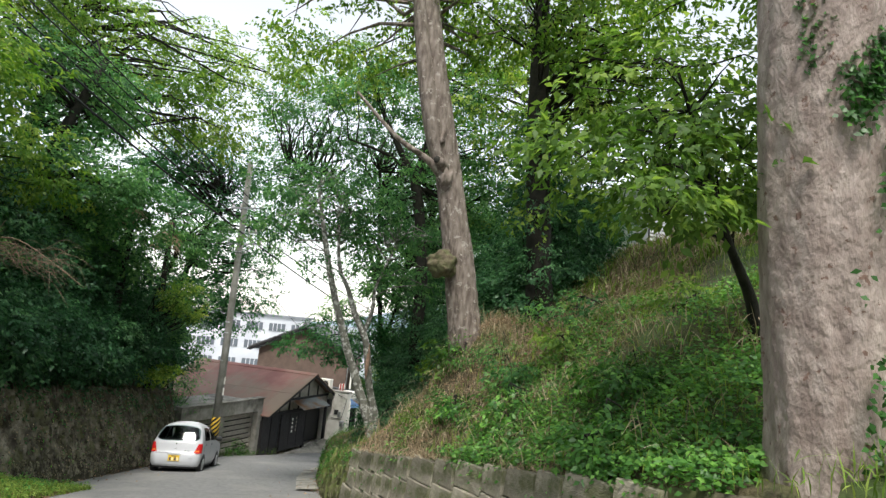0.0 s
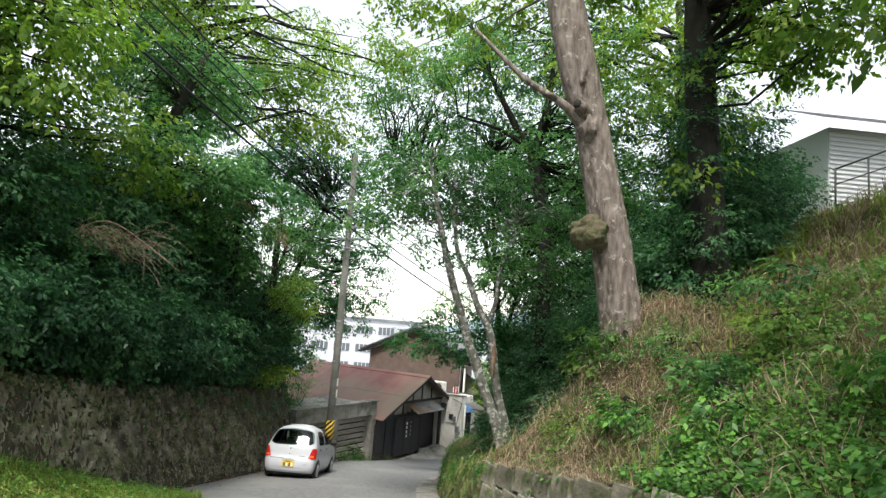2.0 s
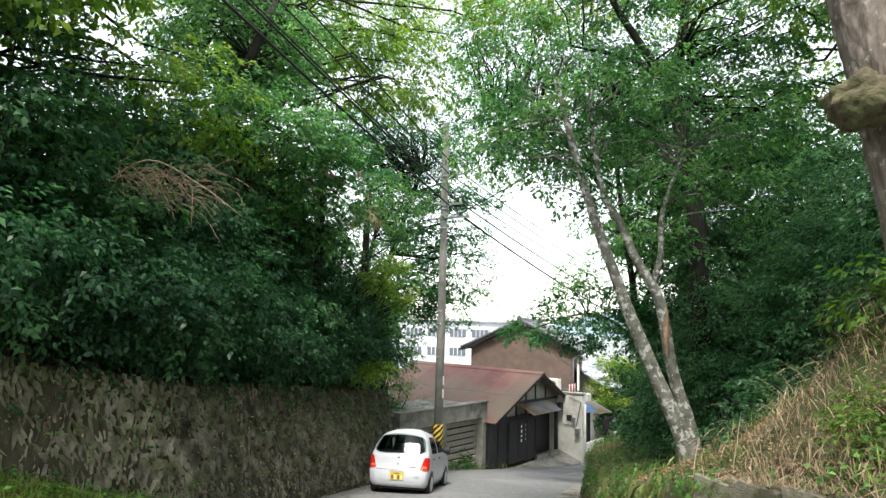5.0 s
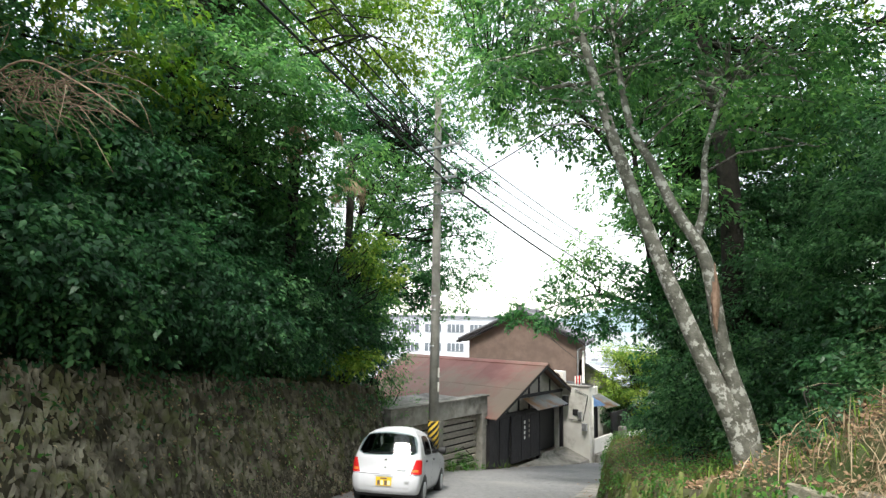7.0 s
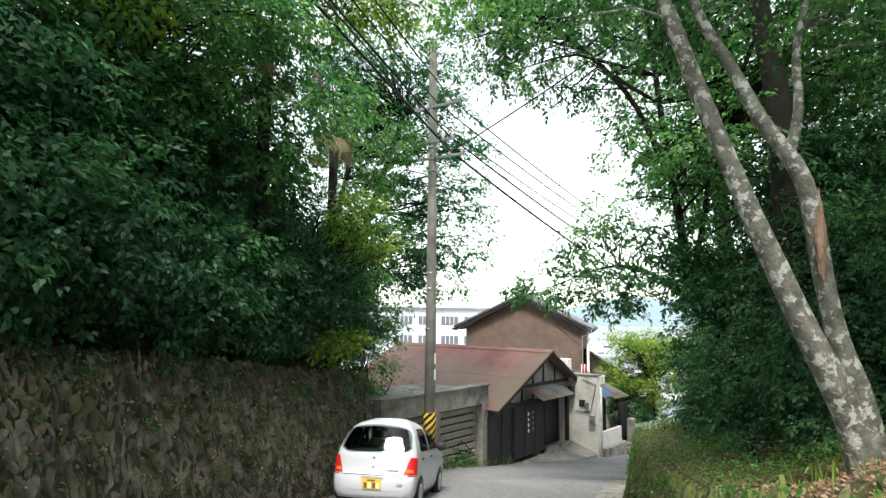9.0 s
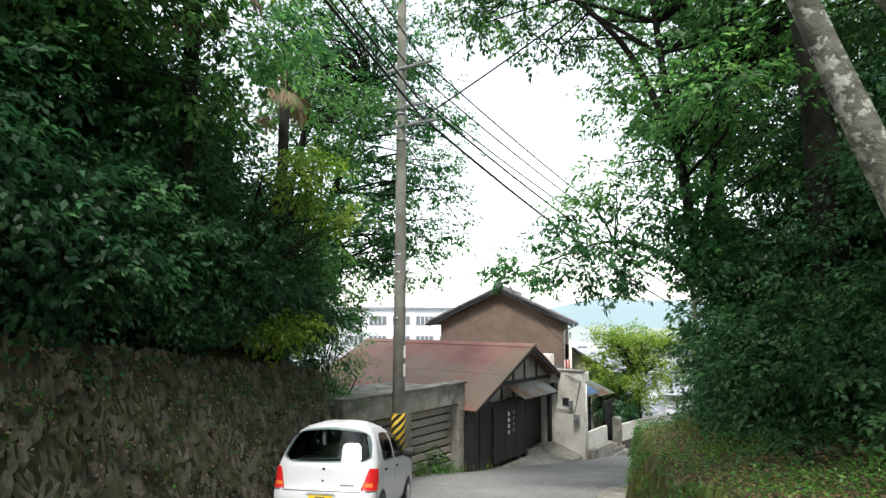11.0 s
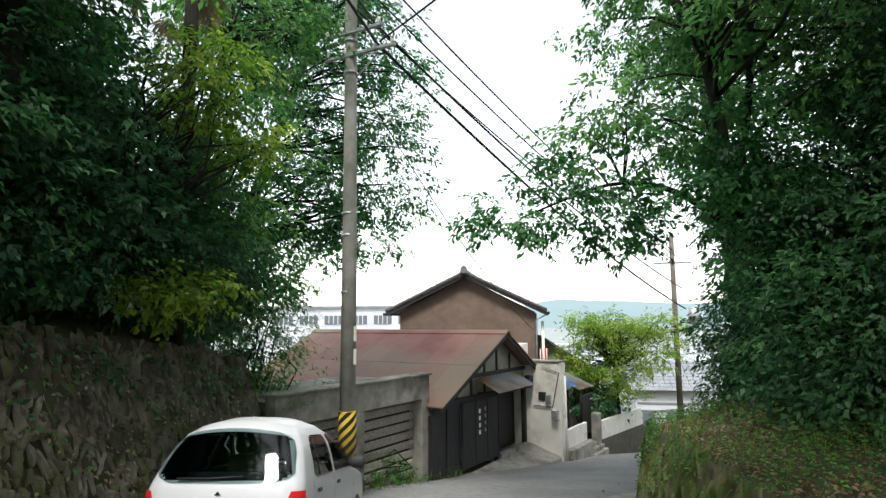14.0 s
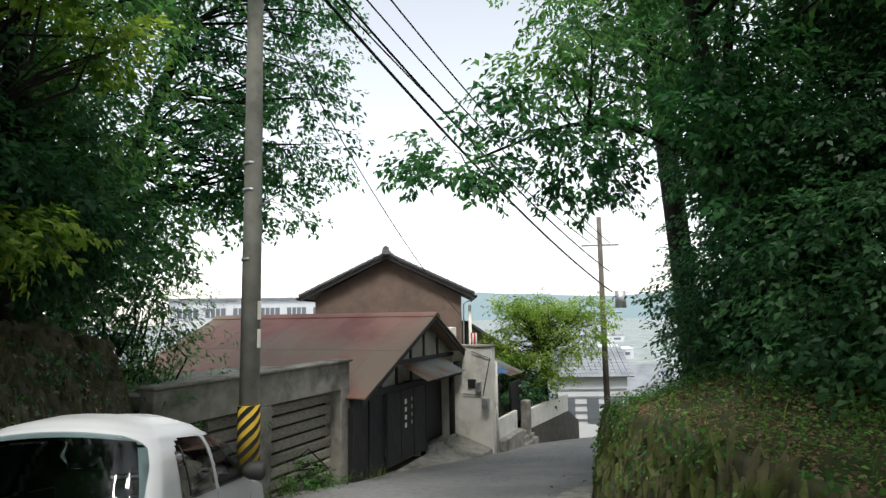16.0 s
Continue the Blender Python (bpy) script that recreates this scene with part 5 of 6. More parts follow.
mv = [(float(np.interp(y, LEFT_Y, LEFT_X)) - 0.4 + 0.19 * k, float(y), 0.0) for y in np.linspace(-4, 13.4, 50) for k in range(9)]
mv = [(x, y, float(verge_z(x, y))) for x, y, z in mv]
tagged(raw("verge", mv, [(9 * i + k, 9 * i + k + 1, 9 * i + k + 10, 9 * i + k + 9) for i in range(49) for k in range(8)], M_SOIL, smooth=True), "grassy earth mound at the wall foot", "verge", kind="structure")
n = 11000
y = rg.uniform(2, 13.3, n)
x = np.interp(y, LEFT_Y, LEFT_X) - 0.2 + 1.35 * rg.uniform(0, 1, n)
P = np.stack([x, y, verge_z(x, y)], -1)
blades("verge_grass", "fresh green grass at the foot of the wall", rg, P, 0.18, 0.018, M_FRESH, rg.normal(0.55, 0.3, len(P)))
m = rg.uniform(0, 1, len(P)) < 0.35
carpet("verge_weeds", "leafy weeds among the verge grass", rg, P[m], 0.07, 0.55, M_IVY, rg.normal(0.65, 0.25, int(m.sum())), 0.25)
m = rg.uniform(0, 1, len(P)) < 0.75
carpet("verge_litter", "brown fallen leaves on the verge", rg, P[m], 0.09, 0.6, M_DEADLEAF, rg.normal(0.5, 0.25, int(m.sum())), 0.05)
P = scatter(rg, 900, (-2.5, 1.2), (24, 28.5), lambda x, y: x < np.interp(y, LEFT_Y, LEFT_X) + 0.9)
blades("garage_weeds", "scruffy weeds in front of the garage", rg, P[:350] + np.array([0, 0, 0.05]), 0.3, 0.02, M_GRASS, rg.normal(0.12, 0.15, 350))
shrub([(-0.4, 27.3, -4.45, 0.45, 0.5, 0.3), (-1.0, 26.6, -4.3, 0.4, 0.4, 0.3)], M_IVY, "scrubby weeds growing inside the garage mouth", 22, 8, 9, 0.07, 0.3, 0.3, seed=410, radius=0.22, group="")

for k, (x, y, a, c) in enumerate(((4.6, 6.9, 0.28, 0.25), (4.2, 5.9, 0.35, 0.3), (5.4, 6.6, 0.5, 0.35), (5.0, 4.4, 0.4, 0.3), (6.2, 7.6, 0.6, 0.45), (4.3, 3.4, 0.4, 0.25), (6.6, 5.4, 0.5, 0.35), (5.9, 8.6, 0.5, 0.5), (4.7, 8.0, 0.25, 0.2), (3.9, 7.4, 0.22, 0.18), (3.5, 8.6, 0.2, 0.15), (4.3, 8.9, 0.25, 0.2), (3.6, 11.6, 0.4, 0.3), (4.4, 14.6, 0.6, 0.4), (3.9, 16.4, 0.5, 0.35), (7.2, 3.2, 0.5, 0.4))):
    shrub([(x, y, float(land(x, y)) + 0.3 * c, a, a, c)], (M_GREEN, M_IVY, M_OLIVE, M_IVY)[k % 4] if y < 9.5 else M_EVERGREEN, "low tangled bramble clump on the bank", 16, 8, 9, 0.075 if y < 8 else 0.05, 0.3, 0.45, seed=400 + k, radius=0.25, group="bank brambles")
rb = np.random.default_rng(88)
P = scatter(rb, 9000, (6.5, 14), (8, 15.5))
blades("crest_grass", "rough mixed dry grass on the hill crest", rb, P, 0.4, 0.022, M_DRY, rb.normal(0.35, 0.3, len(P)), 1.2, 0.5)
P = scatter(rb, 6000, (6.5, 14), (8, 15.5), lambda x, y: noise2(x, y, 1.7, 2.5) > rb.uniform(-1, 1, len(x)))
blades("crest_weeds", "tall green weeds on the hill crest", rb, P, 0.45, 0.03, M_GRASS, rb.normal(0.5, 0.25, len(P)), 0.9, 0.4)
P = scatter(rb, 7000, (2.6, 8.5), (2, 18), lambda x, y: (x > edge(y) + 0.3) & (noise2(x, y, 1.1, 3.0) > rb.uniform(-0.8, 1.0, len(x))))
blades("dry_stalks", "bent dry stalks among the bank plants", rb, P[P[:, 1] < 11.5], 0.45, 0.011, M_DRY, rb.normal(0.5, 0.3, int((P[:, 1] < 11.5).sum())), 1.8, 0.6)
P = scatter(rb, 9000, (-5.2, 5), (12, 30), lambda x, y: (np.abs(x - np.interp(y, RIGHT_Y, RIGHT_X)) < rb.exponential(0.25, len(x))) | (np.abs(x - np.interp(y, LEFT_Y, LEFT_X)) < rb.exponential(0.3, len(x))))
P[:, 2] = gz(P[:, 1]) + 0.03
carpet("lane_litter", "dry leaves gathered along the lane edges", rb, P, 0.06, 0.55, M_DEADLEAF, rb.normal(0.55, 0.25, len(P)), 0.02)

# small plants rooted in the wall faces
def face_plants(name, label, face, y0, y1, height, count, leaf, sgn, high, material):
    y = rb.uniform(y0, y1, count)
    up = height * rb.uniform(0, 1, count) ** high
    ok = noise2(y, up * 2.2, 2.3, 5.0) > rb.uniform(-0.7, 1.3, count)
    up = up * (np.interp(y, LOW_Y, LOW_H) / 1.15 if sgn < 0 else 1.0)
    P = np.array([face(a, b) for a, b in zip(y[ok], up[ok])]) + np.array([sgn * 0.1, 0, 0]) * rb.uniform(0.3, 1.3, (ok.sum(), 1))
    k = len(P)
    d = np.stack([sgn * rb.uniform(0.1, 1, k), rb.normal(0, 0.7, k), rb.normal(-0.5, 0.5, k)], -1)
    nr = np.stack([sgn * np.ones(k), rb.normal(0, 0.5, k), rb.uniform(0.2, 1.2, k)], -1)
    ln = leaf * rb.uniform(0.5, 1.4, k)
    tagged(leaf_mesh(name, P, d, nr, ln, ln * 0.6, rb.normal(0.45, 0.22, k), material), label, "plants", kind="stuff")


face_plants("wall_creeper", "small creeper leaves and moss on the low wall", low_face, 13, 29, 1.3, 5500, 0.055, -1, 0.4, M_IVY)
face_plants("wall_trailers", "trailing leaves over the low wall top", low_face, 1.5, 13, 1.3, 2600, 0.06, -1, 0.22, M_IVY)
face_plants("wall_ferns", "scattered small ferns on the tall wall", tall_face, 6, 22, 2.1, 1800, 0.07, 1, 0.8, M_IVY)
face_plants("wall_fringe", "dark leaves trailing over the tall wall top", tall_face, 5, 23, 2.35, 5200, 0.075, 1, 0.16, M_EVERGREEN)
face_plants("wall_moss", "tufts of dry moss on the tall wall", tall_face, 6, 22.4, 2.3, 5000, 0.05, 1, 0.9, M_DRY)


# ---- street details ----
# pole fittings
for k, (z, L, sh) in enumerate(((6.35, 1.6, 0.1), (5.28, 1.45, 0.0), (4.78, 1.75, 0.18))):
    arm = part("crossarm", box_bm(pose(PX + 0.02 + sh * 0.87, PY - 0.14 - sh * 0.5, z, 0, 0, -30), L, 0.075, 0.075, 0.01), M_STEEL, pole, "galvanised crossarm")
    for s in (-0.45, -0.2, 0.22, 0.45):
        c = Vector((PX + 0.02, PY - 0.14, z)) + Vector((0.87, -0.5, 0)) * (s * L + sh)
        tube("insulator", [(c.x, c.y, z + 0.03, 0.03), (c.x, c.y, z + 0.09, 0.045), (c.x, c.y, z + 0.11, 0.03), (c.x, c.y, z + 0.17, 0.04)], M_WHITE, arm, 8)
for z in (5.1, 4.4, 1.4, 0.95, -0.2):
    tube("band", [(PX - 0.02, PY, z, 0.148), (PX - 0.02, PY, z + 0.05, 0.148)], M_STEEL, pole, 16)
tube("brace", [(PX + 0.1, PY - 0.1, 4.3, 0.02), (PX + 0.55, PY - 0.35, 4.7, 0.02)], M_STEEL, pole, 6)
tube("step_bolt", [(PX + 0.1, PY - 0.08, 0.7, 0.014), (PX + 0.42, PY - 0.14, 0.9, 0.014)], M_STEEL, pole, 6)
guard = tube("guard_sleeve", [(PX, PY, -3.45, 0.174), (PX, PY, -2.5, 0.172)], M_YELLOW, pole, 28, label="yellow guard sleeve with black stripes")
for k in range(11):
    vs, fs = [], []
    for i in range(29):
        th = 2 * math.pi * i / 28
        z0 = -4.4 + 0.2 * k + 1.0 * i / 28
        for dz in (0.0, 0.1):
            z = min(max(z0 + dz - 0.16, -3.45), -2.5)
            vs.append((PX + 0.177 * math.cos(th), PY + 0.177 * math.sin(th), z))
    fs = [(2 * i, 2 * i + 2, 2 * i + 3, 2 * i + 1) for i in range(28)]
    raw("stripe", vs, fs, M_BLACK, guard)
for z in (-1.0, -1.45):
    part("name_tag", box_bm(pose(PX + 0.14, PY - 0.09, z, 0, 0, 35), 0.06, 0.015, 0.3, 0.004), M_WHITE, pole, "small white tag")

# far pole
P2 = (11.6, 37.9)
pole_far = thing("utility_pole", "weathered dark utility pole down the lane", "utility pole", at=(P2[0], P2[1], -7.0))
tube("shaft", [(*P2, -7.6, 0.14), (*P2, 3.0, 0.1)], mat("dark_pole", (0.1, 0.085, 0.075), (0.16, 0.14, 0.12), 3, 0.9), pole_far, 12)
for z in (1.75, -1.2):
    part("crossarm", box_bm(pose(P2[0], P2[1], z, 0, 0, -20), 1.6, 0.08, 0.08), M_STEEL, pole_far)
tube("transformer", [(P2[0] + 0.85, P2[1], -1.0, 0.24), (P2[0] + 0.85, P2[1], -0.25, 0.24)], M_STEEL, pole_far, 14)


# cables
def cable(a, b, sag, r=0.012):
    r = r * 1.6
    a, b = Vector(a), Vector(b)
    pts = []
    for i in range(25):
        s = i / 24
        p = a.lerp(b, s) - Vector((0, 0, sag * 4 * s * (1 - s)))
        pts.append((*p, r))
    c = tube("overhead_cable", pts, M_CABLE, None, 6)
    return tagged(c, "black overhead cable strung between utility poles", "cable", "overhead cables")


for z, o, r in ((6.45, 0.6, 0.012), (6.45, 0.1, 0.012), (6.45, -0.55, 0.012), (5.4, 0.5, 0.016), (4.9, 0.6, 0.02)):
    a = (PX + 0.02 + 0.87 * o, PY - 0.14 - 0.5 * o, z)
    cable(a, (-12.5 + o, -6, z + 6.2), 0.35, r)
    cable(a, (P2[0] + o * 0.8, P2[1], 1.85 if z > 6 else (0.6 if z > 5 else -0.3)), 0.45, r)
cable((PX + 0.6, PY - 0.5, 4.9), (7.5, 17.5, 9.0), 0.2, 0.012)
cable((PX - 0.5, PY, 4.75), (-7, 30, 5.5), 0.2, 0.012)
cable((PX, PY - 0.1, 4.5), tuple(bp(2.9, -0.1, -1.2)), 0.5, 0.008)

# annex fittings
tube("corner_pipe", [(*hp(5.55, -1.33, -2.6), 0.04), (*hp(5.55, -1.33, -5.6), 0.04)], M_WHITE, annex, 10)
part("meter_box", hbox(5.3, 5.4, -0.9, -0.72, -3.5, -3.22), M_STEEL, annex)
part("gas_meter", hbox(5.22, 5.4, -1.15, -0.95, -4.0, -3.7), M_STEEL, annex)
# Solid black block painting the shade inside the vent hole.
part("vent_shade_block", hbox(5.36, 5.41, -0.72, -0.45, -3.42, -3.15), M_BLACK, annex)
tube("conduit", [(*hp(5.36, -0.3, -3.6), 0.014), (*hp(5.36, -0.95, -3.62), 0.014), (*hp(5.36, -1.2, -2.5), 0.014), (*hp(5.36, -0.6, -2.3), 0.014)], M_CABLE, annex, 6)
# Dark sheet over the set-back wall; entrance shade put into its colour.
part("entrance_shade", hbox(5.75, 8.2, -0.3, -0.26, -5.2, -2.9), M_DARKWOOD, annex, "dark timber front painting the shade of the entrance")
for u in (6.0, 6.35, 6.7):
    part("lattice_post", hbox(u, u + 0.07, -1.0, -0.93, -5.0, -3.2), M_DARKWOOD, annex)
bm = bmesh.new()
q = [bm.verts.new(hp(u, v, z)) for u, v, z in ((5.72, -1.3, -3.0), (7.0, -1.3, -3.06), (7.0, -0.3, -2.55), (5.72, -0.3, -2.5))]
bm.faces.new(q)
bmesh.ops.solidify(bm, geom=bm.faces[:], thickness=0.02)
part("blue_canopy", bm, M_BLUE, annex, "blue sheet canopy")
bm = bmesh.new()
q = [bm.verts.new(hp(u, v, z)) for u, v, z in ((7.0, -1.3, -3.2), (8.6, -1.3, -3.22), (8.6, -0.2, -2.75), (7.0, -0.2, -2.75))]
bm.faces.new(q)
bmesh.ops.solidify(bm, geom=bm.faces[:], thickness=0.02)
part("tin_canopy", bm, M_TIN, annex)
part("main_roof", hprism([(5.9, -2.05), (12.5, -3.0), (12.5, -2.9), (5.9, -1.95)], 0.6, 4.5), M_TILE, annex)
part("gable_end", hprism([(5.75, -2.4), (12.0, -3.1), (12.0, -6.5), (5.75, -6.5)], 0.55, 0.75), M_WHITE, annex)

neighbour = thing("side_house", "low beige house with sloping grey tiled roof", "house", at=(5.66, 40, -7))


def eave_slab(name, outline, y0, y1, material):
    """A slab with its outline (x, z) drawn across the lane, from y0 to y1."""
    bm = bmesh.new()
    ends = [[bm.verts.new((x, y, z)) for x, z in outline] for y in (y0, y1)]
    bm.faces.new(ends[0])
    bm.faces.new(ends[1][::-1])
    for k in range(len(outline)):
        m = (k + 1) % len(outline)
        bm.faces.new((ends[0][k], ends[1][k], ends[1][m], ends[0][m]))
    return part(name, bm, material, neighbour)


eave_slab("wall", ((5.66, -8.0), (8.28, -8.0), (8.28, -3.14 - 0.08), (5.66, -1.49 - 0.08)), 38.7, 43.0, M_PLASTER)
eave_slab("roof_slope", ((5.66, -1.49 - 0.06), (8.28 + 0.4, -3.14 - 0.3), (8.28 + 0.4, -3.14 - 0.18), (5.66, -1.49 + 0.06)), 38.4, 43.2, M_TILE)

unit = thing("air_conditioner", "white outdoor air-conditioning unit on annex roof", "air conditioner", at=hp(5.9, 0.5, -2.1))
part("casing", hbox(5.5, 5.85, 0.1, 0.85, -2.1, -1.55, 0.02), M_WHITE, unit)
tube("fan_grille", [(*hp(5.49, 0.4, -1.83), 0.2), (*hp(5.47, 0.4, -1.83), 0.19)], M_BLACK, unit, 18)

tank = thing("pipe_rack", "red and white slatted rack on annex roof", "pipe rack", at=hp(6.6, -0.2, -2.1))
for k in range(5):
    tube("rail", [(*hp(5.75 + 0.14 * k, -0.4, -2.4), 0.02), (*hp(5.75 + 0.14 * k, -0.4, -1.75), 0.02)], M_RED if k % 2 else M_WHITE, tank, 6)

low_wall = thing("low_entrance_wall", "short cream-painted wall on concrete footing", "wall", at=hp(6.6, -1.25, -5.6))
part("panel", hbox(5.72, 7.6, -1.32, -1.2, -5.0, -4.38, 0.02), M_WHITE, low_wall)
part("footing", hbox(5.65, 7.75, -1.5, -1.15, -6.3, -4.99, 0.04), M_CONCRETE, low_wall)
for k in range(3):
    part("step", hbox(7.8 + 0.3 * k, 9.3, -1.55 + 0.14 * k, -1.0, -6.3, -5.55 + 0.15 * k, 0.02), M_CONCRETE, low_wall)
gate = thing("gate_post", "grey concrete gate post by the steps", "post", at=hp(8.9, -1.25, -5.6))
part("post", hbox(8.8, 9.15, -1.35, -1.05, -6.4, -4.25, 0.03), M_CONCRETE, gate)
strip = thing("garden_wall", "cream wall panel above dark sloping retaining wall", "wall", at=hp(12, -1.25, -6))
part("panel", hprism([(9.2, -4.58), (15.0, -4.82), (15.0, -5.55), (9.2, -5.25)], -1.35, -1.2), M_WHITE, strip)
part("retaining_base", hprism([(9.2, -5.254), (15.0, -5.554), (17.0, -6.3), (17.0, -9.0), (9.2, -9.0)], -1.38, -1.0), mat("dark_concrete", (0.06, 0.055, 0.045), (0.1, 0.09, 0.075), 4, 0.9), strip)
part("dark_garden_fence", hbox(9.2, 14.0, -0.6, -0.5, -5.2, -3.7), M_DARKWOOD, strip)
shrub([(*hp(11.0, -0.2, 0)[:2], -4.0, 1.0, 1.0, 0.7), (*hp(13, -0.3, 0)[:2], -4.3, 1.0, 0.9, 0.6)], M_EVERGREEN, "dark hedge behind the cream wall", 40, 9, 9, 0.13, seed=301, group="")

# forecourt before the shed
court = raw("forecourt", [hp(0.4, -0.1, -4.99), hp(3.2, -0.1, -4.93), hp(5.4, -0.1, -4.83), hp(5.4, -1.2, -5.2), hp(3.2, -1.05, -5.24), hp(0.4, -0.3, -5.02), hp(5.4, -1.22, -5.7), hp(3.2, -1.07, -5.6), hp(0.4, -0.32, -5.3)],
            [(0, 1, 4, 5), (1, 2, 3, 4), (5, 4, 7, 8), (4, 3, 6, 7)], M_CONCRETE)
tagged(court, "mossy concrete forecourt sloping to the lane", "forecourt", kind="structure")
part("sill", hbox(3.2, 5.2, -0.16, 0.0, -5.0, -4.78, 0.02), M_CONCRETE, shed, "concrete door sill")
part("wall_lamp_box", hbox(5.05, 5.3, -0.3, -0.1, -3.0, -2.6), M_DARKWOOD, shed, "dark electric meter box")
for k in range(4):
    z = -3.3 - 0.2 * k
    part("door_mark", hbox(1.9, 2.0, -0.108, -0.101, z - 0.12, z, 0.0), M_WHITE, door_l, "faded white painted characters")
    part("door_mark", hbox(2.25, 2.32, -0.108, -0.101, z - 0.08, z + 0.02, 0.0), M_PLASTER, door_l)

gutter = raw("gutter", [(float(np.interp(y, RIGHT_Y, RIGHT_X)) - o, y, float(gz(y)) + 0.03 + h) for y in np.linspace(14, 24, 21) for o, h in ((0.62, 0.0), (0.55, 0.02), (0.12, 0.02), (0.05, 0.0))],
             [(4 * i + k, 4 * i + k + 1, 4 * i + k + 5, 4 * i + k + 4) for i in range(20) for k in range(3)], M_CONCRETE)
tagged(gutter, "pale concrete gutter cover along the lane edge", "gutter", kind="structure")

# dead twigs hanging from the shrubs
twigs = thing("dead_branch", "bundle of dry brown dead twigs hanging over wall", "branch", at=(-3.6, 9.9, 2.4))
rt = np.random.default_rng(5)
for k in range(90):
    f = rt.uniform(0.0, 0.85)
    a = np.array([-4.7, 10.5, 2.75]) * (1 - f) + np.array([-3.1, 9.9, 2.45]) * f + rt.normal(0, 0.1, 3)
    out = np.array([0.75, -0.15, -0.25]) * rt.uniform(0.25, 0.8) + rt.normal(0, 0.17, 3)
    b = a + out
    m = (a + b) / 2 + np.array([0, 0, 0.1]) + rt.normal(0, 0.07, 3)
    tube("twig", [(*a, 0.005), (*m, 0.004), (*b, 0.002)], M_DRYWOOD, twigs, 4, step=3)
tube("vine", [(-5.0, 10.6, 2.7, 0.012), (-4.2, 10.3, 2.95, 0.011), (-3.3, 9.9, 2.55, 0.008), (-2.7, 9.8, 2.15, 0.004)], M_DRYWOOD, twigs, 6, step=5)

# burl, scar and roots on the old trunks
def lump(name, c, r, material, parent, squash=(1, 1, 1), sd=0):
    bm = bmesh.new()
    bmesh.ops.create_icosphere(bm, subdivisions=4, radius=1)
    for v in bm.verts:
        d = 1 + 0.3 * noise.noise(v.co * 1.8 + Vector((sd, 0, 0))) + 0.2 * noise.noise(v.co * 4.5)
        v.co = Vector((v.co.x * squash[0], v.co.y * squash[1], v.co.z * squash[2])) * d * r + Vector(c)
    return part(name, bm, material, parent, smooth=True)


M_BURL = mat("mossy_burl_bark", (0.06, 0.046, 0.03), (0.17, 0.14, 0.085), 9, 0.95, bump=1.0, detail_scale=22, c3=(0.1, 0.105, 0.045), c3_scale=5.0, c3_at=0.5)
OLD = [o for o in scene.objects if o.name.startswith("tree") and "burl" in o.get("label", "")][0]
lump("burl", (3.749, 9.149, 3.296), 0.3, M_BURL, OLD, (1.05, 1, 0.9), 3)
lump("knot", (3.683, 9.168, 5.053), 0.17, M_BARK, OLD, (0.8, 1, 1.5), 5)
tube("cut_stub", [(3.73, 9.243, 5.194, 0.12), (3.515, 9.056, 5.334, 0.1), (3.422, 8.981, 5.353, 0.085)], M_BARK, OLD, 10)
tube("stub_end", [(3.426, 8.986, 5.353, 0.075), (3.403, 8.962, 5.357, 0.07)], M_BARK_DARK, OLD, 10, label="dark weathered cut end")
lump("knot", (3.515, 9.168, 5.848), 0.14, M_BARK, OLD, (0.8, 1, 1.4), 6)
BIG = [o for o in scene.objects if o.name.startswith("tree") and "flaking" in o.get("label", "")][0]
SLIM = [o for o in scene.objects if "two-stemmed" in o.get("label", "")][0]
M_SCAR = mat("bare_orange_wood", (0.2, 0.12, 0.08), (0.34, 0.23, 0.16), 12, 0.8, bump=0.6)
lump("scar", (3.03, 13.08, 1.0), 0.06, M_SCAR, SLIM, (0.75, 0.6, 6.5), 8)
ri = np.random.default_rng(9)
n = 5200
th = -1.3 - 1.3 * ri.uniform(0, 1, n) ** 1.4
zz = ri.uniform(0.6, 6, n)
zz = np.where(ri.uniform(0, 1, n) < 0.5, ri.normal(4.6, 0.7, n), zz)
keep = ((th > -2.1) | (zz > 3.7)) & (np.sin(zz * 2.9 + 2 * th) + np.sin(zz * 6.1 - 5 * th) > ri.uniform(-0.2, 1.6, n))
th, zz = th[keep], zz[keep]
rad = np.interp(zz, (0.6, 1.5, 5), (0.53, 0.47, 0.44)) + 0.03
cx = np.interp(zz, (0.2, 2.4, 5, 8), (4.85, 4.72, 4.5, 4.4))
Pv = np.stack([cx + rad * np.cos(th), 1.3 + rad * np.sin(th), zz], -1)
leaf_mesh("ivy", Pv, np.stack([ri.normal(0, 0.6, len(Pv)), ri.normal(0, 0.6, len(Pv)), ri.normal(-0.5, 0.4, len(Pv))], -1), np.stack([np.cos(th), np.sin(th), 0.3 + 0 * th], -1), 0.055 * ri.uniform(0.7, 1.4, len(Pv)), 0.04, ri.normal(0.15, 0.2, len(Pv)), M_IVY, BIG, "dark ivy clinging to the bark")

DARK = [o for o in scene.objects if "ivy-clad" in o.get("label", "")][0]
crown("ivy", np.random.default_rng(19), [(6.08, 9.7, 3.6, 0.35, 0.3, 0.9), (6.0, 9.7, 5.0, 0.34, 0.3, 0.9), (5.9, 9.75, 6.4, 0.36, 0.32, 0.9)], 26, 8, M_EVERGREEN, DARK, 0.075, 0.3, 10, 0.22)
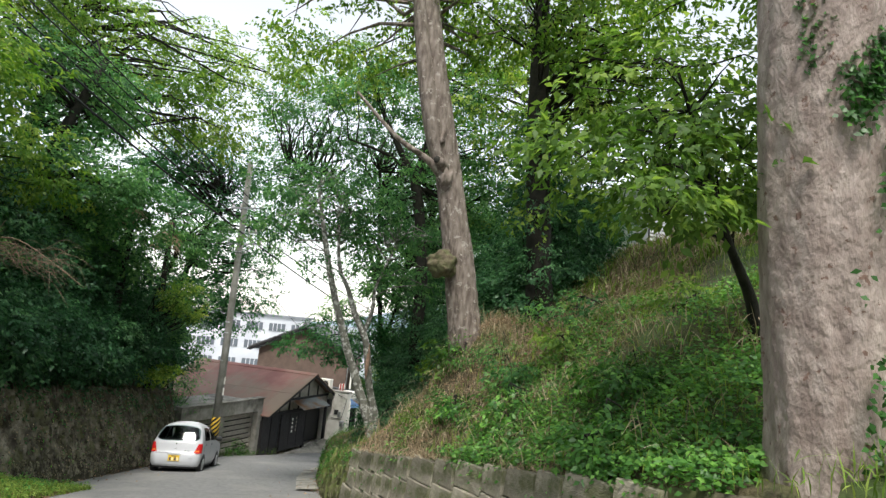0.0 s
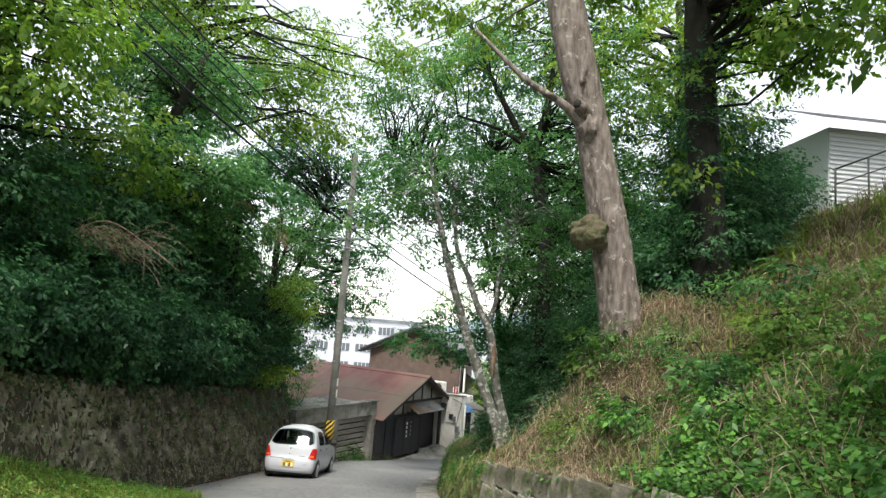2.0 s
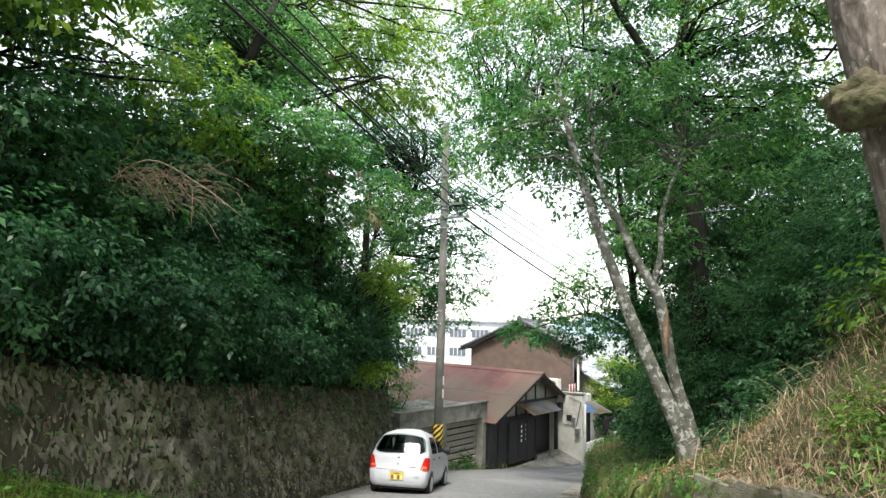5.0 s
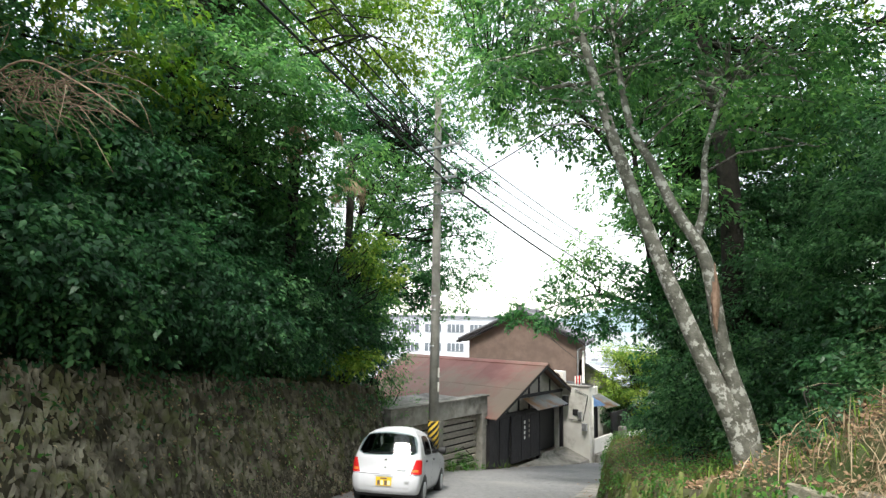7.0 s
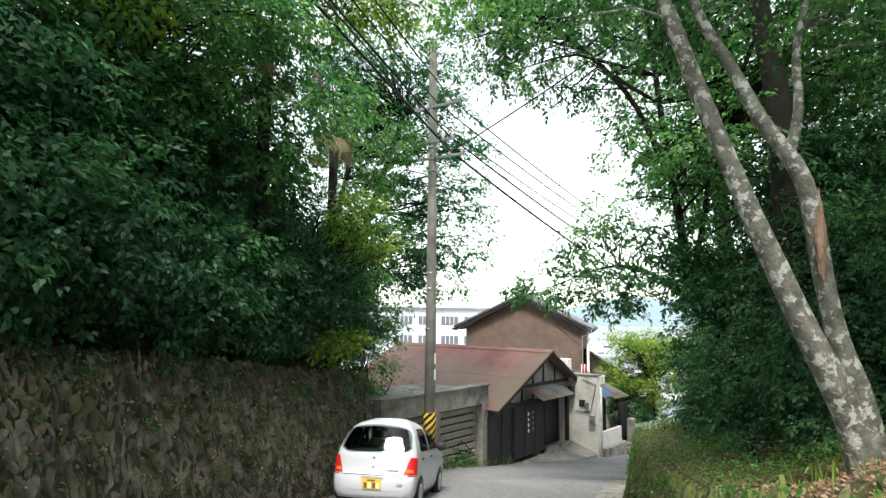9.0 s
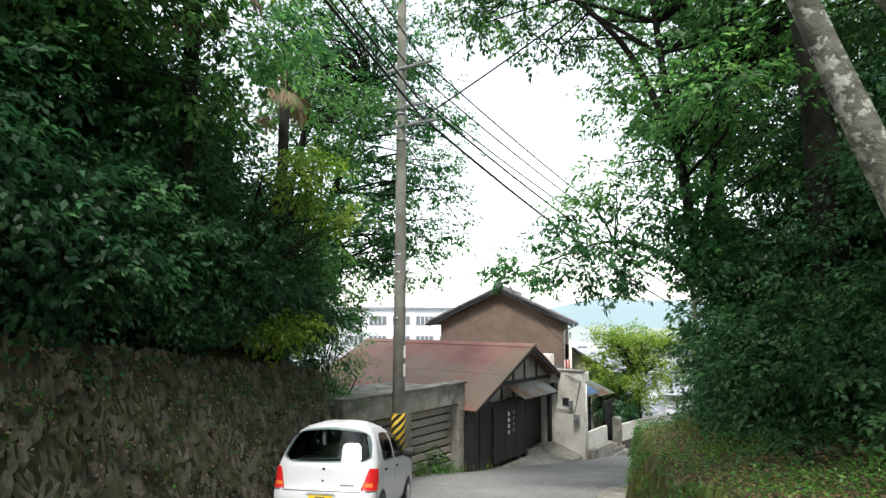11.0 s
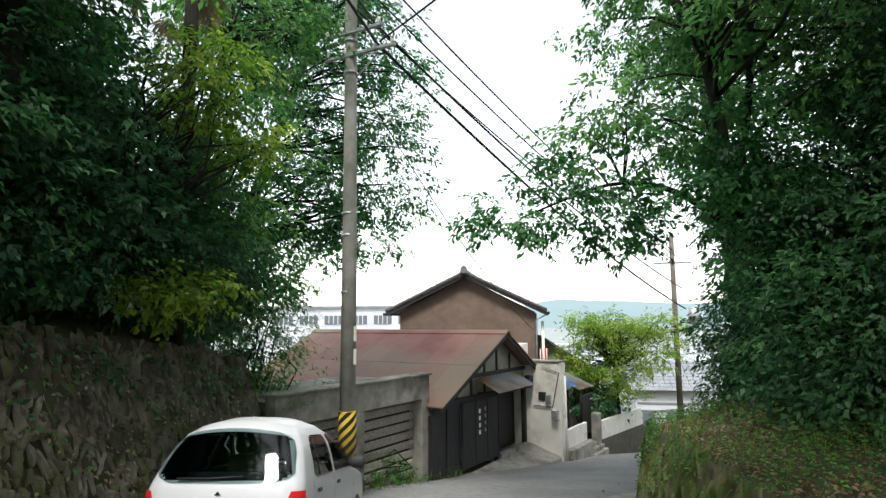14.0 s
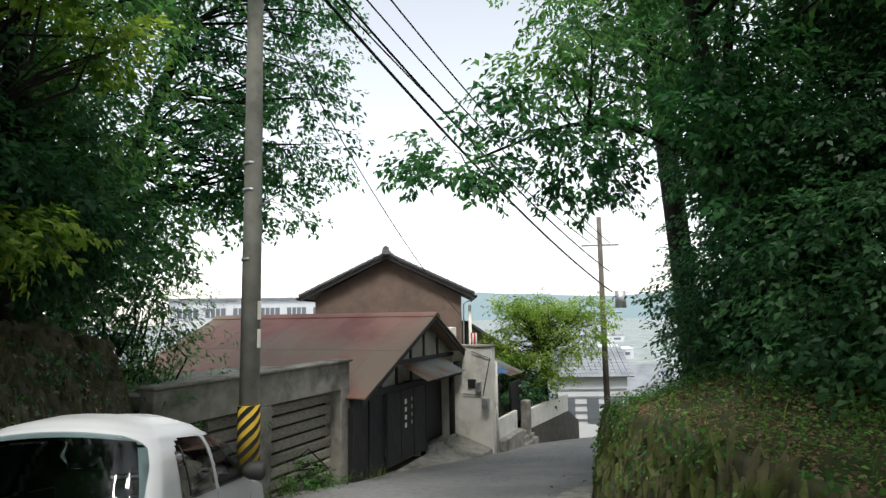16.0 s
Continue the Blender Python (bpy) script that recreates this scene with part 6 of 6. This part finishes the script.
# palm fronds, dead and hanging
def palm(x, y, z, zt, sd, label):
    ob = thing("palm", label, "palm tree", at=(x, y, z))
    rp = np.random.default_rng(sd)
    tube("trunk", [(x, y, z, 0.12), (x, y, zt, 0.11)], M_BARK_DARK, ob, 10, 0.2)
    for k in range(16):
        a = rp.uniform(0, 2 * math.pi)
        dead = k < 8
        L = rp.uniform(0.6, 1.05)
        up = rp.uniform(-1.3, -0.5) if dead else rp.uniform(0.1, 0.9)
        d = np.array([math.cos(a) * math.cos(up), math.sin(a) * math.cos(up), math.sin(up)])
        root = np.array([x, y, zt])
        tip = root + d * L
        tube("stalk", [(*root, 0.015), (*tip, 0.01)], M_DRYWOOD if dead else M_BARK_DARK, ob, 5)
        n = 26
        ang = np.linspace(-1.3, 1.3, n)
        s = np.cross(d, [0, 0, 1.0])
        s /= np.linalg.norm(s)
        al = d[None] * np.cos(ang)[:, None] + s[None] * np.sin(ang)[:, None] + np.array([0, 0, -0.5 if dead else -0.15])
        leaf_mesh("frond", np.repeat(tip[None], n, 0), al, np.cross(s, d)[None] + rp.normal(0, 0.2, (n, 3)), rp.uniform(0.4, 0.62, n), 0.035, rp.normal(0.45, 0.15, n), M_DRY if dead else M_EVERGREEN, ob)
    return ob


palm(-4.3, 18.4, 0.2, 5.6, 1, "windmill palm with hanging dead brown fronds")
palm(-3.7, 21.5, float(land(-3.7, 21.5)) - 0.1, 5.1, 2, "windmill palm with dry drooping fronds by pole")

# hall on the hilltop with fence
hall = thing("hilltop_hall", "white corrugated hall with grey roof on hilltop", "hall", at=(14, 16.5, 5.2))
part("wall", box_bm(pose(16.0, 16.5, 5.9), 8.0, 4.0, 3.7, 0.02), M_FARWHITE, hall)
for k in range(22):
    part("cladding_rib", box_bm(pose(16.0, 14.485, 5.0 + 0.125 * k), 7.96, 0.03, 0.06, 0.01), M_FARWHITE, hall)
bm = bmesh.new()
q = [bm.verts.new(v) for v in ((11.4, 13.9, 7.75), (20.4, 13.9, 7.75), (20.4, 16.5, 9.0), (11.4, 16.5, 9.0))]
bm.faces.new(q)
bmesh.ops.solidify(bm, geom=bm.faces[:], thickness=0.12)
part("roof", bm, M_TILE, hall)
fence = thing("hill_fence", "thin dark metal handrail fence on hill edge", "fence", at=(12.3, 13, 5.2))
for k in range(5):
    x = 11.0 + 0.85 * k
    tube("post", [(x, 13.0, float(land(x, 13.0)) - 0.1, 0.025), (x, 13.0, 6.1 + 0.38 * k, 0.025)], M_CABLE, fence, 6)
tube("rail", [(11.0, 13.0, 6.08, 0.022), (14.5, 13.0, 7.65, 0.022)], M_CABLE, fence, 6)
tube("rail", [(11.0, 13.0, 5.7, 0.016), (14.5, 13.0, 7.2, 0.016)], M_CABLE, fence, 6)

# ---- town in the valley ----
def far_house(x, y, w, d, h, rz, wall, roof, label, pitch=0.5, windows=2):
    z = float(land(x, y)) - 0.3
    ob = thing("far_house", label, "house", "houses of the valley town", at=(x, y, z))
    R = pose(x, y, z, 0, 0, rz)
    part("wall", box_bm(R @ pose(0, 0, h / 2), w, d, h, 0.0), wall, ob)
    bm = bmesh.new()
    a = [(-w / 2 - 0.4, -d / 2 - 0.4, h), (w / 2 + 0.4, -d / 2 - 0.4, h), (w / 2 + 0.4, 0, h + pitch * d / 2), (-w / 2 - 0.4, 0, h + pitch * d / 2), (w / 2 + 0.4, d / 2 + 0.4, h), (-w / 2 - 0.4, d / 2 + 0.4, h)]
    vv = [bm.verts.new(R @ Vector(p)) for p in a]
    for f in ((0, 1, 2, 3), (3, 2, 4, 5), (0, 3, 5), (1, 4, 2), (0, 5, 4, 1)):
        bm.faces.new([vv[i] for i in f])
    part("roof", bm, roof, ob)
    for k in range(windows):
        part("window", box_bm(R @ pose(-w / 2 + w * (k + 0.5) / windows, -d / 2, h * 0.62), w / windows * 0.5, 0.12, h * 0.26, 0.0), M_FARGLASS, ob)
    return ob


low_house = far_house(18.4, 55, 4.8, 6, 6.1, -14, M_FARWHITE, M_FARROOF, "white house with pale grey tiled roof below lane", 0.55, 3)
HR = pose(18.4, 55, float(land(18.4, 55)) - 0.3, 0, 0, -14)
for r in range(9):
    for k in range(14):
        part("roof_tile", box_bm(HR @ pose(-2.6 + 0.4 * k, -3.25 + 0.37 * r, 6.16 + 0.2 * r, 28, 0, 0), 0.36, 0.4, 0.07, 0.0), M_FARROOF, low_house)
for r in range(5):
    part("wall_board", box_bm(HR @ pose(0, -3.03, 3.2 + 0.5 * r), 4.6, 0.06, 0.1, 0.0), M_FARROOF, low_house)
far_house(25.5, 60, 4, 7, 5.2, -12, M_STUCCO, M_FARROOF, "narrow brown-walled house down the lane", 0.6, 1)
far_house(14.5, 60, 6, 6, 3.6, -6, M_FARWHITE, M_FARROOF, "white house with grey roof below the garden wall", 0.5, 2)
rh = np.random.default_rng(3)
for k in range(34):
    y = rh.uniform(64, 140)
    x = y * rh.uniform(0.12, 0.48)
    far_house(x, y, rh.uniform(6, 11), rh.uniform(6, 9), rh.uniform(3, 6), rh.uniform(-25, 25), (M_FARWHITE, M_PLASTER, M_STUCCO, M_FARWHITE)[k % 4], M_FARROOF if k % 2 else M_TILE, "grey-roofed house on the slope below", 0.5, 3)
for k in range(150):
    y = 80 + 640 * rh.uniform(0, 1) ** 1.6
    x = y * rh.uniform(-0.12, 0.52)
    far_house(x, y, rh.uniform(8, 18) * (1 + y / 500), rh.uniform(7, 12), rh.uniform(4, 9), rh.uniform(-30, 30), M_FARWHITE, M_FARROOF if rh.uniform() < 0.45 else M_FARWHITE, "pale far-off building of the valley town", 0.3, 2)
rv2 = np.random.default_rng(34)
ty = rv2.uniform(58, 300, 260)
tx = ty * rv2.uniform(0.1, 0.5, 260)
tree_c = np.stack([tx, ty, land(tx, ty) + 2.0], -1)
Pt = np.repeat(tree_c, 60, 0) + rv2.normal(0, 1.0, (260 * 60, 3)) * np.array([1.6, 1.6, 1.3])
tagged(leaf_mesh("valley_trees", Pt, rv2.normal(0, 1, Pt.shape), rv2.normal(0, 0.5, Pt.shape) + np.array([0, -0.4, 1.0]), 0.9 * rv2.uniform(0.6, 1.3, len(Pt)), 0.6, rv2.normal(0.7, 0.2, len(Pt)), M_OLIVE), "scattered pale green trees among valley houses", "trees", kind="stuff")
school = thing("school_building", "long white three-storey building with window rows", "building", at=(-8, 100, -33))
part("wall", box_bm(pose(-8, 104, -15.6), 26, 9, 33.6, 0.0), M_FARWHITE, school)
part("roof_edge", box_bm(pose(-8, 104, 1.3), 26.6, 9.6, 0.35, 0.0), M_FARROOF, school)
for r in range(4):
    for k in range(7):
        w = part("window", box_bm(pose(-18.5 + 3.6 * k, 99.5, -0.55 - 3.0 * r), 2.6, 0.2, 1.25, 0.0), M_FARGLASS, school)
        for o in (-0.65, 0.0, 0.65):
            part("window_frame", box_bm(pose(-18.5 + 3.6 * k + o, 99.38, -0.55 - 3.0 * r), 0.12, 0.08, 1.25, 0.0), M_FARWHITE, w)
# Sheet over the far ground, its pale colour painting the valley haze.
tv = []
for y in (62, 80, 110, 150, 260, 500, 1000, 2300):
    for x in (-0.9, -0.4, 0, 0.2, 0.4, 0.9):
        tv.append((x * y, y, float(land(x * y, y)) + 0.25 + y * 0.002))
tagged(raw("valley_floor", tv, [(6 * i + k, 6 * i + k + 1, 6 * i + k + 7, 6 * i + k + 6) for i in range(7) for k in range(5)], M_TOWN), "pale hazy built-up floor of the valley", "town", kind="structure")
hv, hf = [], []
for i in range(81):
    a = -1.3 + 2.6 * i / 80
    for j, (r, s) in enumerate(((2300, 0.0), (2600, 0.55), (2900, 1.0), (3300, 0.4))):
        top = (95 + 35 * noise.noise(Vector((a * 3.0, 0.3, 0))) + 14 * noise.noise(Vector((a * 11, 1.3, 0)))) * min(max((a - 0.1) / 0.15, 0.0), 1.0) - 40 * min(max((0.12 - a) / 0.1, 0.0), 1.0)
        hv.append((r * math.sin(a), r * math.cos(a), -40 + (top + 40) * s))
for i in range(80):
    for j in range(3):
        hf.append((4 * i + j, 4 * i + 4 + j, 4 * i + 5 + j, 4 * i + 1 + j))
tagged(raw("backdrop", hv, hf, M_HILL, smooth=True), "glowing hazy blue-green hills beyond the valley", "hills", kind="structure")

# ---- stones of the walls, shared meshes ----
def stone_mesh(k):
    """An irregular flat-backed field stone about one metre across, bulging along -y."""
    rs = np.random.default_rng(500 + k)
    n = 7
    rim, mid, top = [], [], []
    for i in range(n):
        a = 2 * math.pi * i / n + rs.uniform(-0.2, 0.2)
        sx = 0.5 * (1 + rs.uniform(-0.16, 0.1)) * np.sign(math.cos(a)) * abs(math.cos(a)) ** 0.7
        sz = 0.5 * (1 + rs.uniform(-0.16, 0.1)) * np.sign(math.sin(a)) * abs(math.sin(a)) ** 0.7
        sx, sz = sx * rs.uniform(0.78, 1.12), sz * rs.uniform(0.78, 1.12)
        rim.append((sx, 0.15, sz))
        mid.append((sx * rs.uniform(0.8, 0.98), -0.2 + rs.uniform(-0.25, 0.2), sz * rs.uniform(0.8, 0.98)))
        top.append((sx * 0.5 + rs.uniform(-0.14, 0.14), -0.42 + rs.uniform(-0.38, 0.3), sz * 0.5 + rs.uniform(-0.14, 0.14)))
    vs = rim + mid + top + [(rs.uniform(-0.1, 0.1), -0.48 + rs.uniform(-0.12, 0.12), rs.uniform(-0.1, 0.1))]
    fs = []
    for i in range(n):
        j = (i + 1) % n
        fs += [(i, j, n + j, n + i), (n + i, n + j, 2 * n + j, 2 * n + i), (2 * n + i, 2 * n + j, 3 * n)]
    me = bpy.data.meshes.new("stone")
    me.from_pydata(vs, [], fs)
    me.materials.append(M_STONE)
    return me


STONES = [stone_mesh(k) for k in range(14)]
MOSSED = [m.copy() for m in STONES]
for m in MOSSED:
    m.materials[0] = M_MOSSROCK


def block_mesh(k):
    """A dressed wall block about one metre across with worn edges, its face along -y."""
    rs = np.random.default_rng(700 + k)
    vs = []
    for grow, out in ((1.0, 0.3), (0.985, -0.25), (0.93, -0.4)):
        for sx, sz in ((-1, -1), (0, -1), (1, -1), (1, 0), (1, 1), (0, 1), (-1, 1), (-1, 0)):
            vs.append((0.485 * sx * grow + rs.uniform(-0.012, 0.012), out + rs.uniform(-0.07, 0.07), 0.49 * sz * (grow if grow > 0.95 else 0.93) + rs.uniform(-0.015, 0.015)))
    vs.append((rs.uniform(-0.1, 0.1), -0.42 + rs.uniform(-0.08, 0.08), rs.uniform(-0.1, 0.1)))
    fs = []
    for i in range(8):
        j = (i + 1) % 8
        fs += [(i, j, 8 + j, 8 + i), (8 + i, 8 + j, 16 + j, 16 + i), (16 + i, 16 + j, 24)]
    me = bpy.data.meshes.new("block")
    me.from_pydata(vs, [], fs)
    me.materials.append(M_BLOCK)
    return me


BLOCKS = [block_mesh(k) for k in range(8)]
rw = np.random.default_rng(61)


def lay(wall, face, y0, y1, height, row, widths, limit, skew, deep=(0.08, 0.2), lean=0.2, kinds=None, material=M_STONE):
    """Rows of stones on a wall's face: the first as parts, the rest joined."""
    n, rest_v, rest_f = 0, [], []
    up = 0.1
    while up < height(y0) + 0.4:
        h = row * (rw.uniform(0.8, 1.25) if lean > 0.1 else 1.0)
        y = y0 + rw.uniform(-0.2, 0)
        while y < y1:
            w = rw.uniform(*widths)
            yc, hc = y + w / 2, up + h / 2 + (rw.uniform(-0.5, 0.5) * h if lean > 0.1 else 0)
            y += w
            if hc > height(yc) - 0.02 or yc > y1:
                continue
            c = Vector(face(yc, hc))
            t = (Vector(face(yc + 0.2, hc)) - Vector(face(yc - 0.2, hc))).normalized()
            v = (Vector(face(yc, hc + 0.2)) - Vector(face(yc, hc - 0.2))).normalized()
            nrm = t.cross(v).normalized()
            if nrm.x * skew < 0:
                nrm = -nrm
            # local x along the wall, y into the wall, z up
            z = v
            xx = (-nrm).cross(z)
            xx = z.cross(nrm) if xx.length < 0.1 else xx
            xx = xx.normalized() if lean > 0.1 else t * (1 if t.dot(xx) > 0 else -1)
            M = Matrix((xx, -nrm, z)).transposed().to_4x4()
            M = Matrix.Translation(c) @ M @ Matrix.Rotation(rw.normal(0, lean), 4, "Y") @ Matrix.Rotation(rw.normal(0, 0.6 * lean), 4, "Z") @ Matrix.Diagonal((w * (rw.uniform(0.3, 0.7) if lean > 0.1 else 1.02), rw.uniform(*deep), h * (rw.uniform(1.1, 2.1) if lean > 0.1 else 1.0), 1))
            me = (kinds or STONES)[int(rw.integers(len(kinds or STONES)))]
            if n < limit:
                ob = new("stone", me)
                ob.parent = wall
                ob.matrix_basis = M
                n += 1
            else:
                k = len(rest_v)
                rest_v += [M @ vv.co for vv in me.vertices]
                rest_f += [tuple(i + k for i in p.vertices) for p in me.polygons]
        up += h
    if rest_v:
        ob = raw("stone_rest", rest_v, rest_f, material, wall)
        tagged(ob, kind="stuff")


lay(wall_left, tall_face, 12.5, 23.4, lambda y: float(wall_top(y)), 0.15, (0.06, 0.12), 300, 1, (0.05, 0.15), 0.36)
lay(wall_left, tall_face, 4.0, 12.5, lambda y: float(wall_top(y)), 0.14, (0.05, 0.1), 0, 1, (0.05, 0.13), 0.36)
lay(wall_right, low_face, 2.2, 10.6, low_top, 0.35, (0.45, 0.85), 100, -1, (0.2, 0.25), 0.004, BLOCKS, M_BLOCK)
lay(wall_right, low_face, 10.5, 31.0, low_top, 0.24, (0.06, 0.16), 200, -1, (0.04, 0.13), 0.35, MOSSED, M_MOSSROCK)
